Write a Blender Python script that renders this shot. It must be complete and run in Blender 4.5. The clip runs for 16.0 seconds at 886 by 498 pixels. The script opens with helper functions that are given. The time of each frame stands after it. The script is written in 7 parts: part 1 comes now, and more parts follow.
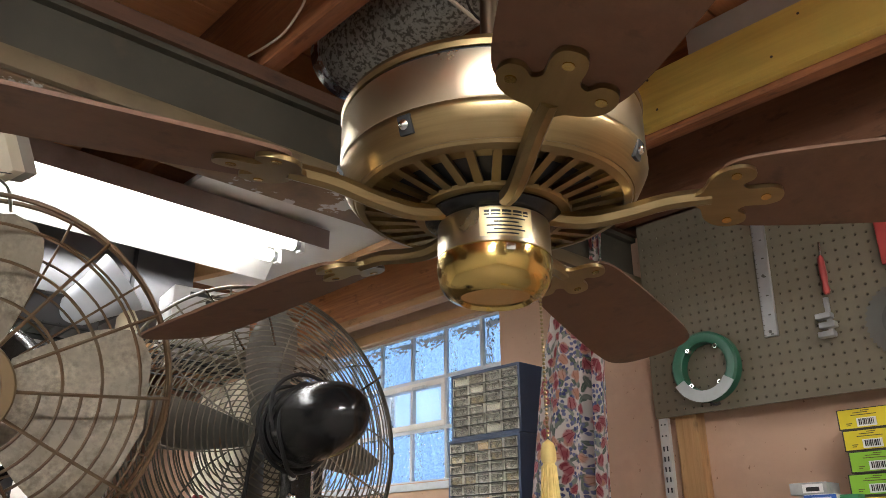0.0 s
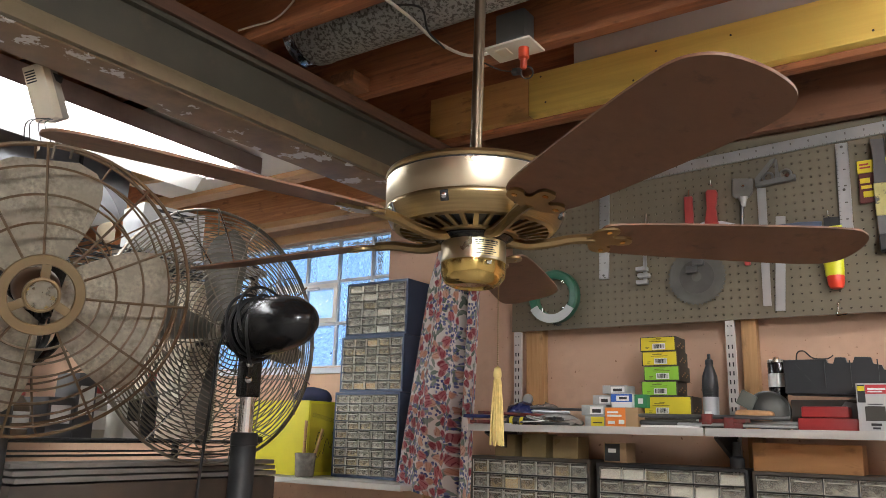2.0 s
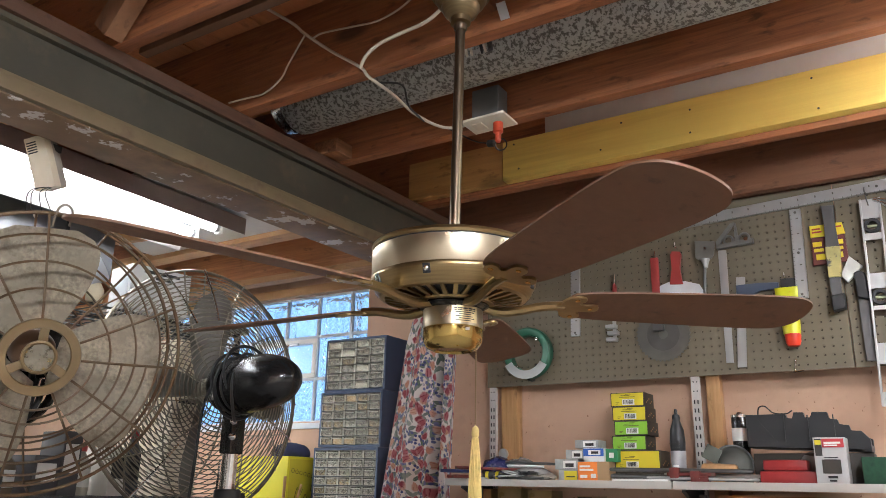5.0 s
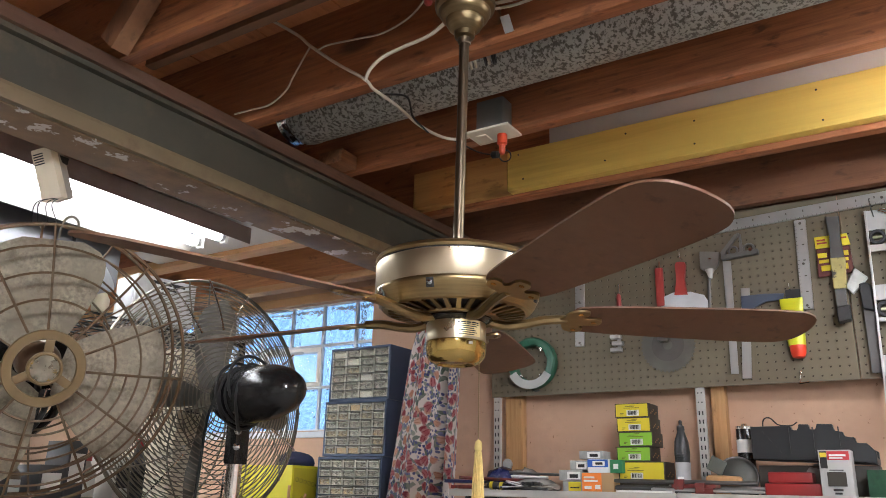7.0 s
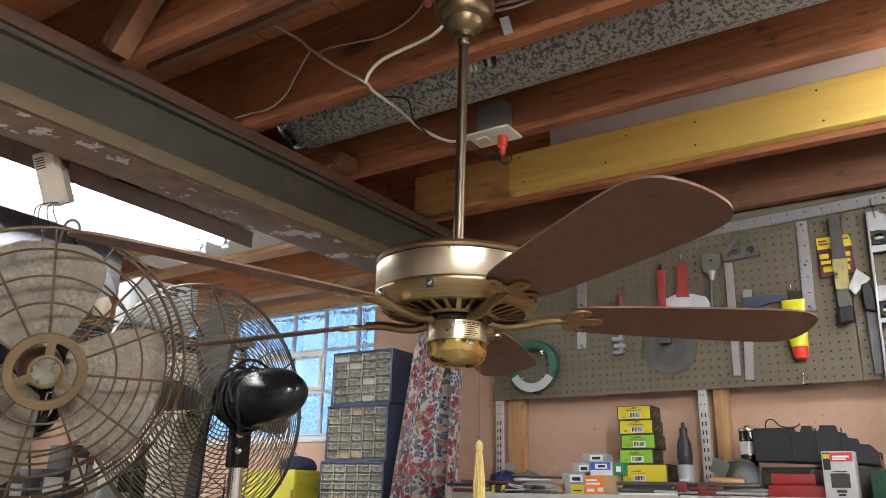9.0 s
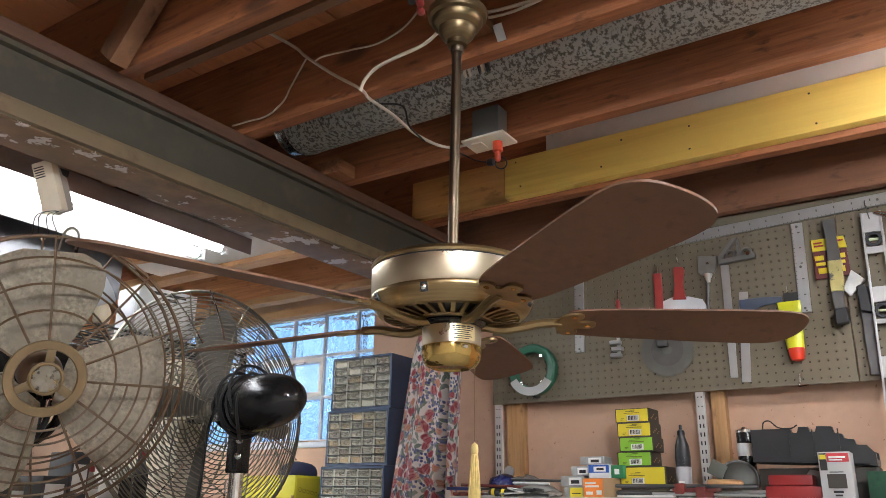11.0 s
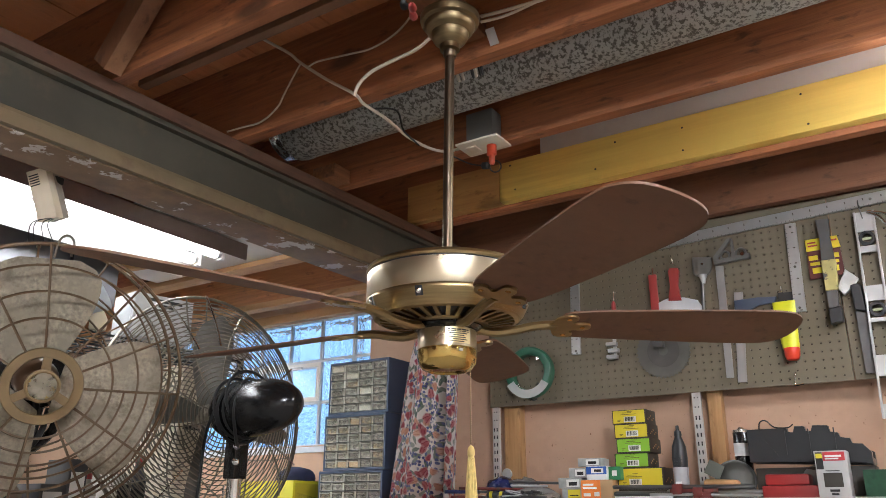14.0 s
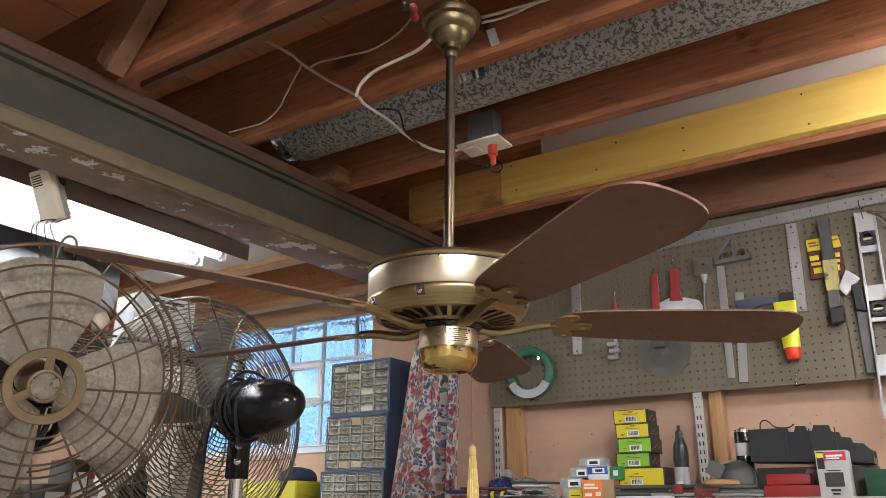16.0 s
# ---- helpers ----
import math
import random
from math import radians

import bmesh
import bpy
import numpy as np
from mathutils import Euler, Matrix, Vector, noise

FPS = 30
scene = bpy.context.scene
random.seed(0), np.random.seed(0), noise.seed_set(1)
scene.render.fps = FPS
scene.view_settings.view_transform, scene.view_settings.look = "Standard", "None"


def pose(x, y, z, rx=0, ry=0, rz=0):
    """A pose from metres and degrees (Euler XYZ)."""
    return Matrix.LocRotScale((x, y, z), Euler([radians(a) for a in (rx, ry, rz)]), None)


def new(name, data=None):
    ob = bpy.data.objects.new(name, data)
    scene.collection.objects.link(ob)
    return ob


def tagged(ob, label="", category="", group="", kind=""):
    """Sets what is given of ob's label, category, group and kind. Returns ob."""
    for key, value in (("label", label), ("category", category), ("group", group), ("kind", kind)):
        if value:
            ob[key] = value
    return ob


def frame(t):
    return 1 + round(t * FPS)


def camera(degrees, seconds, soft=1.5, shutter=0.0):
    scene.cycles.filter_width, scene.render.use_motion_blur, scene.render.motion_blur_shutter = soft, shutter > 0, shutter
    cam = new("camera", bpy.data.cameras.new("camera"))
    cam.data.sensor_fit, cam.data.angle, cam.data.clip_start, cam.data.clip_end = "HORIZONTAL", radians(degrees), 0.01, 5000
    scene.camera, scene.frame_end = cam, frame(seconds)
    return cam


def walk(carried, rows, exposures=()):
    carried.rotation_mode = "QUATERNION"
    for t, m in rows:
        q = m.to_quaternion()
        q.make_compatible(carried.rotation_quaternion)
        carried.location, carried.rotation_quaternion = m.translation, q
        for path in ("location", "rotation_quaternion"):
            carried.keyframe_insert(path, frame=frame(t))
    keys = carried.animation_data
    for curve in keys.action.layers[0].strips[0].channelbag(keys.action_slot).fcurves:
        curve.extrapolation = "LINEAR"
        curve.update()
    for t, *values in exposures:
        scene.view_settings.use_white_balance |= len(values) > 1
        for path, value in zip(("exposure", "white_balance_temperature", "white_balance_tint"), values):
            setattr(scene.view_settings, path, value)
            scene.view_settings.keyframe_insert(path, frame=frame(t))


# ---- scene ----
cam = camera(59.16, 16.0, soft=0.6)
# seconds, place in metres, turn in degrees
ROWS = [
    (0.0, -0.0263, -0.0242, 1.3181, 111.4409, 0.2549, -43.4322),
    (0.5, -0.1818, -0.0590, 1.3123, 113.0435, -1.3554, -45.1076),
    (1.0, -0.3352, -0.1243, 1.3119, 112.5143, -2.2924, -49.2748),
    (1.5, -0.4718, -0.1801, 1.3052, 107.3217, -1.8586, -54.7882),
    (2.0, -0.5798, -0.2235, 1.3030, 103.2782, -1.5097, -56.0651),
    (2.5, -0.6472, -0.2605, 1.3101, 104.5798, -1.5397, -56.4897),
    (3.0, -0.6657, -0.2710, 1.3124, 105.7189, -1.1546, -56.8076),
    (3.5, -0.6644, -0.2693, 1.3135, 105.5208, -0.9076, -57.4333),
    (4.0, -0.6715, -0.2716, 1.3100, 105.8090, -0.8549, -57.8233),
    (4.5, -0.6765, -0.2768, 1.3064, 106.4502, -0.9226, -57.8757),
    (5.0, -0.6789, -0.2746, 1.3068, 106.9860, -1.0953, -57.8997),
    (7.5, -0.6836, -0.2847, 1.3196, 107.5428, -1.2720, -57.5139),
    (8.0, -0.6799, -0.2877, 1.3132, 107.6935, -1.1867, -57.4397),
    (8.5, -0.6829, -0.2881, 1.3117, 107.7576, -1.1643, -57.3140),
    (9.0, -0.6788, -0.2836, 1.3103, 107.8297, -1.1284, -57.2961),
    (11.5, -0.6849, -0.3042, 1.3030, 108.2518, -0.6001, -57.0065),
    (12.0, -0.6819, -0.3010, 1.3012, 108.2748, -0.4632, -57.0332),
    (12.5, -0.6880, -0.3046, 1.2988, 108.5102, -0.3943, -57.0895),
    (13.0, -0.6868, -0.3086, 1.3040, 108.4953, -0.3743, -57.0681),
    (13.5, -0.6859, -0.3107, 1.3033, 108.4476, -0.2521, -57.0980),
    (14.0, -0.6867, -0.3080, 1.3024, 108.4946, -0.0602, -57.1054),
    (14.5, -0.6880, -0.3114, 1.3042, 108.5403, 0.1133, -57.0592),
    (15.0, -0.6920, -0.3124, 1.3062, 108.5542, 0.1534, -57.0692),
    (15.5, -0.6925, -0.3102, 1.3065, 108.5064, 0.0477, -57.0826),
    (16.0, -0.6900, -0.3100, 1.3000, 108.5440, -0.0366, -57.0014),
]
EXPOSURES = [(0.0, 0.0, 6900, 10), (0.5, -0.22, 7300, 12), (1.0, 0.06, 7600, 11), (1.5, 0.14, 6900, 10), (2.0, 0.08, 6700, 10), (2.5, 0.3, 6500, 10), (3.5, 0.32, 6500, 10), (5.0, 0.28, 6450, 10), (7.5, 0.22, 6450, 10), (16.0, 0.22, 6450, 10)]
walk(cam, [(t, pose(*p)) for t, *p in ROWS], EXPOSURES)

# ---- light ----
world = bpy.data.worlds.new("world")
scene.world = world
world.use_nodes = True
wn = world.node_tree
sky = wn.nodes.new("ShaderNodeTexSky")
sky.sky_type, sky.sun_disc, sky.sun_elevation, sky.sun_rotation = "NISHITA", False, radians(35), radians(200)
wn.nodes["Background"].inputs[1].default_value = 0.12
wn.links.new(sky.outputs[0], wn.nodes["Background"].inputs[0])


# ---- materials ----
def nodes_of(name):
    m = bpy.data.materials.new(name)
    m.use_nodes = True
    return m, m.node_tree, m.node_tree.nodes["Principled BSDF"]


def mixed(nt, fac, a, b, mode="MIX"):
    n = nt.nodes.new("ShaderNodeMix")
    n.data_type, n.blend_type = "RGBA", mode
    for sock, val in ((n.inputs[0], fac), (n.inputs[6], a), (n.inputs[7], b)):
        if isinstance(val, bpy.types.NodeSocket):
            nt.links.new(val, sock)
        elif isinstance(val, (int, float)):
            sock.default_value = val
        else:
            sock.default_value = (*val[:3], 1)
    return n.outputs[2]


def ramp(nt, src, lo, hi):
    n = nt.nodes.new("ShaderNodeMapRange")
    n.inputs[1].default_value, n.inputs[2].default_value = lo, hi
    nt.links.new(src, n.inputs[0])
    return n.outputs[0]


def noise_of(nt, scale, stretch=(1, 1, 1), detail=4, rough=0.55, turn=(0, 0, 0), shift=0.0):
    tc = nt.nodes.new("ShaderNodeTexCoord")
    mp = nt.nodes.new("ShaderNodeMapping")
    mp.inputs[3].default_value = stretch
    mp.inputs[2].default_value = turn
    mp.inputs[1].default_value = (shift, shift, shift)
    n = nt.nodes.new("ShaderNodeTexNoise")
    n.inputs["Scale"].default_value, n.inputs["Detail"].default_value, n.inputs["Roughness"].default_value = scale, detail, rough
    nt.links.new(tc.outputs["Object"], mp.inputs[0])
    nt.links.new(mp.outputs[0], n.inputs["Vector"])
    return n.outputs[0]


def bumped(nt, bsdf, src, strength, distance):
    b = nt.nodes.new("ShaderNodeBump")
    b.inputs["Strength"].default_value, b.inputs["Distance"].default_value = strength, distance
    nt.links.new(src, b.inputs["Height"])
    nt.links.new(b.outputs[0], bsdf.inputs["Normal"])


def plain(name, color, rough=0.5, metal=0.0, spread=0.25, scale=18.0, relief=0.15, worn=None, worn_at=(0.58, 0.72), worn_scale=6.0):
    """A surface with fine and coarse variation, and worn or stained spots of a second colour."""
    m, nt, b = nodes_of(name)
    fine = noise_of(nt, scale, detail=6)
    broad = noise_of(nt, scale / 7, detail=3, shift=3.7)
    dark = tuple(c * (1 - spread) for c in color)
    light = tuple(min(1, c * (1 + spread * 0.6)) for c in color)
    col = mixed(nt, ramp(nt, fine, 0.3, 0.7), dark, light)
    col = mixed(nt, ramp(nt, broad, 0.35, 0.65), col, tuple(c * (1 - spread * 0.5) for c in color))
    if worn:
        col = mixed(nt, ramp(nt, noise_of(nt, worn_scale, detail=8, rough=0.65, shift=9.1), *worn_at), col, worn)
    nt.links.new(col, b.inputs["Base Color"])
    b.inputs["Metallic"].default_value = metal
    n = nt.nodes.new("ShaderNodeMapRange")
    n.inputs[3].default_value, n.inputs[4].default_value = max(0.03, rough - 0.1), min(1, rough + 0.12)
    nt.links.new(fine, n.inputs[0])
    nt.links.new(n.outputs[0], b.inputs["Roughness"])
    if relief:
        bumped(nt, b, fine, relief, 0.002)
    return m


def wood(name, color, dark, grain=(26, 1.2, 26), rough=0.65, knots=0.0, relief=0.25, each=0.0, flecks=True):
    """Sawn wood; grain runs along the axis with the small stretch."""
    m, nt, b = nodes_of(name)
    g = noise_of(nt, 3.0, grain, detail=8, rough=0.65)
    wide = noise_of(nt, 1.6, tuple(s * 0.16 + 0.3 for s in grain), detail=3, shift=5.0)
    col = mixed(nt, ramp(nt, g, 0.32, 0.72), dark, color)
    col = mixed(nt, ramp(nt, wide, 0.35, 0.7), col, tuple(0.6 * d + 0.4 * c for d, c in zip(dark, color)))
    if knots:
        tc = nt.nodes.new("ShaderNodeTexCoord")
        mp = nt.nodes.new("ShaderNodeMapping")
        mp.inputs[3].default_value = (7, 2.6, 7)
        v = nt.nodes.new("ShaderNodeTexVoronoi")
        v.inputs["Scale"].default_value = 1.0
        nt.links.new(tc.outputs["Object"], mp.inputs[0])
        nt.links.new(mp.outputs[0], v.inputs["Vector"])
        k = nt.nodes.new("ShaderNodeMapRange")
        k.inputs[1].default_value, k.inputs[2].default_value, k.inputs[3].default_value, k.inputs[4].default_value = 0.09, 0.19, knots, 0.0
        nt.links.new(v.outputs["Distance"], k.inputs[0])
        col = mixed(nt, k.outputs[0], col, tuple(c * 0.35 for c in dark))
    fleck = 0.0 if not flecks else ramp(nt, noise_of(nt, 32.0, tuple(max(0.35, min(1.0, s / 20)) for s in grain), detail=5, rough=0.6, shift=8.0), 0.58, 0.70)
    col = mixed(nt, fleck, col, tuple(0.55 * d + 0.1 * c for d, c in zip(dark, color)))
    if each:
        oi = nt.nodes.new("ShaderNodeObjectInfo")
        col = mixed(nt, ramp(nt, oi.outputs["Random"], 0.0, 1.0 / each), col, dark)
    nt.links.new(col, b.inputs["Base Color"])
    b.inputs["Roughness"].default_value = rough
    bumped(nt, b, g, relief, 0.003)
    return m


def glowing(name, color, strength):
    m, nt, b = nodes_of(name)
    b.inputs["Base Color"].default_value = (*color, 1)
    b.inputs["Emission Color"].default_value = (*color, 1)
    b.inputs["Emission Strength"].default_value = strength
    return m


def clear(name, color, rough=0.05, ior=1.45, wavy=0.0, wave_scale=30.0):
    m, nt, b = nodes_of(name)
    b.inputs["Base Color"].default_value = (*color, 1)
    b.inputs["Transmission Weight"].default_value = 1.0
    b.inputs["Roughness"].default_value = rough
    b.inputs["IOR"].default_value = ior
    if wavy:
        bumped(nt, b, noise_of(nt, wave_scale, detail=2), wavy, 0.02)
    return m


def brushed(name, color, rough, stretch, spread=0.12):
    """Brushed or satin metal."""
    m, nt, b = nodes_of(name)
    s = noise_of(nt, 8.0, stretch, detail=6)
    t = noise_of(nt, 9.0, detail=4, shift=2.0)
    col = mixed(nt, ramp(nt, s, 0.3, 0.7), tuple(c * (1 - spread) for c in color), color)
    col = mixed(nt, ramp(nt, t, 0.52, 0.75), col, tuple(c * 0.72 for c in color))
    nt.links.new(col, b.inputs["Base Color"])
    b.inputs["Metallic"].default_value = 1.0
    n = nt.nodes.new("ShaderNodeMapRange")
    n.inputs[3].default_value, n.inputs[4].default_value = rough * 0.8, rough * 1.35
    nt.links.new(s, n.inputs[0])
    nt.links.new(n.outputs[0], b.inputs["Roughness"])
    bumped(nt, b, s, 0.05, 0.001)
    return m


JOIST = wood("old_joist_wood", (0.45, 0.165, 0.062), (0.14, 0.045, 0.016), knots=0.85, relief=0.4)
JOIST_X = wood("old_cross_wood", (0.33, 0.145, 0.060), (0.15, 0.058, 0.025), grain=(1.2, 26, 26))
DECK = wood("subfloor_wood", (0.76, 0.33, 0.135), (0.42, 0.155, 0.058), grain=(1.0, 14, 14), each=0.6)
PINE = wood("new_pine", (0.92, 0.71, 0.18), (0.66, 0.45, 0.10), grain=(20, 0.8, 20), rough=0.5, knots=0.9, relief=0.3, flecks=False)
BRACE = wood("brace_wood", (0.27, 0.13, 0.06), (0.15, 0.065, 0.03), grain=(20, 20, 1.2))
STUDWOOD = wood("stud_wood", (0.55, 0.33, 0.15), (0.36, 0.19, 0.08), grain=(22, 22, 1.2), knots=0.5)
TRIMWOOD = wood("trim_board", (0.60, 0.36, 0.17), (0.40, 0.21, 0.09))
BEAM_BOARD = plain("peeling_beam_board", (0.25, 0.158, 0.090), 0.6, spread=0.5, scale=14, worn=(0.60, 0.57, 0.54), worn_at=(0.585, 0.60), worn_scale=8.5)
STEEL = plain("painted_beam_steel", (0.056, 0.050, 0.035), 0.6, spread=0.3, scale=7, worn=(0.10, 0.075, 0.045), worn_at=(0.56, 0.75))
GALV = plain("galvanised_duct", (0.45, 0.46, 0.43), 0.42, metal=0.55, spread=0.1, scale=6, worn=(0.13, 0.125, 0.11), worn_at=(0.485, 0.56), worn_scale=100)
WALLPAINT = plain("peach_wall_paint", (0.56, 0.36, 0.25), 0.75, spread=0.09, scale=25, relief=0.35, worn=(0.26, 0.14, 0.08), worn_at=(0.645, 0.68), worn_scale=60)
WHITEWALL = plain("off_white_wall", (0.70, 0.66, 0.60), 0.8, spread=0.08, scale=12)
CONCRETE = plain("concrete_floor", (0.34, 0.32, 0.30), 0.8, spread=0.3, scale=8)
PEG = plain("hardboard", (0.158, 0.132, 0.088), 0.62, spread=0.14, scale=30, relief=0.1)
# near-black brown that stands for the shade inside the pegboard holes
PEGDARK = plain("hole_shade_brown", (0.05, 0.035, 0.02), 0.8)
ALU = plain("dull_aluminium", (0.55, 0.56, 0.56), 0.38, metal=0.75, spread=0.2, scale=20, worn=(0.50, 0.45, 0.36), worn_at=(0.6, 0.7))
WHITESTEEL = plain("white_enamel", (0.80, 0.78, 0.74), 0.35, spread=0.06, relief=0.05)
# brown holds the shade on the backlit outside of the reflector
SHADESTEEL = plain("backlit_shade_enamel", (0.30, 0.225, 0.205), 0.45, spread=0.2)
CHROME = plain("chrome", (0.75, 0.75, 0.74), 0.14, metal=1.0, spread=0.1, relief=0.02)
BLACK = plain("black_enamel", (0.012, 0.012, 0.013), 0.2, spread=0.3, relief=0.03, worn=(0.10, 0.095, 0.09), worn_at=(0.645, 0.68), worn_scale=16)
BLACKPLASTIC = plain("black_plastic", (0.022, 0.023, 0.025), 0.5, spread=0.3, relief=0.05)
RUBBER = plain("rubber_cord", (0.015, 0.015, 0.015), 0.6)
RUST = plain("rusty_wire", (0.125, 0.066, 0.028), 0.55, metal=0.2, spread=0.5, scale=30, worn=(0.115, 0.078, 0.042), worn_at=(0.45, 0.6), worn_scale=14)
WIRE = plain("tarnished_wire", (0.23, 0.205, 0.165), 0.32, metal=0.75, spread=0.35, scale=25, worn=(0.20, 0.13, 0.07), worn_at=(0.6, 0.7), worn_scale=20)
# darker blade grey: the rear fan's shade is put into the colour
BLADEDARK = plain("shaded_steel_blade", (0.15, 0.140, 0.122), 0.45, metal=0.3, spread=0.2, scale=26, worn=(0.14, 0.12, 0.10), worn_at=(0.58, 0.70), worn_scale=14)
BLADEGREY = plain("dusty_aluminium_blade", (0.31, 0.266, 0.198), 0.6, metal=0.15, spread=0.5, scale=110, worn=(0.15, 0.12, 0.085), worn_at=(0.53, 0.66), worn_scale=26)
BADGE = plain("bronze_badge_ring", (0.17, 0.112, 0.050), 0.5, metal=0.2, spread=0.25, scale=20)
SATIN = brushed("satin_brass", (0.54, 0.465, 0.335), 0.28, (3, 3, 3), 0.06)
ANTIQUE = brushed("antique_brass", (0.37, 0.27, 0.135), 0.32, (1, 1, 40), 0.25)
POLISHED = brushed("polished_brass", (0.66, 0.47, 0.16), 0.14, (2, 2, 2), 0.12)
CANOPY = brushed("dark_antique_brass", (0.22, 0.160, 0.085), 0.36, (1, 1, 40), 0.3)
ROD = brushed("bronze_rod", (0.17, 0.13, 0.09), 0.36, (40, 40, 1), 0.25)
FANBLADE = wood("fan_blade_veneer", (0.160, 0.074, 0.038), (0.105, 0.047, 0.023), grain=(18, 18, 18), rough=0.6, relief=0.05)
TASSEL = plain("cream_tassel", (0.80, 0.62, 0.24), 0.8, spread=0.2, scale=120)
CABLE = plain("white_cable", (0.58, 0.52, 0.42), 0.5, spread=0.15)
RED = plain("red_plastic", (0.37, 0.050, 0.045), 0.4, spread=0.15)
PALE = plain("beige_plastic", (0.70, 0.62, 0.48), 0.45, spread=0.08)
MORTAR = plain("mortar", (0.66, 0.70, 0.75), 0.8, spread=0.12)
TUBE = glowing("fluorescent_tube", (0.96, 0.985, 1.03), 24.0)
TUBE_BACK = glowing("far_fluorescent_tube", (0.95, 0.98, 1.03), 95.0)
TUBE_BARE = glowing("bare_fluorescent_tube", (0.94, 0.98, 1.04), 220.0)
TUBE_DIM = glowing("older_fluorescent_tube", (0.97, 0.985, 1.01), 49.0)
DAYLIGHT_M, _nt, _b = nodes_of("outdoor_daylight")
_b.inputs["Base Color"].default_value = (0, 0, 0, 1)
_n = noise_of(_nt, 5.0, detail=7, rough=0.7)
_nt.links.new(mixed(_nt, ramp(_nt, _n, 0.42, 0.60), (0.13, 0.30, 0.66), (0.42, 0.70, 1.08)), _b.inputs["Emission Color"])
_b.inputs["Emission Strength"].default_value = 1.4
BLOCKGLASS = clear("wavy_block_glass", (0.92, 0.97, 1.0), 0.05, 1.22, wavy=0.5, wave_scale=30)


# ---- mesh helpers ----
def thing(name, at=(0, 0, 0), label="", category="", group="", kind=""):
    ob = new(name)
    ob.empty_display_size = 0.05
    ob.location = at
    return tagged(ob, label, category, group, kind)


def origin_of(ob):
    p = Vector((0, 0, 0))
    while ob:
        p += ob.location
        ob = ob.parent
    return p


def part(name, bm, material, parent=None, label="", smooth=True, kind="", category=""):
    """Links a bmesh, built in world places, as one mesh object under parent."""
    if parent:
        bmesh.ops.translate(bm, vec=-origin_of(parent), verts=bm.verts)
    bmesh.ops.recalc_face_normals(bm, faces=bm.faces)
    me = bpy.data.meshes.new(name)
    bm.to_mesh(me)
    bm.free()
    if smooth:
        for p in me.polygons:
            p.use_smooth = True
        me.set_sharp_from_angle(angle=radians(38))
    for mt in material if isinstance(material, (list, tuple)) else [material]:
        me.materials.append(mt)
    ob = new(name, me)
    ob.parent = parent
    return tagged(ob, label, category, kind=kind)


def box(bm, x0, x1, y0, y1, z0, z1, bevel=0.0, m=None):
    res = bmesh.ops.create_cube(bm, size=1)
    vs = res["verts"]
    bmesh.ops.scale(bm, vec=(x1 - x0, y1 - y0, z1 - z0), verts=vs)
    bmesh.ops.translate(bm, vec=((x0 + x1) / 2, (y0 + y1) / 2, (z0 + z1) / 2), verts=vs)
    if m:
        bmesh.ops.transform(bm, matrix=m, verts=vs)
    if bevel:
        es = list({e for v in vs for e in v.link_edges})
        bmesh.ops.bevel(bm, geom=es, offset=bevel, segments=2, affect="EDGES", profile=0.6)
    return bm


def boxed(*a, bevel=0.0, m=None):
    return box(bmesh.new(), *a, bevel=bevel, m=m)


def frame_to(p0, p1):
    d = Vector(p1) - Vector(p0)
    return Matrix.Translation(p0) @ d.to_track_quat("Z", "Y").to_matrix().to_4x4(), d.length


def lathe(bm, profile, m=None, seg=32, close=True):
    """Turns (radius, height) pairs about z; caps ends of non-zero radius."""
    m = m or Matrix.Identity(4)
    rings = []
    for r, z in profile:
        if r < 1e-5:
            rings.append([bm.verts.new(m @ Vector((0, 0, z)))])
        else:
            rings.append([bm.verts.new(m @ Vector((r * math.cos(2 * math.pi * i / seg), r * math.sin(2 * math.pi * i / seg), z))) for i in range(seg)])
    for a, b in zip(rings, rings[1:]):
        for i in range(seg):
            j = (i + 1) % seg
            q = [a[i % len(a)], a[j % len(a)], b[j % len(b)], b[i % len(b)]]
            q = [v for k, v in enumerate(q) if v not in q[:k]]
            if len(q) > 2:
                bm.faces.new(q)
    if close:
        for r in (rings[0], rings[-1]):
            if len(r) > 2:
                bm.faces.new(r)
    return bm


def rod(bm, p0, p1, r, seg=10, r2=None):
    m, n = frame_to(p0, p1)
    return lathe(bm, [(r, 0), (r if r2 is None else r2, n)], m, seg)


def wire(bm, pts, r, seg=5, loop=False):
    """A round wire through the points."""
    pts = [Vector(p) for p in pts]
    n = len(pts)
    rings = []
    up = None
    for i, p in enumerate(pts):
        d = (pts[(i + 1) % n] - pts[i - 1]) if loop else (pts[min(i + 1, n - 1)] - pts[max(i - 1, 0)])
        d.normalize()
        if up is None:
            up = d.orthogonal().normalized()
        up = (up - d * up.dot(d)).normalized()
        side = d.cross(up)
        rings.append([bm.verts.new(p + r * (math.cos(2 * math.pi * k / seg) * up + math.sin(2 * math.pi * k / seg) * side)) for k in range(seg)])
    for i in range(n if loop else n - 1):
        a, b = rings[i], rings[(i + 1) % n]
        for k in range(seg):
            bm.faces.new((a[k], a[(k + 1) % seg], b[(k + 1) % seg], b[k]))
    if not loop:
        bm.faces.new(rings[0])
        bm.faces.new(rings[-1])
    return bm


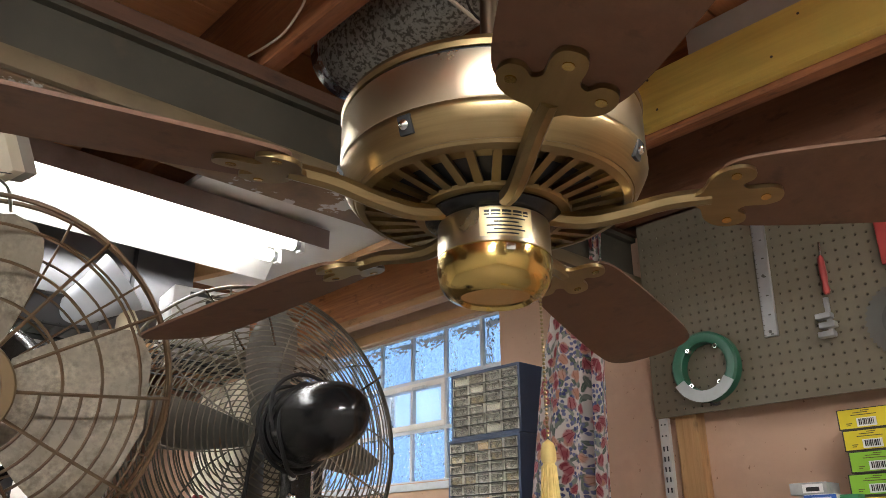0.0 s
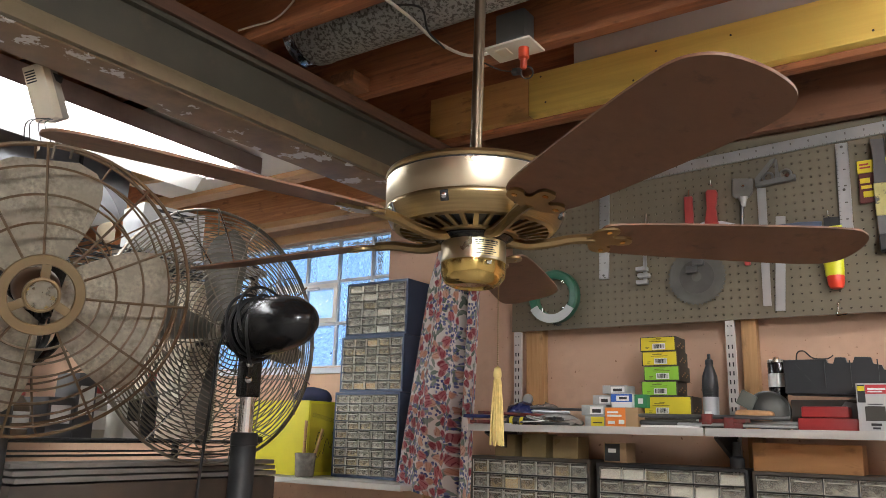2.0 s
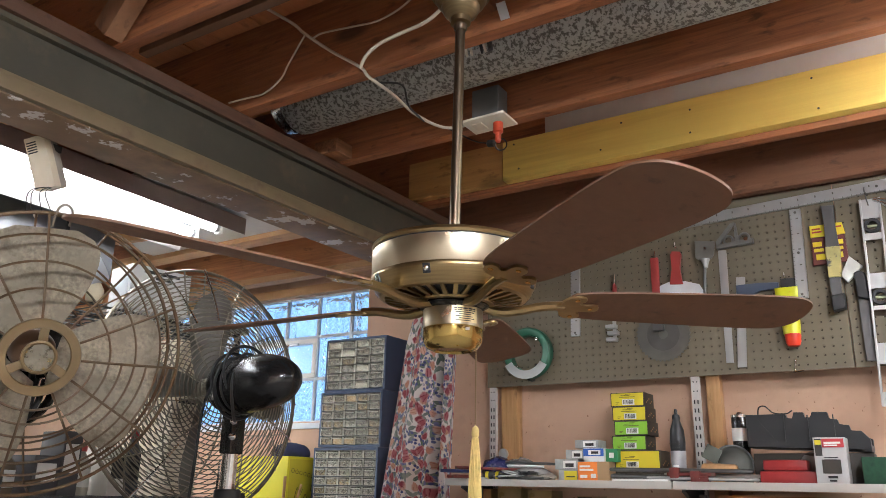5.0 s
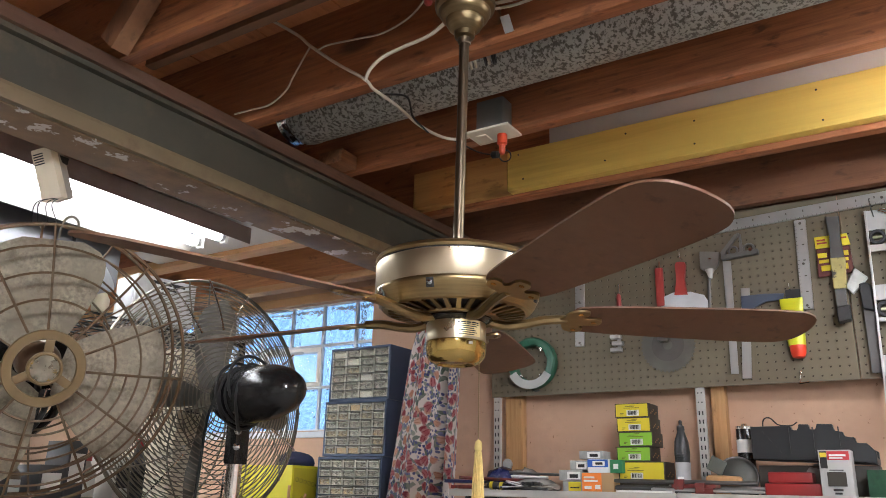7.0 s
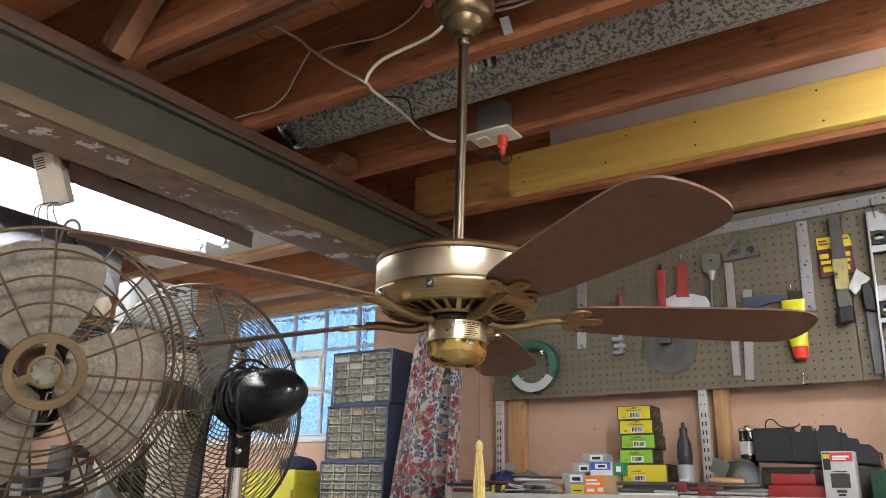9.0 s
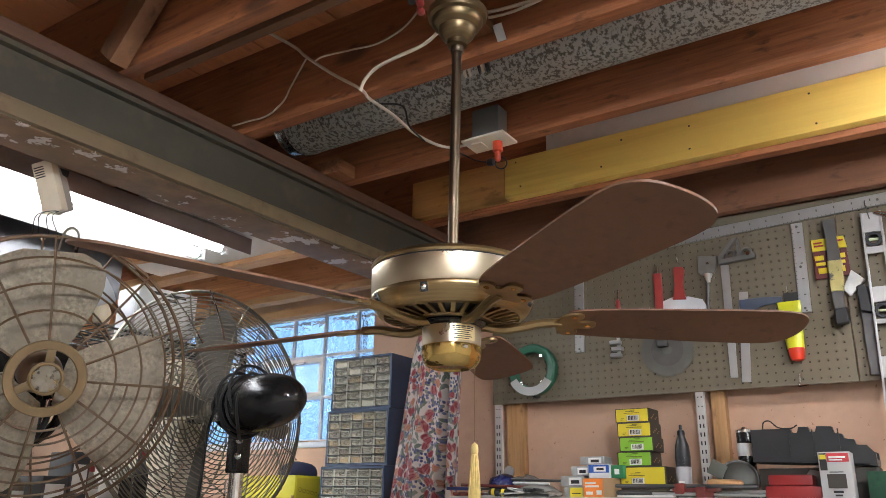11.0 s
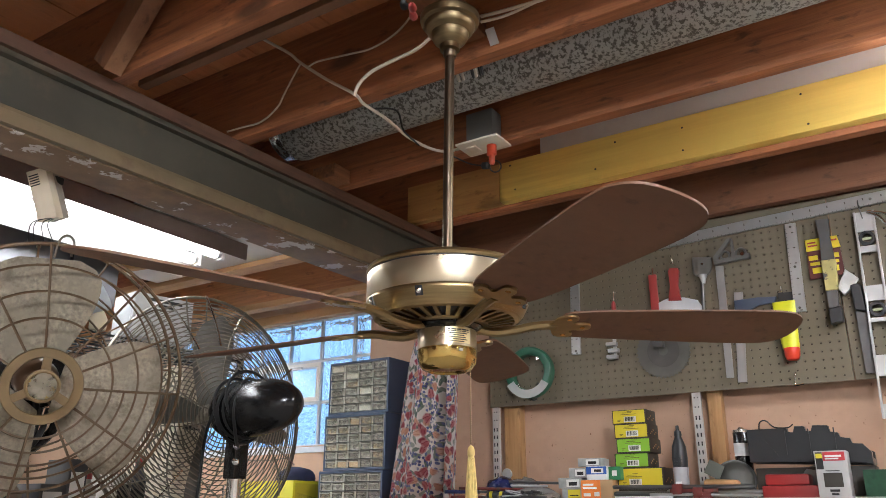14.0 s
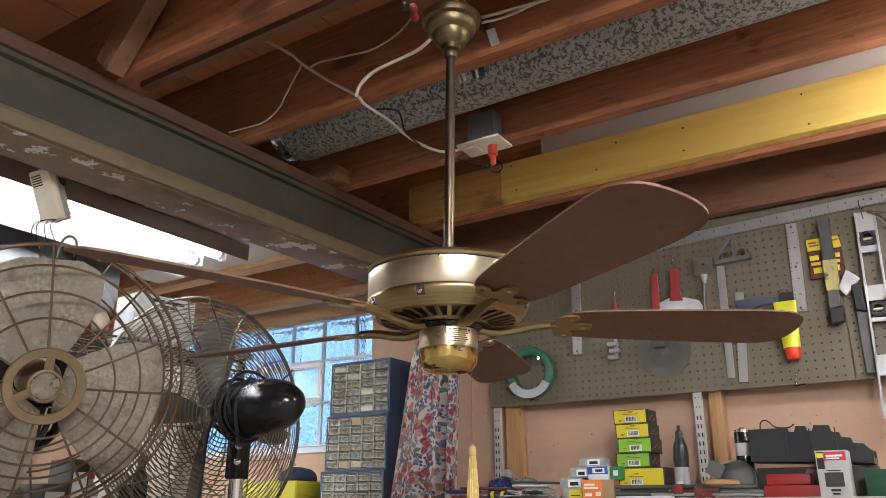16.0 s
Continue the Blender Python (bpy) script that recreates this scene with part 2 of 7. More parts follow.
def smoothed(pts, steps=6):
    """A Catmull-Rom line through the points."""
    pts = [Vector(p) for p in pts]
    q = [2 * pts[0] - pts[1], *pts, 2 * pts[-1] - pts[-2]]
    out = []
    for a, b, c, d in zip(q, q[1:], q[2:], q[3:]):
        for k in range(steps):
            t = k / steps
            out.append(0.5 * (2 * b + (c - a) * t + (2 * a - 5 * b + 4 * c - d) * t * t + (3 * b - a - 3 * c + d) * t ** 3))
    return out + [pts[-1]]


def hoop(bm, m, radius, z, r, seg=48, side=5):
    return wire(bm, [m @ Vector((radius * math.cos(2 * math.pi * i / seg), radius * math.sin(2 * math.pi * i / seg), z)) for i in range(seg)], r, side, True)


def prism(bm, outline, z0, z1, m=None):
    """A plate with the given outline (x, y) between two heights."""
    m = m or Matrix.Identity(4)
    a = [bm.verts.new(m @ Vector((x, y, z0))) for x, y in outline]
    b = [bm.verts.new(m @ Vector((x, y, z1))) for x, y in outline]
    bm.faces.new(a[::-1])
    bm.faces.new(b)
    for i in range(len(a)):
        j = (i + 1) % len(a)
        bm.faces.new((a[i], a[j], b[j], b[i]))
    return bm


def jitter(bm, amount):
    for v in bm.verts:
        v.co += Vector([random.uniform(-amount, amount) for _ in range(3)])
    return bm


# ---- the room ----
WALL_X, TOP = 1.985, 2.535
tagged(part("floor", boxed(-3.2, 2.2, -3.4, 5.2, -0.1, 0.0), CONCRETE, smooth=False, kind="structure"), "grey concrete basement floor", "floor")
ceiling = boxed(-3.2, 2.2, -3.4, 5.2, TOP + 0.022, TOP + 0.10)
for i in range(32):  # deck boards across the joists
    y = -3.4 + i * 0.27
    box(ceiling, -3.19, 2.19, y + 0.003, y + 0.267, TOP, TOP + 0.024)
tagged(part("ceiling", ceiling, DECK, smooth=False, kind="structure"), "brown subfloor boards above open joists", "ceiling")
WIN = (1.80, 3.12, 1.572, 2.146)
wall = bmesh.new()
box(wall, WALL_X, 2.2, -3.4, WIN[0], 0, TOP)
box(wall, WALL_X, 2.2, WIN[1], 5.2, 0, TOP)
box(wall, WALL_X, 2.2, WIN[0], WIN[1], 0, WIN[2])
box(wall, WALL_X, 2.2, WIN[0], WIN[1], WIN[3], TOP)
tagged(part("wall_east", wall, WALLPAINT, smooth=False, kind="structure"), "peach painted wall with glass-block window", "wall")
tagged(part("wall_west", boxed(-3.4, -3.2, -3.4, 5.2, 0, TOP), WHITEWALL, smooth=False, kind="structure"), "off-white painted basement wall", "wall")
tagged(part("wall_south", boxed(-3.4, 2.2, -3.6, -3.4, 0, TOP), WHITEWALL, smooth=False, kind="structure"), "off-white painted basement wall", "wall")
tagged(part("wall_north", boxed(-3.4, 2.2, 5.2, 5.4, 0, TOP), WHITEWALL, smooth=False, kind="structure"), "off-white painted basement wall", "wall")
tagged(part("backdrop", boxed(3.0, 3.02, -1.0, 7.5, -0.6, 4.4), DAYLIGHT_M, smooth=False, kind="structure"), "blue daylight and leaves outdoors", "backdrop")

# glass blocks with mortar between them, and a small vent sash in the middle row
window = thing("window_1", (2.0, 2.46, WIN[2]), "glass-block basement window with a white vent sash", "window", kind="structure")
mortar = bmesh.new()
BW, BH = 0.1925, 0.1905
cols = [1.71 + BW * i for i in range(9)]
for y in cols:
    box(mortar, 1.996, 2.014, y - 0.007, y + 0.007, WIN[2], WIN[3])
for k in range(4):
    z = WIN[2] + BH * k
    box(mortar, 1.997, 2.013, WIN[0], WIN[1], z - 0.007, z + 0.007)
part("mortar_joint", mortar, MORTAR, window, smooth=False)
for i in range(7):
    for k in range(3):
        y0, y1 = max(cols[i] + 0.006, WIN[0]), min(cols[i + 1] - 0.006, WIN[1])
        if y1 - y0 < 0.03 or (k == 1 and i in (2, 3)):
            continue
        z0, z1 = WIN[2] + BH * k + 0.006, WIN[2] + BH * (k + 1) - 0.006
        part("glass_block", boxed(2.000, 2.082, y0, y1, z0, z1, bevel=0.005), BLOCKGLASS, window).visible_shadow = False
sash = bmesh.new()
sy0, sy1, sz0, sz1 = cols[2], cols[4], WIN[2] + BH + 0.006, WIN[2] + 2 * BH - 0.006
for a in ((sy0, sy1, sz0, sz0 + 0.022), (sy0, sy1, sz1 - 0.022, sz1), (sy0, sy0 + 0.022, sz0 + 0.022, sz1 - 0.022), (sy1 - 0.022, sy1, sz0 + 0.022, sz1 - 0.022)):
    box(sash, 1.992, 2.035, *a, bevel=0.003)
sash_ob = part("vent_sash", sash, WHITESTEEL, window, "white metal vent sash")
part("pane", boxed(2.012, 2.016, sy0 + 0.02, sy1 - 0.02, sz0 + 0.02, sz1 - 0.02), clear("vent_pane", (0.9, 0.96, 1), 0.25, 1.3), sash_ob).visible_shadow = False
part("latch", boxed(1.982, 1.995, 2.2, 2.27, sz1 - 0.028, sz1 - 0.016, bevel=0.002), ALU, sash_ob)
tagged(part("window_sill", boxed(1.975, 2.09, WIN[0], WIN[1], WIN[2] - 0.03, WIN[2] - 0.004, bevel=0.004), MORTAR, window), "grey sill")
tagged(part("window_head_trim", boxed(1.955, 1.985, 1.30, 3.6, 2.148, 2.19, bevel=0.004), TRIMWOOD, kind="structure"), "unpainted wooden board above the window", "trim")

# ---- joists, beam, duct ----
JX = [-3.04, -2.63, -2.22, -1.81, -1.40, -1.00, -0.59, -0.178, 0.2630, 0.6538, 1.0639, 1.5325]
for x in JX:
    j = boxed(x, x + 0.039, -3.4, 5.2, 2.280, TOP, bevel=0.003)
    tagged(part("joist", j, JOIST, kind="structure"), "dark reddish-brown wooden floor joist", "joist", group="floor joists")
tagged(part("rim_joist", boxed(1.862, 1.899, -3.4, 1.44, 2.247, TOP, bevel=0.003), wood("aged_rim_wood", (0.27, 0.115, 0.055), (0.10, 0.040, 0.020), knots=0.8, relief=0.4), kind="structure"), "dark reddish-brown rim joist above the pegboard", "joist")
tagged(part("sister_board", boxed(1.4931, 1.5319, -2.7489, 0.8721, 2.2977, 2.4394, bevel=0.003), PINE), "new yellow pine board fixed against a joist", "board")
# pale strip added for the lit gap over the pine, its light in the colour
tagged(part("primed_strip", boxed(1.5122, 1.5319, -2.7489, 0.7230, 2.4436, 2.5192, bevel=0.003), plain("lit_gap_grey", (0.50, 0.47, 0.43), 0.7, spread=0.12)), "greyish-white strip in place of the lit gap above the pine board", "board")
tagged(part("old_board", boxed(1.4957, 1.5319, 0.8742, 1.2608, 2.2966, 2.4404, bevel=0.003), wood("aged_pine", (0.58, 0.33, 0.10), (0.38, 0.19, 0.06), grain=(20, 0.8, 20), knots=0.6)), "short aged brown board against a joist", "board")
rng_nail = random.Random(5)
nail = lathe(bmesh.new(), [(0.0035, -0.001), (0.0032, 0.0008), (0, 0.0012)], None, 8)
nail_mesh = bpy.data.meshes.new("nail")
nail.to_mesh(nail_mesh)
nail.free()
nail_mesh.materials.append(plain("dark_nail", (0.06, 0.045, 0.035), 0.6, metal=0.4))
board_ob = bpy.data.objects["sister_board"]
for i in range(9):
    for z in (2.325, 2.412):
        nb = new("nail", nail_mesh)
        nb.parent = board_ob
        nb.matrix_basis = Matrix.Translation((1.4931, 0.80 - 0.30 * i + rng_nail.uniform(-0.05, 0.05), z + rng_nail.uniform(-0.012, 0.012))) @ Matrix.Rotation(radians(-90), 4, "Y")
# bridging between joists beside the beam
for p0, p1 in (((0.2257, 1.2182, 2.2817), (0.2204, 1.0105, 2.5139)), ((-0.2163, 1.1916, 2.2817), (-0.2429, 1.0851, 2.5139))):
    m, n = frame_to(p0, p1)
    tagged(part("bridging", boxed(-0.022, 0.022, -0.034, 0.034, 0, n, bevel=0.002, m=m), BRACE), "slanting wooden brace against a joist by the beam", "bridging", group="bridging")
tagged(part("blocking", boxed(0.9872, 1.0628, 1.1756, 1.2661, 2.2807, 2.3243, bevel=0.003), JOIST_X), "short wooden block between joists by the beam", "board")
tagged(part("conduit_strip", boxed(0.3343, 0.3599, -3.1749, 1.2555, 2.2966, 2.3286, bevel=0.004), plain("dark_strip", (0.19, 0.095, 0.05), 0.6)), "dark painted strip beside a joist", "strip")
beam = thing("steel_beam", (0, 1.262, 2.06), "dark painted steel I-beam with a peeling board below", "beam", kind="structure")
ib = bmesh.new()
box(ib, -3.1, 1.98, 1.268, 1.400, 2.229, 2.243, bevel=0.002)
box(ib, -3.1, 1.98, 1.287, 1.303, 2.110, 2.230)
part("i_section", ib, STEEL, beam)
part("plate", boxed(-3.1, 1.98, 1.258, 1.420, 2.244, 2.279, bevel=0.003), wood("dark_plate_wood", (0.13, 0.060, 0.032), (0.055, 0.026, 0.015), grain=(1.2, 26, 26)), beam, "brown wooden plate")
TAN = plain("tan_edge", (0.175, 0.128, 0.070), 0.5, spread=0.3, scale=12, worn=(0.11, 0.07, 0.04), worn_at=(0.55, 0.68), worn_scale=9)
part("lower_flange", boxed(-3.1, 1.98, 1.262, 1.400, 2.097, 2.112, bevel=0.002), TAN, beam, "tan painted lower flange")
part("edge_board", boxed(-3.1, 1.98, 1.245, 1.263, 2.064, 2.096, bevel=0.004), TAN, beam, "tan painted edge")
part("under_board", boxed(-3.1, 1.98, 1.2635, 1.405, 2.061, 2.095, bevel=0.003), BEAM_BOARD, beam, "brown board with peeling white paint")
beam.rotation_euler.z = -0.03  # not quite square to the wall
duct = thing("duct", (0.886, 0, 2.41), "mottled galvanised round duct between joists", "duct")
d = bmesh.new()
lathe(d, [(0.094, 0), (0.096, 0.02), (0.094, 0.04), (0.094, 1.6), (0.0965, 1.62), (0.094, 1.64), (0.094, 4.6)], Matrix.Translation((0.886, 1.245, 2.4095)) @ Matrix.Rotation(radians(90), 4, "X"), 36)
part("pipe", d, GALV, duct)
FOIL = plain("crumpled_bright_foil", (0.72, 0.74, 0.76), 0.25, metal=0.9, spread=0.35, scale=40, relief=0.8)
part("end_cap", lathe(bmesh.new(), [(0.075, 0), (0.088, 0.004), (0.092, 0.05)], Matrix.Translation((0.886, 1.291, 2.4095)) @ Matrix.Rotation(radians(90), 4, "X"), 30), FOIL, duct, "bright metal end")

# ---- shop lights ----
DARK_IRON = plain("dark_iron", (0.045, 0.042, 0.040), 0.5, metal=0.4)


def shop_light(x0, x1, y, z, label, glow):
    """Two tubes under a flared white reflector, open at the ends, with an outer cover whose brown paints the backlit
    near side.
    """
    ob = thing("shop_light", ((x0 + x1) / 2, y, z), label, "light fixture", "shop lights")
    prof = smoothed([(-0.172, 0.000, 0), (-0.098, 0.082, 0), (-0.070, 0.093, 0), (0.070, 0.093, 0), (0.100, 0.082, 0), (0.160, 0.010, 0), (0.176, -0.010, 0)], 4)
    for name, off, mt in (("reflector", 0.0, WHITESTEEL), ("cover", 0.005, SHADESTEEL)):
        bm = bmesh.new()
        a = [bm.verts.new((x0, y + p[0], z + p[1] + off)) for p in prof]
        b = [bm.verts.new((x1 + (0.004 if off else 0), y + p[0], z + p[1] + off)) for p in prof]
        for i in range(len(prof) - 1):
            bm.faces.new((a[i], a[i + 1], b[i + 1], b[i]))
        if off:
            for v in bm.verts:
                v.co.y += math.copysign(0.005, v.co.y - y)
        bmesh.ops.solidify(bm, geom=bm.faces[:], thickness=0.0015)
        part(name, bm, mt, ob, "outer cover in a backlit shade brown" if off else "")
    part("side_skirt", boxed(x0, x1 + 0.004, y - 0.1795, y - 0.1765, z - 0.001, z + 0.060, bevel=0.001), SHADESTEEL, ob, "side skirt in a backlit shade brown")
    part("housing", boxed(x0 + 0.02, x1 - 0.02, y - 0.040, y + 0.040, z + 0.052, z + 0.088, bevel=0.004), WHITESTEEL, ob)
    for yy in (-0.080, 0.050):
        t = rod(bmesh.new(), (x0 + 0.03, y + yy, z + 0.028), (x1 - 0.060, y + yy, z + 0.028), 0.019, 16)
        part("tube", t, glow, ob)
        part("tube_end", rod(bmesh.new(), (x1 - 0.060, y + yy, z + 0.028), (x1 - 0.042, y + yy, z + 0.028), 0.0175, 14), ALU, ob, "bare metal tube cap")
        for xx in (x0 + 0.012, x1 - 0.041):
            part("socket", boxed(xx, xx + 0.016, y + yy - 0.013, y + yy + 0.013, z + 0.006, z + 0.075, bevel=0.003), WHITESTEEL, ob)
    for xx in (x0 + 0.2, x1 - 0.2):
        part("hanger", rod(bmesh.new(), (xx, y, z + 0.09), (xx, y, TOP), 0.003, 6), ALU, ob)
    return ob


shop_light(-0.12, 1.2321, 1.9850, 2.1816, "white tube light with shade-brown cover hanging from joists", TUBE)
shop_light(-0.15, 1.08, 3.35, 2.17, "white tube light hanging further back", TUBE_BACK)


def strip_light(x0, x1, y0, y1, z, label, tube):
    """A bare two-tube strip under the joists, lengthwise along x or y."""
    c = Vector(((x0 + x1) / 2, (y0 + y1) / 2, z))
    ob = thing("strip_light", c, label, "light fixture", "strip lights")
    d = Vector((x1 - x0, y1 - y0, 0)).normalized()
    side = Vector((-d.y, d.x, 0))
    part("housing", boxed(min(x0, x1) - 0.05 * abs(side.x), max(x0, x1) + 0.05 * abs(side.x), min(y0, y1) - 0.05 * abs(side.y), max(y0, y1) + 0.05 * abs(side.y), z + 0.03, z + 0.075, bevel=0.004), WHITESTEEL, ob)
    for s in (-0.05, 0.05):
        part("tube", rod(bmesh.new(), Vector((x0, y0, z)) + side * s, Vector((x1, y1, z)) + side * s, 0.019, 16), tube, ob)
    return ob


strip_light(-1.75, -0.55, -1.05, -1.05, 2.2035, "white bare tube strip light under the joists", TUBE_BARE)
strip_light(1.083, 1.083, -1.60, -0.40, 2.2035, "white bare tube strip light under the joists", TUBE_DIM)
tagged(part("ceiling_panel", boxed(0.7902, 1.4292, 1.5324, 2.5761, 2.2583, 2.2775, bevel=0.002), WHITEWALL), "white panel under the joists beside the light", "panel")
tagged(part("ledger_board", boxed(1.4313, 1.5058, 1.4472, 4.4931, 2.2391, 2.2775, bevel=0.003), TRIMWOOD), "light wooden board under the joists", "board", group="ledger boards")
tagged(part("header_board", boxed(1.8445, 1.8834, 1.4472, 4.4931, 2.2285, 2.4713, bevel=0.003), wood("header_wood", (0.62, 0.27, 0.105), (0.33, 0.13, 0.05), knots=0.8)), "reddish brown header board above the window", "board")
tagged(part("ledger_board", boxed(1.8339, 1.8924, 1.4472, 4.4931, 2.1965, 2.2264, bevel=0.003), TRIMWOOD), "light wooden board below the header", "board", group="ledger boards")
tagged(part("dark_pipe", rod(bmesh.new(), (1.5783, 1.4685, 2.2956), (1.5783, 4.4931, 2.2956), 0.014, 12), DARK_IRON), "dark iron pipe along the joists", "pipe")
tagged(part("cross_brace", boxed(-0.02, 0.02, -0.03, 0.03, 0, 0.42, bevel=0.003, m=frame_to((0.8967, 2.4696, 2.1518), (1.2162, 2.2033, 2.2583))[0]), TRIMWOOD), "pale wooden brace behind the light", "board")

# ---- ceiling fan ----
FX, FY = 0.478, 0.437
fan = thing("ceiling_fan", (FX, FY, 1.685), "brass ceiling fan with five dark brown blades", "ceiling fan")
M = Matrix.Translation((FX, FY, 0))
part("motor_cap", lathe(bmesh.new(), [(0.02, 1.700), (0.06, 1.698), (0.125, 1.690), (0.1395, 1.685), (0.1415, 1.680), (0.1400, 1.6755)], M, 64), ANTIQUE, fan, "antique brass top cap")
part("motor_gap", lathe(bmesh.new(), [(0.1375, 1.676), (0.1375, 1.671)], M, 64), BLACKPLASTIC, fan)
part("motor_band", lathe(bmesh.new(), [(0.1370, 1.6735), (0.1400, 1.672), (0.1400, 1.630), (0.1390, 1.628)], M, 96), SATIN, fan, "brushed pale brass band")
part("lower_band", lathe(bmesh.new(), [(0.1390, 1.6285), (0.1405, 1.626), (0.1405, 1.621), (0.1330, 1.606), (0.1270, 1.599), (0.124, 1.600)], M, 64), ANTIQUE, fan, "antique brass tapered band")
for k in range(8):
    a = radians(k * 45 + 194)
    c = Vector((FX + 0.1395 * math.cos(a), FY + 0.1395 * math.sin(a), 1.6155))
    out = Vector((math.cos(a), math.sin(a), -0.35)).normalized()
    mm = Matrix.Translation(c) @ out.to_track_quat("Z", "Y").to_matrix().to_4x4()
    recess = part("screw_recess", boxed(-0.006, 0.006, -0.008, 0.008, -0.006, 0.0010, bevel=0.001, m=mm), BLACKPLASTIC, fan)
    part("screw", lathe(bmesh.new(), [(0.0045, 0), (0.0042, 0.0025), (0.002, 0.0040), (0, 0.0043)], mm, 12), CHROME, recess)
# vented bottom: an outer lip, ribs with gaps, and an inner ring
grille = bmesh.new()
lathe(grille, [(0.126, 1.5995), (0.124, 1.5965), (0.117, 1.5945), (0.116, 1.597), (0.124, 1.600)], M, 64)
lathe(grille, [(0.072, 1.5900), (0.070, 1.5870), (0.060, 1.5860), (0.060, 1.589), (0.070, 1.591)], M, 48)
for k in range(32):
    a0 = 2 * math.pi * k / 32
    q = []
    for r, zz, h in ((0.0705, 1.5885, 0.0075), (0.1175, 1.5955, 0.0068)):
        for s in (-1, 1):
            for dz in (0, 0.004):
                w = h * s / 2
                q.append(grille.verts.new((FX + r * math.cos(a0) - w * math.sin(a0), FY + r * math.sin(a0) + w * math.cos(a0), zz + dz)))
    for f in ((0, 2, 6, 4), (1, 3, 7, 5), (0, 1, 5, 4), (2, 3, 7, 6)):
        grille.faces.new([q[i] for i in f])
part("vent_grille", grille, ANTIQUE, fan, "brass vent grille with radial slots")
part("motor_core", lathe(bmesh.new(), [(0.118, 1.6030), (0.068, 1.5945), (0.0, 1.594)], M, 48, False), BLACKPLASTIC, fan)
part("hub", lathe(bmesh.new(), [(0.060, 1.592), (0.062, 1.584), (0.056, 1.580), (0.046, 1.576)], M, 40), BLACK, fan, "black rotor hub")
part("switch_housing", lathe(bmesh.new(), [(0.044, 1.580), (0.0495, 1.579), (0.0505, 1.576), (0.0505, 1.5465), (0.0498, 1.546)], M, 64), SATIN, fan, "brushed brass switch housing")
part("housing_base", lathe(bmesh.new(), [(0.0498, 1.546), (0.0512, 1.5445), (0.0512, 1.533), (0.0485, 1.522), (0.042, 1.5135), (0.033, 1.5095), (0.030, 1.5125), (0.0, 1.5125)], M, 64), POLISHED, fan, "polished gold base cup")
az = math.atan2(-0.31 - FY, -0.69 - FX)  # towards the open side of the shop
lab = bmesh.new()
for i in range(10):
    a0, a1 = az - 0.06 + i * 0.092, az - 0.06 + (i + 1) * 0.092
    lab.faces.new([lab.verts.new((FX + 0.0509 * math.cos(a), FY + 0.0509 * math.sin(a), z)) for a, z in ((a0, 1.550), (a1, 1.550), (a1, 1.5765), (a0, 1.5765))])
label_ob = part("rating_label", lab, plain("gold_foil", (0.80, 0.66, 0.36), 0.35, metal=0.35, spread=0.08), fan, "pale gold rating label with small print")
for k in range(7):
    bar = bmesh.new()
    zz = 1.5735 - k * 0.0034
    a0, a1 = (az + 0.02, az + 0.78) if k in (0, 1) else (az + 0.06 + 0.12 * (k % 2), az + 0.60 + 0.06 * (k % 3))
    for i in range(4):
        b0, b1 = a0 + (a1 - a0) * i / 4, a0 + (a1 - a0) * (i + 1) / 4
        bar.faces.new([bar.verts.new((FX + 0.0511 * math.cos(a), FY + 0.0511 * math.sin(a), z)) for a, z in ((b0, zz - (0.0014 if k else 0.0022)), (b1, zz - (0.0014 if k else 0.0022)), (b1, zz), (b0, zz))])
    part("print_bar", bar, BLACKPLASTIC, label_ob)
mm = Matrix.Translation((FX + 0.051 * math.cos(az + 0.42), FY + 0.051 * math.sin(az + 0.42), 1.539)) @ Vector((math.cos(az + 0.42), math.sin(az + 0.42), -0.1)).to_track_quat("Z", "Y").to_matrix().to_4x4()
part("switch", boxed(-0.004, 0.004, -0.003, 0.003, -0.002, 0.006, bevel=0.001, m=mm), CHROME, fan)
part("downrod", rod(bmesh.new(), (FX, FY, 1.70), (FX + 0.005, FY - 0.004, 2.20), 0.0098, 20), ROD, fan, "dark bronze downrod")
part("rod_collar", lathe(bmesh.new(), [(0.0111, 2.1773), (0.0133, 2.1805), (0.0133, 2.1911), (0.0106, 2.1942)], Matrix.Translation((FX + 0.005, FY - 0.004, 0)), 24), ROD, fan)
part("canopy", lathe(bmesh.new(), [(0.0127, 2.1900), (0.0201, 2.1932), (0.0212, 2.2038), (0.0329, 2.2144), (0.0382, 2.2250), (0.0392, 2.2313), (0.0477, 2.2377), (0.0519, 2.2462), (0.0530, 2.2525), (0.0599, 2.2568), (0.0620, 2.2653), (0.0620, 2.2706)], Matrix.Translation((FX + 0.005, FY - 0.004, 0)), 48), CANOPY, fan, "stepped antique brass canopy")
# the motor and its switch housing are a little larger than a plain 11 inch one
for ob in fan.children_recursive:
    if ob.name.split(".")[0] not in ("downrod", "rod_collar", "canopy"):
        ob.data.transform(Matrix.Translation((0, 0, 0.035)) @ Matrix.Diagonal((1.05, 1.05, 1.055, 1)))
BLADE_AZ, TIP = -53.0, 0.655


def blade_outline():
    up = [(0.205, 0.030), (0.215, 0.046), (0.26, 0.055), (0.36, 0.062), (0.52, 0.069), (0.60, 0.068), (0.632, 0.057), (0.649, 0.036), (TIP, 0.0)]
    line = smoothed([(x, y, 0) for x, y in up + [(x, -y) for x, y in up[-2::-1]]], 3)
    return [(p[0], p[1]) for p in line]


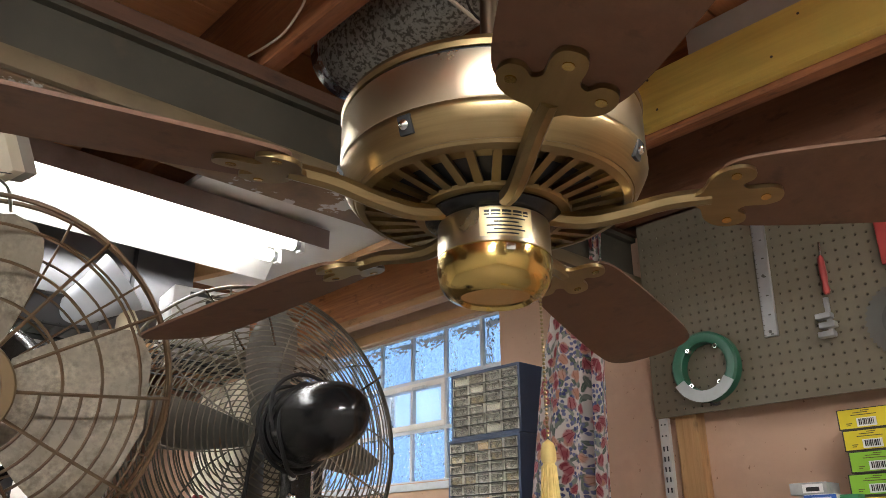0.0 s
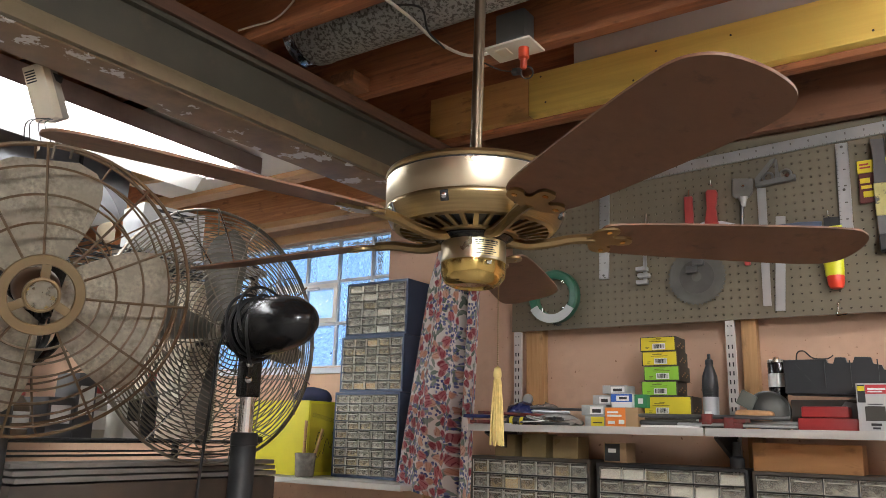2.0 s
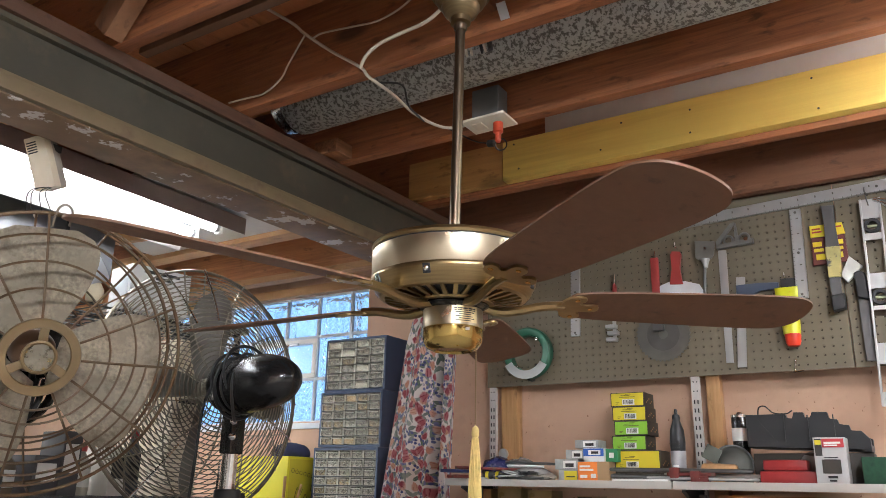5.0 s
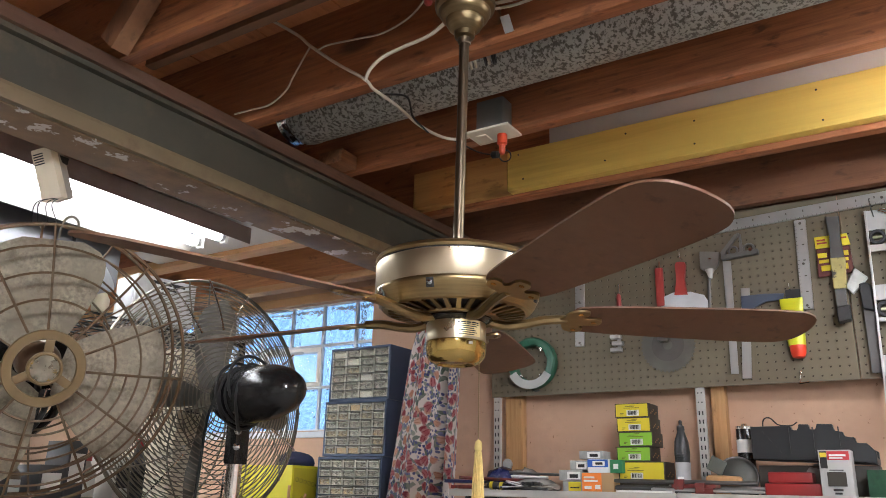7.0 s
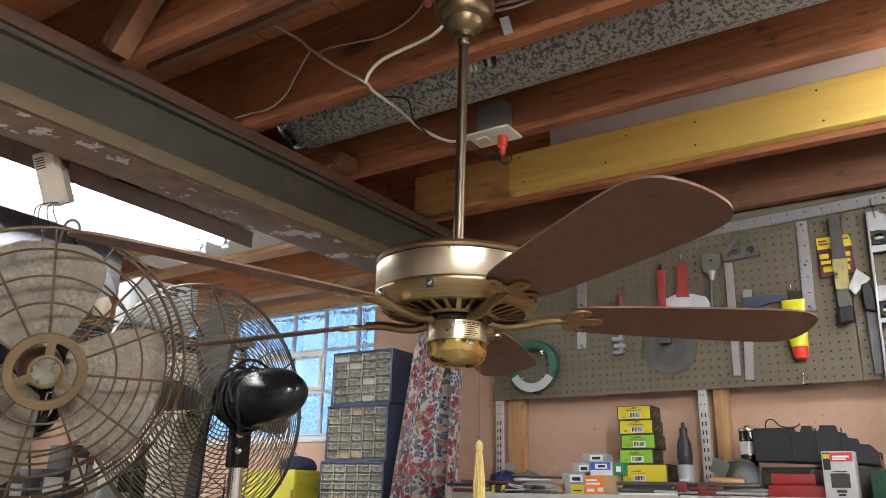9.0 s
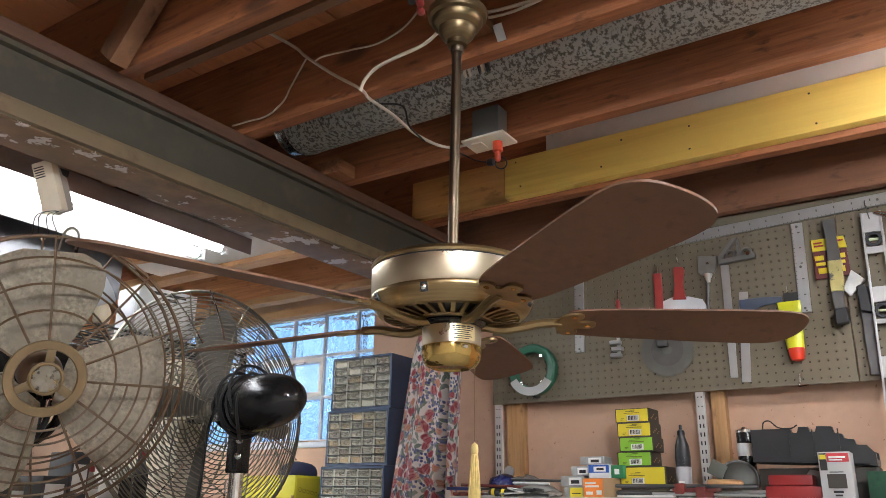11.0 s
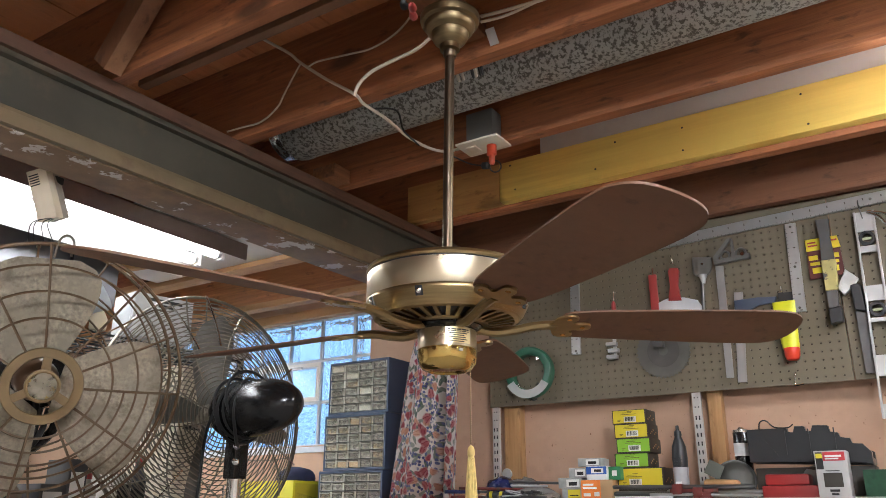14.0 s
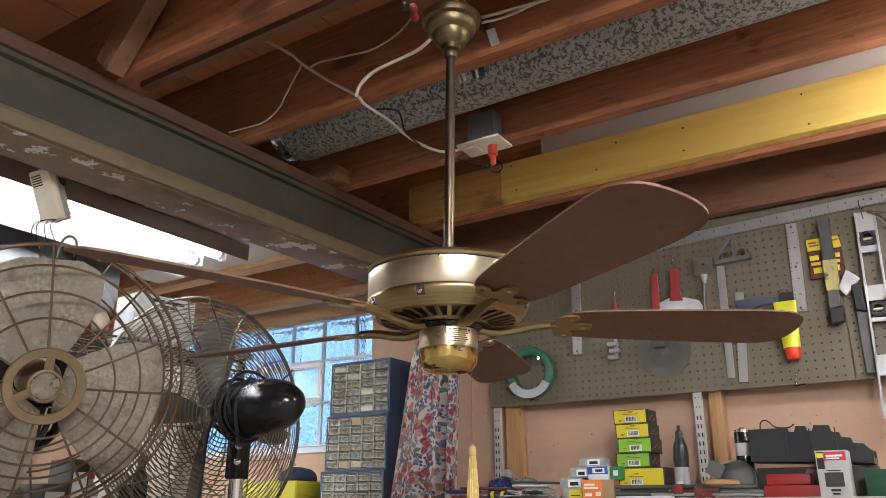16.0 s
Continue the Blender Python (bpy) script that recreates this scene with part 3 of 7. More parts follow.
for k in range(5):
    turn = Matrix.Translation((FX, FY, 1.624)) @ Matrix.Rotation(radians(BLADE_AZ + 72 * k), 4, "Z")
    iron = bmesh.new()
    wire(iron, smoothed([turn @ Vector(p) for p in ((0.052, 0, -0.010), (0.085, 0, -0.016), (0.120, 0.0, -0.012), (0.160, 0, -0.003), (0.200, 0, 0.0))], 4), 0.0085, 8)
    pitch = turn @ Matrix.Rotation(radians(-12), 4, "X")
    half = [(0.184, 0.006), (0.192, 0.014), (0.196, 0.028), (0.206, 0.040), (0.222, 0.044), (0.234, 0.038), (0.234, 0.027), (0.226, 0.020), (0.232, 0.013), (0.250, 0.013), (0.262, 0.007)]
    rim = [Vector((x, -y, 0)) for x, y in half] + [Vector((x, y, 0)) for x, y in half[::-1]]
    prism(iron, [(p[0], p[1]) for p in smoothed(rim, 3)], -0.0050, -0.0005, pitch)
    bl_iron = part("blade_iron", iron, ANTIQUE, fan, "cast brass blade iron")
    for sx, sy in ((0.218, 0.033), (0.218, -0.033), (0.248, 0.0)):
        part("blade_screw", lathe(bmesh.new(), [(0.0045, -0.0060), (0.0045, -0.0045)], pitch @ Matrix.Translation((sx, sy, 0)), 10), POLISHED, bl_iron)
    bl = prism(bmesh.new(), blade_outline(), 0.0, 0.0034, pitch)
    part("blade", bl, FANBLADE, fan, "dark brown wooden fan blade")
chain = bmesh.new()
cx, cy = FX + 0.020, FY - 0.036
for k in range(36):
    z = 1.538 - k * 0.0036
    bmesh.ops.create_icosphere(chain, subdivisions=1, radius=0.0016, matrix=Matrix.Translation((cx, cy, z)))
part("pull_chain", chain, ANTIQUE, fan, "beaded brass pull chain")
ZT = 1.405
part("tassel_head", lathe(bmesh.new(), [(0.0, ZT + 0.004), (0.005, ZT), (0.0065, ZT - 0.006), (0.0065, ZT - 0.013), (0.0050, ZT - 0.016), (0.0060, ZT - 0.020)], Matrix.Translation((cx, cy, 0)), 16), TASSEL, fan)
tas = bmesh.new()
random.seed(4)
for k in range(70):
    a, rr = random.uniform(0, 6.28), math.sqrt(random.random())
    top = Vector((cx + 0.0055 * rr * math.cos(a), cy + 0.0055 * rr * math.sin(a), ZT - 0.018))
    bot = Vector((cx + 0.0115 * rr * math.cos(a), cy + 0.0115 * rr * math.sin(a), ZT - 0.110 - random.uniform(0, 0.010)))
    wire(tas, [top, (top * 0.5 + bot * 0.5) + Vector((0.001 * math.cos(a), 0.001 * math.sin(a), 0)), bot], 0.0011, 4)
part("tassel", tas, TASSEL, fan, "cream yellow thread tassel")


# ---- pedestal fans ----
def guard(parent, mat, m, rings, r, seg=56, spokes=0, spoke_r=0.0, hub_r=0.0, zfun=None, twist=0.0, steps=7, rim=0.0):
    for rad in rings:
        part("guard_ring", hoop(bmesh.new(), m, rad, zfun(rad), r, seg, 4), mat, parent)
    top = rim or max(rings)
    for k in range(spokes):
        a = 2 * math.pi * k / spokes + 0.15
        pts = []
        for i in range(steps + 1):
            rad = hub_r + (top - hub_r) * i / steps
            b = a + twist * (i / steps)
            pts.append(m @ Vector((rad * math.cos(b), rad * math.sin(b), zfun(rad) + 0.002)))
        part("guard_spoke", wire(bmesh.new(), pts, spoke_r, 4), mat, parent)


def paddle(m, r0, r1, w, tilt, t=0.0016, n=9, cup=0.02):
    """A broad rounded metal fan blade along x."""
    bm = bmesh.new()
    top, bot = [], []
    for i in range(n + 1):
        u = i / n
        rad = r0 + (r1 - r0) * u
        half = w * (0.35 + 0.65 * math.sin(min(1.0, u * 1.35) * math.pi / 2)) * math.sqrt(max(0.0, 1 - max(0, (u - 0.62) / 0.38) ** 2.4)) + 0.002
        row_t, row_b = [], []
        for j in range(7):
            v = -1 + 2 * j / 6
            yy = half * v
            zz = -math.sin(radians(tilt * (1 - 0.35 * u))) * yy + cup * (v * v) * half / w
            p = Vector((rad, yy * math.cos(radians(tilt)), zz))
            row_t.append(bm.verts.new(m @ (p + Vector((0, 0, t)))))
            row_b.append(bm.verts.new(m @ p))
        top.append(row_t)
        bot.append(row_b)
    for i in range(n):
        for j in range(6):
            bm.faces.new((top[i][j], top[i][j + 1], top[i + 1][j + 1], top[i + 1][j]))
            bm.faces.new((bot[i][j], bot[i + 1][j], bot[i + 1][j + 1], bot[i][j + 1]))
        for rows, j in ((0, 0), (0, 6)):
            bm.faces.new((top[i][j], top[i + 1][j], bot[i + 1][j], bot[i][j]))
    bm.faces.new(top[0] + bot[0][::-1])
    bm.faces.new(top[n] + bot[n][::-1])
    return bm


def axis_frame(center, toward):
    z = (Vector(toward) - Vector(center)).normalized()
    x = Vector((0, 0, 1)).cross(z).normalized()
    y = z.cross(x)
    return Matrix.Translation(center) @ Matrix((x, y, z)).transposed().to_4x4()


# rusty fan that faces the camera's side
C1 = Vector((0.251, 1.328, 1.559))
F1 = axis_frame(C1, (-0.512, -0.626, 0.986))
fan1 = thing("pedestal_fan", (C1.x, C1.y, 0), "old pedestal fan with rusty wire guard and grey blades", "pedestal fan")
R1 = 0.300


def z_front(r):
    return 0.048 * (1 - (r / R1) ** 2.2) - 0.012


g = part("front_guard", hoop(bmesh.new(), F1, R1, z_front(R1), 0.0042, 64, 6), RUST, fan1, "rusty concentric wire front guard")
for rad in (0.142, 0.198, 0.254):
    part("guard_ring", hoop(bmesh.new(), F1, rad, z_front(rad), 0.0027, 60, 5), RUST, g)
for rad in (0.112, 0.170, 0.226, 0.278):  # the lower half carries rings between those that run all round
    arc = [F1 @ Vector((rad * math.cos(a), rad * math.sin(a), z_front(rad))) for a in (radians(-178 + 178 * i / 30) for i in range(31))]
    part("guard_ring", wire(bmesh.new(), arc, 0.0027, 5), RUST, g)
for deg in (0, 27, 54, 96, 123, 152, 180, 209, 238, 266, 299, 329):
    a = radians(deg)
    line = [F1 @ Vector((r * math.cos(a), r * math.sin(a), z_front(r) + 0.003)) for r in (0.072 + (R1 - 0.072) * i / 7 for i in range(8))]
    part("guard_spoke", wire(bmesh.new(), line, 0.0029, 5), RUST, g)
g = part("rear_guard", hoop(bmesh.new(), F1, R1, -0.100, 0.0042, 64, 6), RUST, fan1, "rusty wire rear guard")
guard(g, RUST, F1, [0.12, 0.17, 0.22, 0.262], 0.0024, 60, 12, 0.0026, 0.07, lambda r: -0.150 + 0.05 * (r / R1) ** 3, rim=R1)
for k in range(12):
    a = 2 * math.pi * k / 12 + 0.15
    part("guard_tie", wire(bmesh.new(), [F1 @ Vector((R1 * math.cos(a), R1 * math.sin(a), z)) for z in (-0.10, -0.012)], 0.0026, 4), RUST, g)
ringm = F1 @ Matrix.Translation((0, 0, 0.040))
b = bmesh.new()
lathe(b, [(0.060, 0), (0.060, 0.004), (0.062, 0.007), (0.079, 0.007), (0.081, 0.004), (0.081, 0), (0.060, 0)], ringm, 56, False)
lathe(b, [(0.028, 0.0), (0.028, 0.008), (0.031, 0.010), (0.035, 0.008), (0.035, 0.0), (0.028, 0)], ringm, 40, False)
for k in range(3):
    a = math.radians(90 + 120 * k)
    mk = ringm @ Matrix.Rotation(a, 4, "Z")
    box(b, 0.033, 0.063, -0.009, 0.009, 0.001, 0.006, bevel=0.001, m=mk)
part("badge_ring", b, BADGE, fan1, "bronze guard badge with three spokes")
part("badge_disc", lathe(bmesh.new(), [(0.0278, 0.0020), (0.0278, 0.0050), (0.0270, 0.0056), (0.0, 0.0056)], ringm, 36), plain("dull_foil_badge", (0.34, 0.31, 0.25), 0.28, metal=0.9, spread=0.4, scale=70, worn=(0.36, 0.24, 0.06), worn_at=(0.56, 0.62), worn_scale=45), fan1, "scuffed metal badge disc", smooth=False)
for k, a in enumerate((108, -12, 233)):
    part("blade", paddle(F1 @ Matrix.Rotation(radians(a), 4, "Z") @ Matrix.Translation((0, 0, -0.055)), 0.045, 0.274, 0.158, 18), BLADEGREY, fan1, "dusty grey rounded metal blade")
part("hub", lathe(bmesh.new(), [(0.0, -0.010), (0.018, -0.014), (0.040, -0.03), (0.046, -0.05), (0.046, -0.09)], F1, 28), plain("brown_hub", (0.12, 0.065, 0.035), 0.5, metal=0.3), fan1)
part("motor", lathe(bmesh.new(), [(0.04, -0.15), (0.085, -0.155), (0.092, -0.17), (0.092, -0.27), (0.08, -0.30), (0.03, -0.315), (0, -0.318)], F1, 36), BLACK, fan1)
col = bmesh.new()
cx1, cy1 = 0.30, 1.50
rod(col, (cx1, cy1, 0.03), (cx1, cy1, 1.42), 0.021, 16)
part("column", col, BLACKPLASTIC, fan1)
part("yoke", wire(bmesh.new(), smoothed([(cx1 - 0.10, cy1 + 0.02, 1.56), (cx1 - 0.10, cy1 + 0.0, 1.48), (cx1, cy1, 1.41), (cx1 + 0.10, cy1, 1.48), (cx1 + 0.10, cy1 + 0.02, 1.56)], 5), 0.011, 8), BLACK, fan1)
part("base", lathe(bmesh.new(), [(0.20, 0), (0.20, 0.012), (0.16, 0.03), (0.05, 0.05), (0.024, 0.09)], Matrix.Translation((cx1, cy1, 0)), 40), BLACK, fan1)
part("cord", wire(bmesh.new(), smoothed([F1 @ Vector((0.02, -0.09, -0.26)), (0.27, 1.47, 1.40), (0.24, 1.44, 1.25), (0.28, 1.47, 1.05), (0.26, 1.46, 0.6), (0.3, 1.50, 0.1)], 8), 0.006, 6), RUBBER, fan1)
for dx, r in ((0.0, 0.008), (0.018, 0.007), (-0.02, 0.006)):
    part("cord", wire(bmesh.new(), smoothed([F1 @ Vector((0.03 + dx, -0.07, -0.12)), F1 @ Vector((0.02 + dx, -0.13, -0.11)), F1 @ Vector((-0.01 + dx, -0.20, -0.16)), F1 @ Vector((-0.07 + dx, -0.27, -0.20)), F1 @ Vector((-0.12 + dx, -0.40, -0.22))], 6), r, 6), RUBBER, fan1)
for pts, r in (((( -0.05, -0.02, -0.13), (-0.02, -0.12, -0.15), (-0.06, -0.24, -0.17), (-0.16, -0.33, -0.18), (-0.30, -0.36, -0.18)), 0.010), (((0.02, -0.05, -0.13), (0.03, -0.15, -0.15), (-0.02, -0.28, -0.17), (-0.14, -0.36, -0.17), (-0.32, -0.42, -0.18)), 0.008)):
    part("cord", wire(bmesh.new(), smoothed([F1 @ Vector(p) for p in pts], 6), r, 6), RUBBER, fan1, "thick black cord")
part("guard_hook", wire(bmesh.new(), smoothed([F1 @ Vector(p) for p in ((-0.02, R1 - 0.03, -0.01), (-0.016, R1 + 0.01, -0.012), (0.0, R1 + 0.022, -0.02), (0.016, R1 + 0.01, -0.03), (0.02, R1 - 0.02, -0.06))], 5), 0.003, 5), WIRE, fan1)

# black-motored fan seen from behind, with tie wires twisted over its guard
A2 = Vector((0.082, 0.997, -0.04)).normalized()
C2 = Vector((0.892, 1.180, 1.583)) + 0.405 * A2
F2 = axis_frame(C2, C2 + A2)
fan2 = thing("pedestal_fan", (0.945, 1.452, 0), "chrome-column pedestal fan with black motor and fine wire guard", "pedestal fan")
R2 = 0.366


def z_back(r):
    return -0.085 + 0.075 * max(0.0, (r - 0.06) / (R2 - 0.06)) ** 2.2


def z_fore(r):
    return 0.125 - 0.110 * max(0.0, r / R2) ** 2.4


rings2 = [0.072 + 0.0130 * i for i in range(22)]
g = part("rear_guard", hoop(bmesh.new(), F2, R2, 0.0, 0.0036, 64, 6), WIRE, fan2, "fine tarnished wire rear guard")
guard(g, WIRE, F2, rings2, 0.0019, 60, 10, 0.0024, 0.055, z_back, twist=0.5, rim=R2)
g = part("front_guard", hoop(bmesh.new(), F2, R2, 0.009, 0.0030, 64, 6), WIRE, fan2, "fine tarnished wire front guard")
guard(g, WIRE, F2, [0.045 + 0.0132 * i for i in range(24)], 0.0019, 60, 10, 0.0024, 0.03, z_fore, twist=-0.5, rim=R2)
for k in range(4):
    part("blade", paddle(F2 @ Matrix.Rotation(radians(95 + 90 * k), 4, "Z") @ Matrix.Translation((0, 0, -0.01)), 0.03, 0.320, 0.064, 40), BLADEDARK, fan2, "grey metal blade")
part("hub", lathe(bmesh.new(), [(0.0, 0.055), (0.02, 0.05), (0.034, 0.03), (0.036, -0.04), (0.020, -0.05), (0.020, -0.12)], F2, 24), BLADEGREY, fan2, "pale grey cone hub")
part("motor", lathe(bmesh.new(), [(0.0, -0.085), (0.045, -0.090), (0.068, -0.105), (0.076, -0.125), (0.0775, -0.150), (0.0785, -0.155), (0.0785, -0.172), (0.0775, -0.176), (0.0790, -0.200), (0.0785, -0.255), (0.0740, -0.305), (0.062, -0.350), (0.042, -0.382), (0.018, -0.398), (0.0, -0.401)], F2, 48), BLACK, fan2, "glossy black bullet motor housing")
for z in (-0.163, -0.187):
    part("motor_seam", hoop(bmesh.new(), F2, 0.0800, z, 0.0040, 48, 6), RUBBER, fan2)
neck = bmesh.new()
nx, ny = 0.938, 1.452
box(neck, nx - 0.026, nx + 0.026, ny - 0.022, ny + 0.022, 1.385, 1.535, bevel=0.006)
neck_ob = part("neck", neck, BLACK, fan2)
for z in (1.432, 1.475):
    part("bolt", lathe(bmesh.new(), [(0.010, 0), (0.010, 0.005), (0.006, 0.008), (0, 0.009)], axis_frame((nx - 0.020, ny - 0.020, z), (nx - 0.6, ny - 0.62, z)) @ Matrix.Translation((0, 0, 0.004)), 12), CHROME, neck_ob)
part("inner_column", rod(bmesh.new(), (nx, ny, 1.25), (nx, ny, 1.39), 0.0205, 20), CHROME, fan2, "chrome inner column")
part("outer_column", lathe(bmesh.new(), [(0.034, 0.04), (0.034, 1.255), (0.037, 1.257), (0.037, 1.285), (0.034, 1.290), (0.022, 1.291)], Matrix.Translation((nx, ny, 0)), 28), BLACKPLASTIC, fan2, "black outer column with collar")
part("collar_knob", rod(bmesh.new(), (nx + 0.035, ny, 1.272), (nx + 0.060, ny, 1.272), 0.009, 12), BLACKPLASTIC, fan2)
part("base", lathe(bmesh.new(), [(0.24, 0), (0.24, 0.015), (0.20, 0.035), (0.06, 0.06), (0.036, 0.10)], Matrix.Translation((nx, ny, 0)), 44), BLACK, fan2)
part("cord", wire(bmesh.new(), smoothed([F2 @ Vector(p) for p in ((0.03, -0.078, -0.19), (-0.075, -0.02, -0.20), (-0.05, 0.062, -0.20), (0.02, 0.082, -0.21), (0.078, 0.0, -0.235))] + [F2 @ Vector((0.04, -0.085, -0.20)), (0.935, 1.44, 1.47)], 6), 0.0048, 6), RUBBER, fan2, "black cord wound round the motor")
for r_, z_, tilt_ in ((0.0835, -0.150, 4), (0.0850, -0.166, -3), (0.0850, -0.205, 7)):
    part("cord", hoop(bmesh.new(), F2 @ Matrix.Rotation(radians(tilt_), 4, "X"), r_, z_, 0.0046, 48, 6), RUBBER, fan2, "black cord wound round the motor")
for deg in (62, 84, 150, 200, 262, 305):
    a = radians(deg)
    pts = [F2 @ Vector((r * math.cos(a + 0.10 * (0.366 - r)), r * math.sin(a + 0.10 * (0.366 - r)), z_back(r) - 0.004)) for r in (0.368, 0.345, 0.315, 0.28, 0.24, 0.20)]
    tie = bmesh.new()
    for p, q in zip(pts, pts[1:]):
        for i in range(5):
            rod(tie, p.lerp(q, i / 5), p.lerp(q, (i + 0.75) / 5), 0.0032, 6)
    part("tie_wire", tie, CHROME, fan2, "bright twisted tie wire")
part("hanging_cord", wire(bmesh.new(), smoothed([F2 @ Vector((0.079, 0.0, -0.15)), (0.835, 1.47, 1.50), (0.818, 1.46, 1.36), (0.79, 1.45, 1.0), (0.80, 1.44, 0.4), (0.90, 1.43, 0.05)], 6), 0.0045, 6), RUBBER, fan2)
part("tilt_lever", wire(bmesh.new(), smoothed([(nx + 0.02, ny - 0.03, 1.53), (nx + 0.06, ny - 0.05, 1.525), (nx + 0.085, ny - 0.07, 1.54)], 4), 0.007, 6), BLACK, fan2)

# ---- pegboard wall ----
PX = 1.911  # front face of the pegboard


def pegboard(y0, y1, z0, z1, name_parent):
    """Hardboard with a one-inch grid of through holes."""
    p, r = 0.0254, 0.0034
    ny, nz = int((y1 - y0) / p), int((z1 - z0) / p)
    oy, oz = y1 - ny * p - 0.004, z0 + 0.004
    verts, faces = [], []

    def quad(a, b, c, d):
        n = len(verts)
        verts.extend((a, b, c, d))
        faces.append((n, n + 1, n + 2, n + 3))

    for i in range(ny):
        for k in range(nz):
            cy, cz = oy + (i + 0.5) * p, oz + (k + 0.5) * p
            n = len(verts)
            h = p / 2
            sq = [(h, 0), (h, h), (0, h), (-h, h), (-h, 0), (-h, -h), (0, -h), (h, -h)]
            verts.extend([(PX, cy + a, cz + b) for a, b in sq])
            verts.extend([(PX, cy + r * math.cos(j * math.pi / 4), cz + r * math.sin(j * math.pi / 4)) for j in range(8)])
            verts.extend([(PX + 0.005, cy + r * math.cos(j * math.pi / 4), cz + r * math.sin(j * math.pi / 4)) for j in range(8)])
            for j in range(8):
                q = (j + 1) % 8
                faces.append((n + j, n + q, n + 8 + q, n + 8 + j))
                faces.append((n + 8 + j, n + 8 + q, n + 16 + q, n + 16 + j))
    a0, a1, b0, b1 = oy, oy + ny * p, oz, oz + nz * p
    for ya, yb, za, zb in ((y0, a0, z0, z1), (a1, y1, z0, z1), (a0, a1, z0, b0), (a0, a1, b1, z1)):
        quad((PX, ya, za), (PX, yb, za), (PX, yb, zb), (PX, ya, zb))
    quad((PX, y0, z0), (PX, y1, z0), (PX + 0.005, y1, z0), (PX + 0.005, y0, z0))
    quad((PX, y0, z0), (PX, y0, z1), (PX + 0.005, y0, z1), (PX + 0.005, y0, z0))
    quad((PX, y1, z0), (PX, y1, z1), (PX + 0.005, y1, z1), (PX + 0.005, y1, z0))
    me = bpy.data.meshes.new("panel")
    me.from_pydata(verts, [], faces)
    me.materials.append(PEG)
    ob = new("panel", me)
    ob.parent = name_parent
    ob.location = -origin_of(name_parent)
    # added dark sheet, so that the holes look shaded
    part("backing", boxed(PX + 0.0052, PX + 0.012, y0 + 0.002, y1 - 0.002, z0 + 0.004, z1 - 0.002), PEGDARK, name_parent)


board = thing("pegboard", (PX, 0.5, 1.665), "brown perforated hardboard pegboard on the wall", "pegboard")
pegboard(-0.075, 1.160, 1.668, 2.245, board)
board2 = thing("pegboard", (PX, -0.5, 1.665), "brown perforated hardboard pegboard on the wall", "pegboard")
pegboard(-1.20, -0.078, 1.668, 2.245, board2)
for y in (1.11, 0.355, -0.42, -1.12):
    tagged(part("furring_strip", boxed(1.925, 1.984, y - 0.03, y + 0.03, 1.67, 2.24), STUDWOOD, smooth=False), "wooden furring strip behind the pegboard", "board", group="furring strips")


def slab(name, pts, x0, x1, mat, parent=None, label="", category="", bevel=0.0, group=""):
    """A plate whose outline is given as (y, z) on the wall."""
    bm = bmesh.new()
    prism(bm, pts, 0, 1, Matrix(((0, 0, x1 - x0, x0), (1, 0, 0, 0), (0, 1, 0, 0), (0, 0, 0, 1))))
    if bevel:
        bmesh.ops.bevel(bm, geom=bm.edges[:], offset=bevel, segments=1, affect="EDGES")
    ob = part(name, bm, mat, parent)
    if parent is None:
        tagged(ob, label, category, group)
    elif label:
        ob["label"] = label
    return ob


def peg_hook(y, z, parent):
    part("hook", wire(bmesh.new(), smoothed([(PX + 0.003, y, z), (PX - 0.018, y, z), (PX - 0.030, y, z + 0.004), (PX - 0.033, y, z + 0.016)], 3), 0.0022, 5), CHROME, parent)


def metal_strip(a, b, w, label, ticks):
    """A flat strip from a to b, as (y, z), with stamped edge marks and end screws."""
    ob = thing("metal_strip", (PX - 0.006, (a[0] + b[0]) / 2, (a[1] + b[1]) / 2), label, "metal strip", "metal strips")
    d = Vector((b[0] - a[0], b[1] - a[1], 0))
    n = d.length
    d /= n
    up = Vector((-d.y, d.x, 0)) * w / 2
    slab("plate", [(a[0] - up.x, a[1] - up.y), (b[0] - up.x, b[1] - up.y), (b[0] + up.x, b[1] + up.y), (a[0] + up.x, a[1] + up.y)], PX - 0.010, PX - 0.001, ALU, ob, "", "", 0.001)
    sm = Matrix(((0, 0, -1, PX - 0.0102), (d.x, up.normalized().x, 0, a[0]), (d.y, up.normalized().y, 0, a[1]), (0, 0, 0, 1)))
    marks = bmesh.new()
    for k in range(int(n / ticks)):
        h_ = (0.006, 0.0035, 0.005, 0.0035)[k % 4]
        box(marks, k * ticks + 0.004, k * ticks + 0.0052, -w / 2 + 0.001, -w / 2 + 0.001 + h_, -0.0004, 0.0003, m=sm)
        if k % 4 == 0:
            box(marks, k * ticks + 0.003, k * ticks + 0.0065, w * 0.02, w * 0.02 + 0.007, -0.0004, 0.0003, m=sm)
    part("edge_marks", marks, DARKMARK, ob, "dark stamped marks", smooth=False)
    for x in (0.012, n * 0.5, n - 0.012):
        part("screw", lathe(bmesh.new(), [(0.0045, -0.001), (0.004, 0.0014), (0, 0.002)], sm @ Matrix.Translation((x, 0, 0)), 10), DARKMARK, ob)


DARKMARK = plain("stamped_mark", (0.12, 0.115, 0.10), 0.6, spread=0.3)
metal_strip((-1.2, 2.250), (0.80, 2.176), 0.037, "long grey metal strip along the pegboard top", 0.0127)
metal_strip((0.7985, 1.832), (0.789, 2.153), 0.035, "upright grey metal strip on the pegboard", 0.0127)
metal_strip((0.043, 1.889), (0.036, 2.180), 0.034, "short upright grey metal strip on the pegboard", 0.0127)

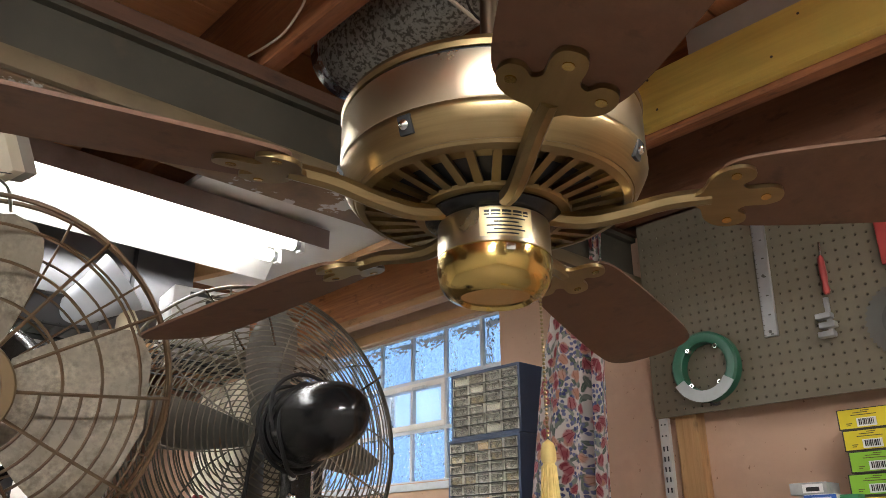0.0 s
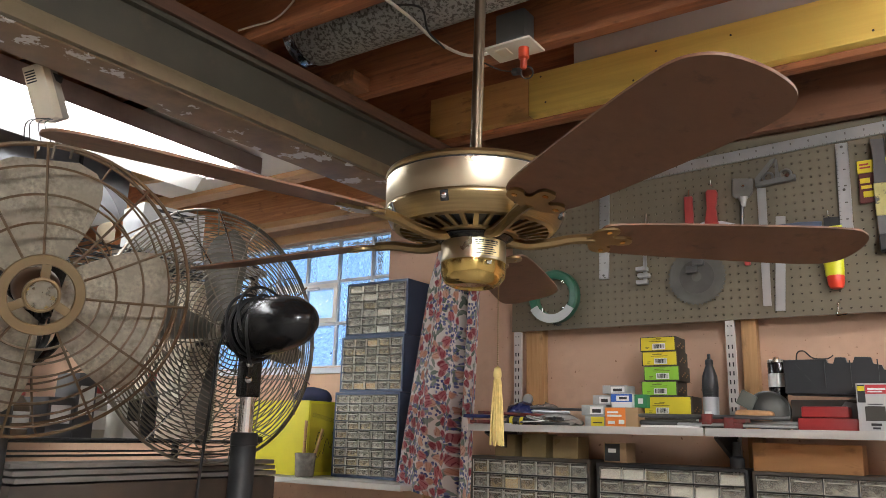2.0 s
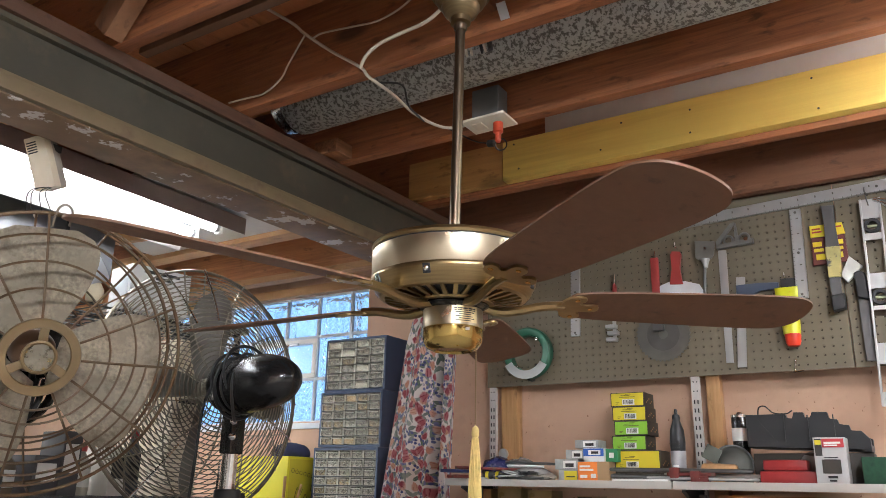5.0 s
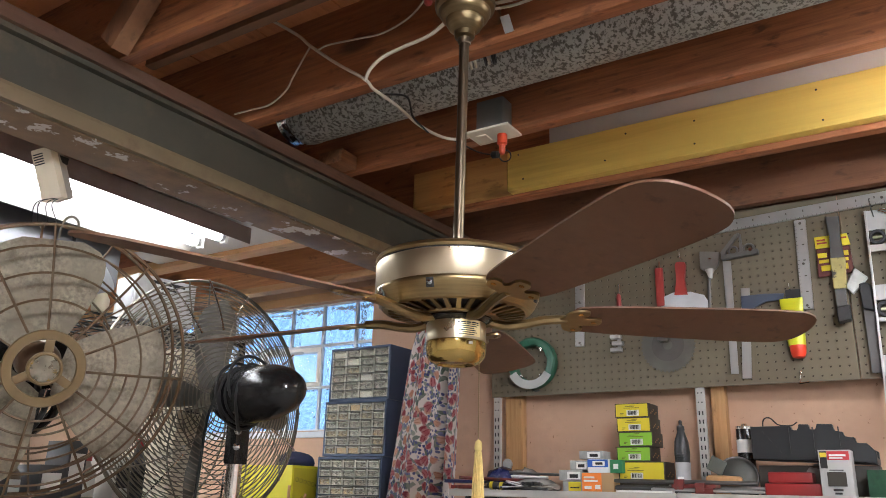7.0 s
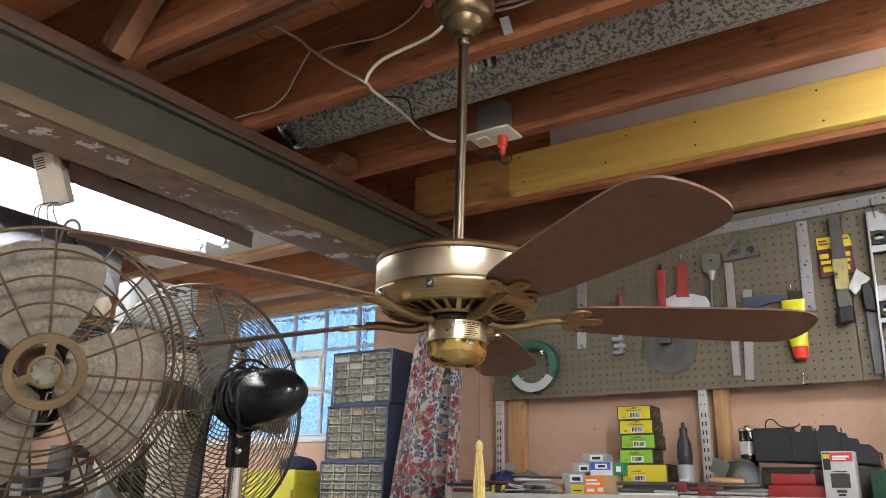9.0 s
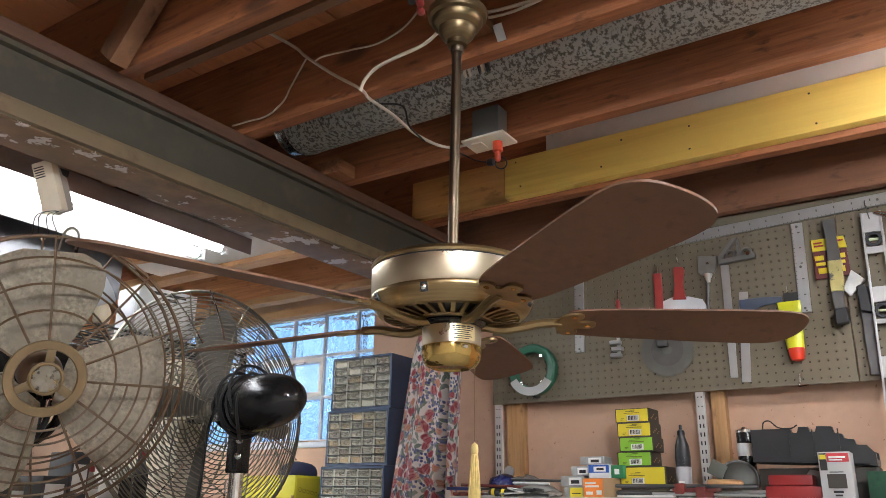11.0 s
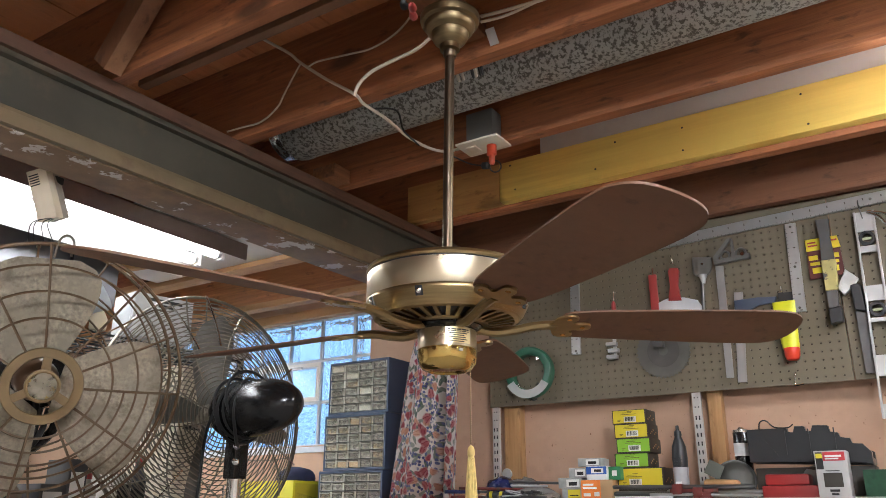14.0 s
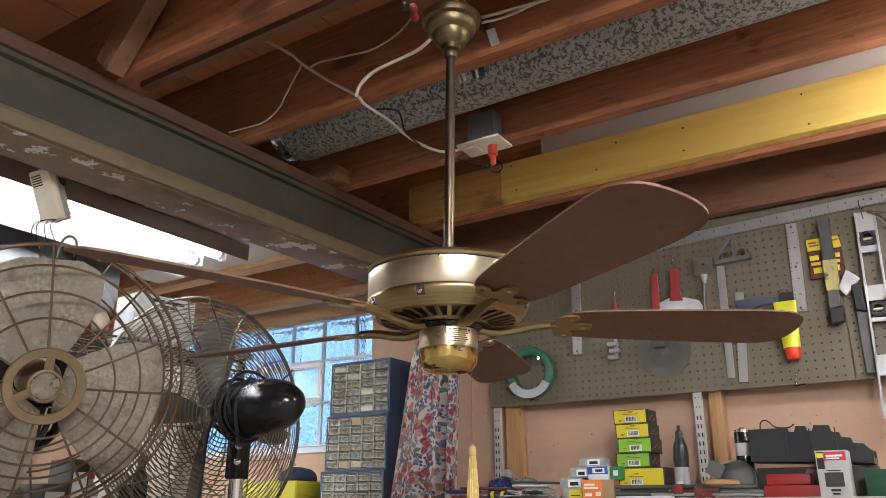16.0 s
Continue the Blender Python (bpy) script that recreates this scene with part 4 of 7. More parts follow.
# reel ring
ring = thing("tape_reel", (PX - 0.02, 0.980, 1.782), "round green and metal fish tape reel on a hook", "cable reel")
RM = Matrix.Translation((PX - 0.004, 0.980, 1.782)) @ Matrix.Rotation(radians(-90), 4, "Y")
part("reel_body", lathe(bmesh.new(), [(0.064, 0.0), (0.064, 0.030), (0.070, 0.034), (0.088, 0.034), (0.094, 0.028), (0.094, 0.004), (0.088, 0), (0.064, 0)], RM, 56, False), plain("dark_green_enamel", (0.020, 0.125, 0.070), 0.4, spread=0.2, worn=(0.2, 0.22, 0.2), worn_at=(0.68, 0.74)), ring, "dark green reel body")
ARC = [radians(118 + 11 * i) for i in range(12)]
sleeve = [(0.0955 * math.cos(a), 0.0955 * math.sin(a)) for a in ARC] + [(0.0655 * math.cos(a), 0.0655 * math.sin(a)) for a in ARC[::-1]]
part("reel_sleeve", prism(bmesh.new(), sleeve, 0.0342, 0.0375, RM), plain("dull_bright_sleeve", (0.42, 0.44, 0.43), 0.5, spread=0.12), ring, "pale metal lower sleeve")
for a in (40, 140, 220, 320):
    part("lug", lathe(bmesh.new(), [(0.003, 0.02), (0.003, 0.033), (0.0065, 0.033), (0.0065, 0.02)], RM @ Matrix.Translation((0.062 * math.cos(radians(a)), 0.062 * math.sin(radians(a)), 0)), 12), CHROME, ring)
peg_hook(0.975, 1.852, ring)
part("tape_end", wire(bmesh.new(), smoothed([(PX - 0.02, 0.985, 1.690), (PX - 0.02, 0.968, 1.680), (PX - 0.018, 0.955, 1.685)], 4), 0.003, 5), BLACKPLASTIC, ring)

# circular saw blade
DARKSTEEL = plain("dark_tool_steel", (0.15, 0.15, 0.15), 0.4, metal=0.7, spread=0.25)
blade_thing = thing("saw_blade", (PX - 0.01, 0.483, 1.815), "grey toothed circular saw blade on a hook", "saw blade")
teeth = []
for k in range(40):
    a = 2 * math.pi * k / 40
    teeth += [(0.0930 * math.cos(a), 0.0930 * math.sin(a)), (0.0865 * math.cos(a + 0.05), 0.0865 * math.sin(a + 0.05))]
SM = Matrix.Translation((PX - 0.008, 0.483, 1.812)) @ Matrix.Rotation(radians(-90), 4, "Y")
part("disc", prism(bmesh.new(), teeth, 0, 0.0022, SM), plain("dull_saw_steel", (0.17, 0.165, 0.15), 0.45, metal=0.7, spread=0.25, worn=(0.2, 0.15, 0.1)), blade_thing)
part("arbor", lathe(bmesh.new(), [(0.012, 0.002), (0.040, 0.0035), (0.055, 0.0025)], SM, 40, False), plain("worn_saw_centre", (0.13, 0.125, 0.115), 0.5, metal=0.6, spread=0.3), blade_thing)
clamp = bmesh.new()
box(clamp, PX - 0.030, PX - 0.011, 0.475, 0.512, 1.822, 1.846, bevel=0.004)
box(clamp, PX - 0.028, PX - 0.011, 0.455, 0.492, 1.846, 1.872, bevel=0.004)
part("clamp", clamp, DARKSTEEL, blade_thing)
bits = thing("bar_clamp", (PX, 0.655, 1.82), "small grey metal clamp on the pegboard", "clamp")
for z0, y0 in ((1.800, 0.640), (1.822, 0.634), (1.845, 0.640)):
    part("jaw", boxed(PX - 0.030, PX - 0.006, y0, y0 + 0.038, z0, z0 + 0.014, bevel=0.003), ALU, bits)
part("bar", boxed(PX - 0.014, PX - 0.006, 0.645, 0.657, 1.80, 1.90, bevel=0.002), ALU, bits)

# hand tools
sd = thing("screwdriver", (PX, 0.645, 1.95), "red-handled screwdriver hanging on the pegboard", "screwdriver")
part("shaft", rod(bmesh.new(), (PX - 0.014, 0.642, 2.006), (PX - 0.014, 0.640, 2.040), 0.0035, 8), CHROME, sd)
part("handle", lathe(bmesh.new(), [(0.0035, 0), (0.008, -0.008), (0.009, -0.05), (0.007, -0.075), (0.0095, -0.09), (0.006, -0.10)], Matrix.Translation((PX - 0.014, 0.644, 2.006)), 12), RED, sd)
fl = thing("file", (PX, 0.495, 2.02), "red-handled file hanging on the pegboard", "file")
part("handle", boxed(PX - 0.020, PX - 0.008, 0.482, 0.510, 1.945, 2.080, bevel=0.004), RED, fl)
part("hang_peg", rod(bmesh.new(), (PX - 0.014, 0.494, 2.078), (PX - 0.014, 0.493, 2.103), 0.003, 8), CHROME, fl)
pk = thing("putty_knife", (PX, 0.42, 2.0), "wide bright putty knife with a red handle", "putty knife")
part("handle", prism(bmesh.new(), [(0.446, 1.978), (0.402, 1.974), (0.406, 1.990), (0.410, 2.03), (0.402, 2.078), (0.406, 2.088), (0.432, 2.092), (0.438, 2.082), (0.436, 2.03), (0.444, 1.99)], 0, 0.013, Matrix(((0, 0, 1, PX - 0.022), (1, 0, 0, 0), (0, 1, 0, 0), (0, 0, 0, 1)))), RED, pk)
slab("wide_blade", [(0.494, 1.895), (0.494, 1.962), (0.480, 1.978), (0.450, 1.988), (0.395, 1.984), (0.350, 1.968), (0.338, 1.945), (0.338, 1.890)], PX - 0.017, PX - 0.0145, plain("bright_sheet_steel", (0.78, 0.82, 0.86), 0.35, metal=0.25, spread=0.12), pk, "bright steel blade")
peg_hook(0.418, 2.104, pk)
sp = thing("spade_bit", (PX, 0.34, 2.0), "dark steel spade drill bit on the pegboard", "drill bit")
slab("cutter", [(0.356, 2.060), (0.345, 2.050), (0.306, 2.050), (0.296, 2.062), (0.290, 2.108), (0.322, 2.114), (0.354, 2.118)], PX - 0.018, PX - 0.010, plain("grey_cutter_steel", (0.27, 0.265, 0.245), 0.4, metal=0.6, spread=0.3), sp, "grey steel cutter plate", "", 0.001)
part("collar", lathe(bmesh.new(), [(0.016, 0.0), (0.010, -0.014), (0.0065, -0.03)], Matrix.Translation((PX - 0.014, 0.325, 2.052)), 14), ALU, sp)
part("rivet", lathe(bmesh.new(), [(0.0, 0.003), (0.004, 0.002), (0.0045, 0)], Matrix.Translation((PX - 0.018, 0.322, 2.088)) @ Matrix.Rotation(radians(-90), 4, "Y"), 10), CHROME, sp)
part("shank", rod(bmesh.new(), (PX - 0.014, 0.327, 2.055), (PX - 0.014, 0.340, 1.86), 0.0055, 10), DARKSTEEL, sp)
mk = thing("marking_gauge", (PX, 0.322, 1.87), "red plastic tool handle on the pegboard", "tool")
part("grip", boxed(PX - 0.022, PX - 0.008, 0.314, 0.332, 1.832, 1.918, bevel=0.005), RED, mk)
sq = thing("combination_square", (PX, 0.25, 2.0), "steel combination square hanging on the pegboard", "square")
slab("rule", [(0.287, 1.704), (0.264, 1.703), (0.257, 2.075), (0.283, 2.077)], PX - 0.009, PX - 0.006, ALU, sq, "steel rule")
CASTGREY = plain("grey_cast_iron", (0.22, 0.22, 0.215), 0.42, metal=0.5, spread=0.3)
slab("head", [(0.284, 2.078), (0.284, 2.092), (0.168, 2.101), (0.168, 2.084)], PX - 0.024, PX - 0.006, CASTGREY, sq, "grey cast head", "", 0.001)
slab("rib", [(0.285, 2.092), (0.285, 2.106), (0.236, 2.160), (0.222, 2.164), (0.226, 2.154), (0.268, 2.104), (0.270, 2.093)], PX - 0.020, PX - 0.009, CASTGREY, sq)
slab("stop", [(0.224, 2.164), (0.218, 2.160), (0.214, 2.098), (0.226, 2.097)], PX - 0.016, PX - 0.009, CASTGREY, sq)
for y_, r_ in ((0.246, 0.014), (0.196, 0.016)):
    part("ring", hoop(bmesh.new(), Matrix.Translation((PX - 0.015, y_, 2.106)) @ Matrix.Rotation(radians(90), 4, "Y"), r_, 0, 0.004, 20, 6), CASTGREY, sq)
part("vial", lathe(bmesh.new(), [(0.006, 0), (0.006, 0.004)], Matrix.Translation((PX - 0.022, 0.190, 2.100)) @ Matrix.Rotation(radians(-90), 4, "Y"), 14), CHROME, sq)
cal = thing("caliper", (PX, 0.23, 1.85), "steel vernier caliper hanging on the pegboard", "caliper")
slab("beam", [(0.254, 1.687), (0.226, 1.686), (0.206, 1.977), (0.234, 1.979)], PX - 0.009, PX - 0.006, ALU, cal, "", "", 0.0005)
BLUESTEEL = plain("blued_steel", (0.10, 0.13, 0.20), 0.4, metal=0.5, spread=0.25)
slab("jaw", [(0.235, 1.905), (0.205, 1.905), (0.160, 1.925), (0.110, 1.925), (0.105, 1.945), (0.160, 1.950), (0.235, 1.950)], PX - 0.018, PX - 0.009, BLUESTEEL, cal, "blue-grey jaw", "", 0.001)
slab("lower_jaw", [(0.205, 1.905), (0.175, 1.860), (0.168, 1.866), (0.190, 1.906)], PX - 0.016, PX - 0.009, BLUESTEEL, cal)
YELLOW = plain("yellow_card", (0.70, 0.57, 0.03), 0.5, spread=0.06, relief=0.03)
tb = thing("adhesive_tube", (PX, 0.075, 1.83), "yellow-green adhesive tube with a red cap", "tube")
slab("blister_card", [(0.104, 1.905), (0.040, 1.900), (0.036, 1.955), (0.102, 1.958)], PX - 0.006, PX - 0.004, BLACKPLASTIC, tb, "black card")
t = bmesh.new()
rows = []
for k in range(7):
    u = k / 6
    z = 1.925 - 0.150 * u
    yc = 0.086 - 0.004 * u
    w, d = 0.034 - 0.009 * u, 0.003 + 0.015 * math.sin(u * 1.57)
    rows.append([t.verts.new((PX - 0.022 + d * math.sin(2 * math.pi * j / 16), yc + w * math.cos(2 * math.pi * j / 16), z)) for j in range(16)])
for a, b in zip(rows, rows[1:]):
    for j in range(16):
        t.faces.new((a[j], a[(j + 1) % 16], b[(j + 1) % 16], b[j]))
t.faces.new(rows[0])
t.faces.new(rows[-1])
part("body", t, plain("yellow_green_tube", (0.70, 0.72, 0.03), 0.35, spread=0.1, worn=(0.75, 0.15, 0.02), worn_at=(0.62, 0.66), worn_scale=22), tb, "glossy yellow-green tube")
part("cap", lathe(bmesh.new(), [(0.023, 1.776), (0.024, 1.772), (0.022, 1.752), (0.018, 1.741), (0.012, 1.738)], Matrix.Translation((PX - 0.022, 0.081, 0)), 20), plain("bright_red_cap", (0.72, 0.05, 0.02), 0.35, spread=0.08), tb, "red cap")
for z in (1.865, 1.850, 1.843, 1.836):
    part("print_bar", boxed(PX - 0.043, PX - 0.0405, 0.072, 0.098, z, z + 0.004), BLACKPLASTIC, tb)
peg_hook(0.086, 1.955, tb)
hk = thing("peg_hook", (PX, 0.085, 1.68), "bent chrome wire hook in the pegboard", "hook")
part("hook_wire", wire(bmesh.new(), smoothed([(PX, 0.082, 1.70), (PX - 0.012, 0.082, 1.700), (PX - 0.014, 0.086, 1.668), (PX - 0.022, 0.088, 1.662), (PX - 0.026, 0.060, 1.664)], 4), 0.0025, 6), CHROME, hk)
bag = thing("chip_packet", (PX, -0.05, 2.05), "maroon and yellow packet behind a pry bar", "packet")
slab("pouch", [(0.002, 1.985), (-0.099, 1.988), (-0.096, 2.076), (-0.001, 2.076)], PX - 0.012, PX - 0.004, plain("maroon_wrap", (0.12, 0.030, 0.030), 0.4, spread=0.2), bag, "", "", 0.002)
slab("header", [(0.000, 2.077), (-0.098, 2.078), (-0.092, 2.115), (0.000, 2.115)], PX - 0.010, PX - 0.004, YELLOW, bag, "yellow header card")
for y0, y1, z0, z1 in ((-0.004, -0.030, 2.045, 2.060), (-0.060, -0.090, 2.045, 2.060), (-0.006, -0.034, 2.028, 2.038), (-0.056, -0.088, 2.028, 2.038), (-0.010, -0.085, 2.002, 2.020)):
    part("print_bar", boxed(PX - 0.0135, PX - 0.011, y1, y0, z0, z1, bevel=0.0005), YELLOW, bag)
for y0, y1, z0 in ((-0.006, -0.030, 2.100), (-0.006, -0.034, 2.090), (-0.066, -0.090, 2.100)):
    part("print_bar", boxed(PX - 0.0115, PX - 0.0095, y1, y0, z0, z0 + 0.005), RED, bag)
pry = thing("pry_bar", (PX, -0.05, 2.0), "dark flat pry bar with yellow worn grip", "pry bar")
slab("bar", [(-0.040, 2.172), (-0.078, 2.168), (-0.074, 2.115), (-0.078, 2.03), (-0.068, 1.90), (-0.072, 1.842), (-0.046, 1.836), (-0.040, 1.90), (-0.040, 2.03), (-0.044, 2.115)], PX - 0.026, PX - 0.014, DARKSTEEL, pry, "", "", 0.001)
slab("grip", [(-0.038, 1.940), (-0.074, 1.938), (-0.080, 2.035), (-0.038, 2.037)], PX - 0.029, PX - 0.012, plain("chipped_yellow", (0.48, 0.42, 0.16), 0.5, spread=0.35, worn=(0.08, 0.08, 0.08), worn_at=(0.52, 0.58), worn_scale=24), pry, "chipped yellow grip", "", 0.002)
slab("claw", [(-0.040, 1.832), (-0.076, 1.838), (-0.076, 1.885), (-0.040, 1.880)], PX - 0.046, PX - 0.014, BLACKPLASTIC, pry, "", "", 0.003)
pl = thing("plastic_clip_case", (PX, -0.10, 1.96), "small clear plastic case hanging on the pegboard", "case")
slab("shell", [(-0.070, 1.945), (-0.100, 2.002), (-0.134, 1.966), (-0.088, 1.920)], PX - 0.020, PX - 0.006, plain("cloudy_plastic", (0.62, 0.64, 0.62), 0.25, spread=0.3), pl, "", "", 0.002)
lv = thing("spirit_level", (PX, -0.17, 1.9), "silver aluminium spirit level hanging on a hook", "spirit level")
LV = Matrix.Translation((PX - 0.022, -0.176, 2.170)) @ Matrix.Rotation(radians(1.5), 4, "X")
bm = bmesh.new()
box(bm, -0.011, 0.011, -0.0285, -0.0225, -0.62, 0, bevel=0.001, m=LV)
box(bm, -0.011, 0.011, 0.0225, 0.0285, -0.62, 0, bevel=0.001, m=LV)
for z0, z1 in ((-0.062, 0.0), (-0.128, -0.108), (-0.278, -0.232), (-0.342, -0.330), (-0.50, -0.44), (-0.62, -0.58)):
    box(bm, -0.004, 0.004, -0.0225, 0.0225, z0, z1, m=LV)
part("body", bm, plain("cast_aluminium", (0.50, 0.51, 0.51), 0.42, metal=0.6, spread=0.12), lv)
for z in (-0.085, -0.305):
    v = part("vial_ring", lathe(bmesh.new(), [(0.014, -0.009), (0.0225, -0.009), (0.0225, 0.009), (0.014, 0.009), (0.014, -0.009)], LV @ Matrix.Translation((0, 0, z)) @ Matrix.Rotation(radians(90), 4, "Y"), 28, False), BLACKPLASTIC, lv, "black vial ring")
    part("vial", rod(bmesh.new(), LV @ Vector((0, -0.013, z)), LV @ Vector((0, 0.013, z)), 0.0045, 12), plain("vial_fluid", (0.55, 0.60, 0.40), 0.2), v)
part("hang_wire", wire(bmesh.new(), smoothed([LV @ Vector((-0.006, 0.004, -0.022)), LV @ Vector((-0.012, 0.008, 0.004)), LV @ Vector((0.0, 0.012, 0.035)), LV @ Vector((0.02, 0.010, 0.05))], 4), 0.0018, 5), DARKSTEEL, lv)
tl = thing("file_rasp", (PX, -0.12, 1.82), "long dark steel rasp hanging on the pegboard", "rasp")
slab("blade", [(-0.108, 1.683), (-0.138, 1.681), (-0.142, 1.86), (-0.108, 1.87)], PX - 0.014, PX - 0.007, DARKSTEEL, tl, "", "", 0.001)
slab("handle", [(-0.108, 1.872), (-0.140, 1.862), (-0.136, 1.945), (-0.122, 1.952), (-0.106, 1.948)], PX - 0.026, PX - 0.006, BLACKPLASTIC, tl, "black handle", "", 0.003)
pli = thing("pliers", (PX, -0.24, 2.14), "bright steel tongs on the pegboard", "pliers")
part("arm", wire(bmesh.new(), smoothed([(PX - 0.03, -0.185, 2.165), (PX - 0.03, -0.215, 2.145), (PX - 0.03, -0.235, 2.11)], 4), 0.0045, 8), CHROME, pli)
part("arm", wire(bmesh.new(), smoothed([(PX - 0.03, -0.188, 2.168), (PX - 0.03, -0.235, 2.150), (PX - 0.03, -0.26, 2.12)], 4), 0.0045, 8), CHROME, pli)

# ---- wall shelf ----
def standard(y, z0, z1):
    ob = thing("shelf_standard", (PX, y, z0), "slotted white metal shelf upright on the wall", "shelf upright", "shelf uprights")
    bm = bmesh.new()
    box(bm, PX + 0.002, PX + 0.016, y - 0.0135, y - 0.011, z0, z1)
    box(bm, PX + 0.002, PX + 0.016, y + 0.011, y + 0.0135, z0, z1)
    box(bm, PX + 0.002, PX + 0.004, y - 0.011, y + 0.011, z0, z1)
    part("channel", bm, plain("scuffed_white_channel", (0.62, 0.60, 0.57), 0.4, metal=0.2, spread=0.15), ob, smooth=False)
    z = z1 - 0.015
    while z > z0 + 0.02:
        for s in (-0.0055, 0.0055):
            part("slot", boxed(PX + 0.0002, PX + 0.003, y + s - 0.0018, y + s + 0.0018, z - (0.004 if z > z1 - 0.05 else 0.013), z), BLACKPLASTIC, ob, smooth=False)
        z -= 0.030 if z > z1 - 0.05 else 0.027
    return ob


standard(1.139, 0.95, 1.667)
standard(0.393, 0.95, 1.667)
standard(-0.36, 0.95, 1.667)
for y0, y1 in ((1.052, 1.118), (0.322, 0.366), (-0.44, -0.385)):
    tagged(part("wall_stud", boxed(1.940, 1.984, y0, y1, 0.95, 1.72, bevel=0.003), STUDWOOD), "yellowish wooden board on the wall beside an upright", "board", group="wall boards")
SHELFZ = 1.335
SHELFM = plain("worn_white_shelf", (0.52, 0.50, 0.46), 0.5, spread=0.12, scale=14)
for y0, y1 in ((0.417, 1.185), (-0.80, 0.413)):
    sh = thing("wall_shelf", (1.8, (y0 + y1) / 2, SHELFZ - 0.017), "long off-white wall shelf crowded with tools", "shelf", "wall shelves")
    part("deck", boxed(1.665, 1.905, y0, y1, SHELFZ - 0.017, SHELFZ, bevel=0.002), SHELFM, sh)
    part("front_lip", boxed(1.661, 1.6645, y0, y1, SHELFZ - 0.021, SHELFZ + 0.001, bevel=0.0008), plain("lip_white", (0.46, 0.44, 0.41), 0.4, spread=0.06), sh)
for y in (1.139, 0.393, -0.36):
    slab_pts = [(1.905, SHELFZ - 0.018), (1.70, SHELFZ - 0.018), (1.70, SHELFZ - 0.028), (1.86, SHELFZ - 0.085), (1.905, SHELFZ - 0.11)]
    bm = prism(bmesh.new(), slab_pts, y - 0.006, y + 0.006, Matrix(((1, 0, 0, 0), (0, 0, 1, 0), (0, 1, 0, 0), (0, 0, 0, 1))))
    tagged(part("shelf_bracket", bm, BLACKPLASTIC), "black metal bracket under the shelf", "bracket", group="shelf brackets")


def carton(name, x0, x1, y0, y1, z0, z1, mat, label, category, bands=(), group=""):
    """A box with printed patches on the face that looks into the room (y, z fractions)."""
    ob = thing(name, ((x0 + x1) / 2, (y0 + y1) / 2, z0), label, category, group)
    part("body", boxed(x0, x1, y0, y1, z0, z1, bevel=0.0012), mat, ob)
    for i, (a0, a1, b0, b1, bm_mat) in enumerate(bands):
        ya, yb = y1 + (y0 - y1) * a0, y1 + (y0 - y1) * a1
        part("print_patch", boxed(x0 - 0.0008 - 0.0006 * i, x0 + 0.0005, yb, ya, z0 + (z1 - z0) * b0, z0 + (z1 - z0) * b1), bm_mat, ob)
    return ob


PAPER = plain("white_print", (0.80, 0.80, 0.78), 0.5, spread=0.04, relief=0)
INK = plain("black_print", (0.02, 0.02, 0.02), 0.5, relief=0)
GREEN = plain("lime_card", (0.25, 0.53, 0.04), 0.5, spread=0.06, relief=0.03)
DARKCARD = plain("dark_brown_card", (0.045, 0.038, 0.030), 0.5, spread=0.2)
TANCARD = plain("brown_card", (0.42, 0.27, 0.14), 0.7, spread=0.12)
OLIVE = plain("olive_print", (0.12, 0.11, 0.02), 0.5, relief=0)
ORANGE = plain("orange_card", (0.85, 0.24, 0.04), 0.5, spread=0.06)
carton("dark_screw_box", 1.80, 1.895, 0.470, 0.640, 1.336, 1.372, DARKCARD, "flat dark brown box under the stacked boxes", "box")
z = 1.373
for k, (h, face) in enumerate(((0.058, YELLOW), (0.0455, GREEN), (0.0455, GREEN), (0.0455, YELLOW), (0.0455, YELLOW))):
    off = 0.006 * math.sin(k * 2.1)
    y1 = 0.634 + off
    bars = [(0.03, 0.97, 0.06, 0.95, face)]
    ob = carton("screw_box", 1.795 + off * 0.5, 1.895, y1 - (0.150 if k == 0 else 0.112), y1, z, z + h - 0.001, DARKCARD, "%s and dark screw box in a stack" % ("yellow" if face is YELLOW else "lime green"), "box", bars, "stacked screw boxes")
    ym = y1 - 0.060
    lab = part("barcode_label", boxed(1.7925 + off * 0.5, 1.7938 + off * 0.5, ym - 0.020, ym + 0.020, z + 0.005, z + 0.023), PAPER, ob)
    for j in range(9):
        yy = ym - 0.015 + j * 0.0035
        part("bar", boxed(1.7915 + off * 0.5, 1.7926 + off * 0.5, yy, yy + 0.0012 + 0.0006 * (j % 3), z + 0.008, z + 0.021), INK, lab)
    for zz, dy, wid in ((0.034, 0.010, 0.030), (0.029, 0.004, 0.052), (0.038, 0.0, 0.018), (0.012, 0.036, 0.012), (0.008, 0.038, 0.008)):
        part("print_bar", boxed(1.7925 + off * 0.5, 1.7938 + off * 0.5, ym + dy - wid / 2, ym + dy + wid / 2, z + zz, z + zz + 0.0016), OLIVE, ob)
    for j in range(5):  # printing on the dark side
        part("print_bar", boxed(1.815 + 0.013 * j, 1.823 + 0.013 * j, y1 - (0.150 if k == 0 else 0.112) - 0.0008, y1 - (0.150 if k == 0 else 0.112) + 0.0005, z + 0.012 + 0.006 * (j % 3), z + 0.016 + 0.006 * (j % 3)), TANCARD, ob)
    z += h
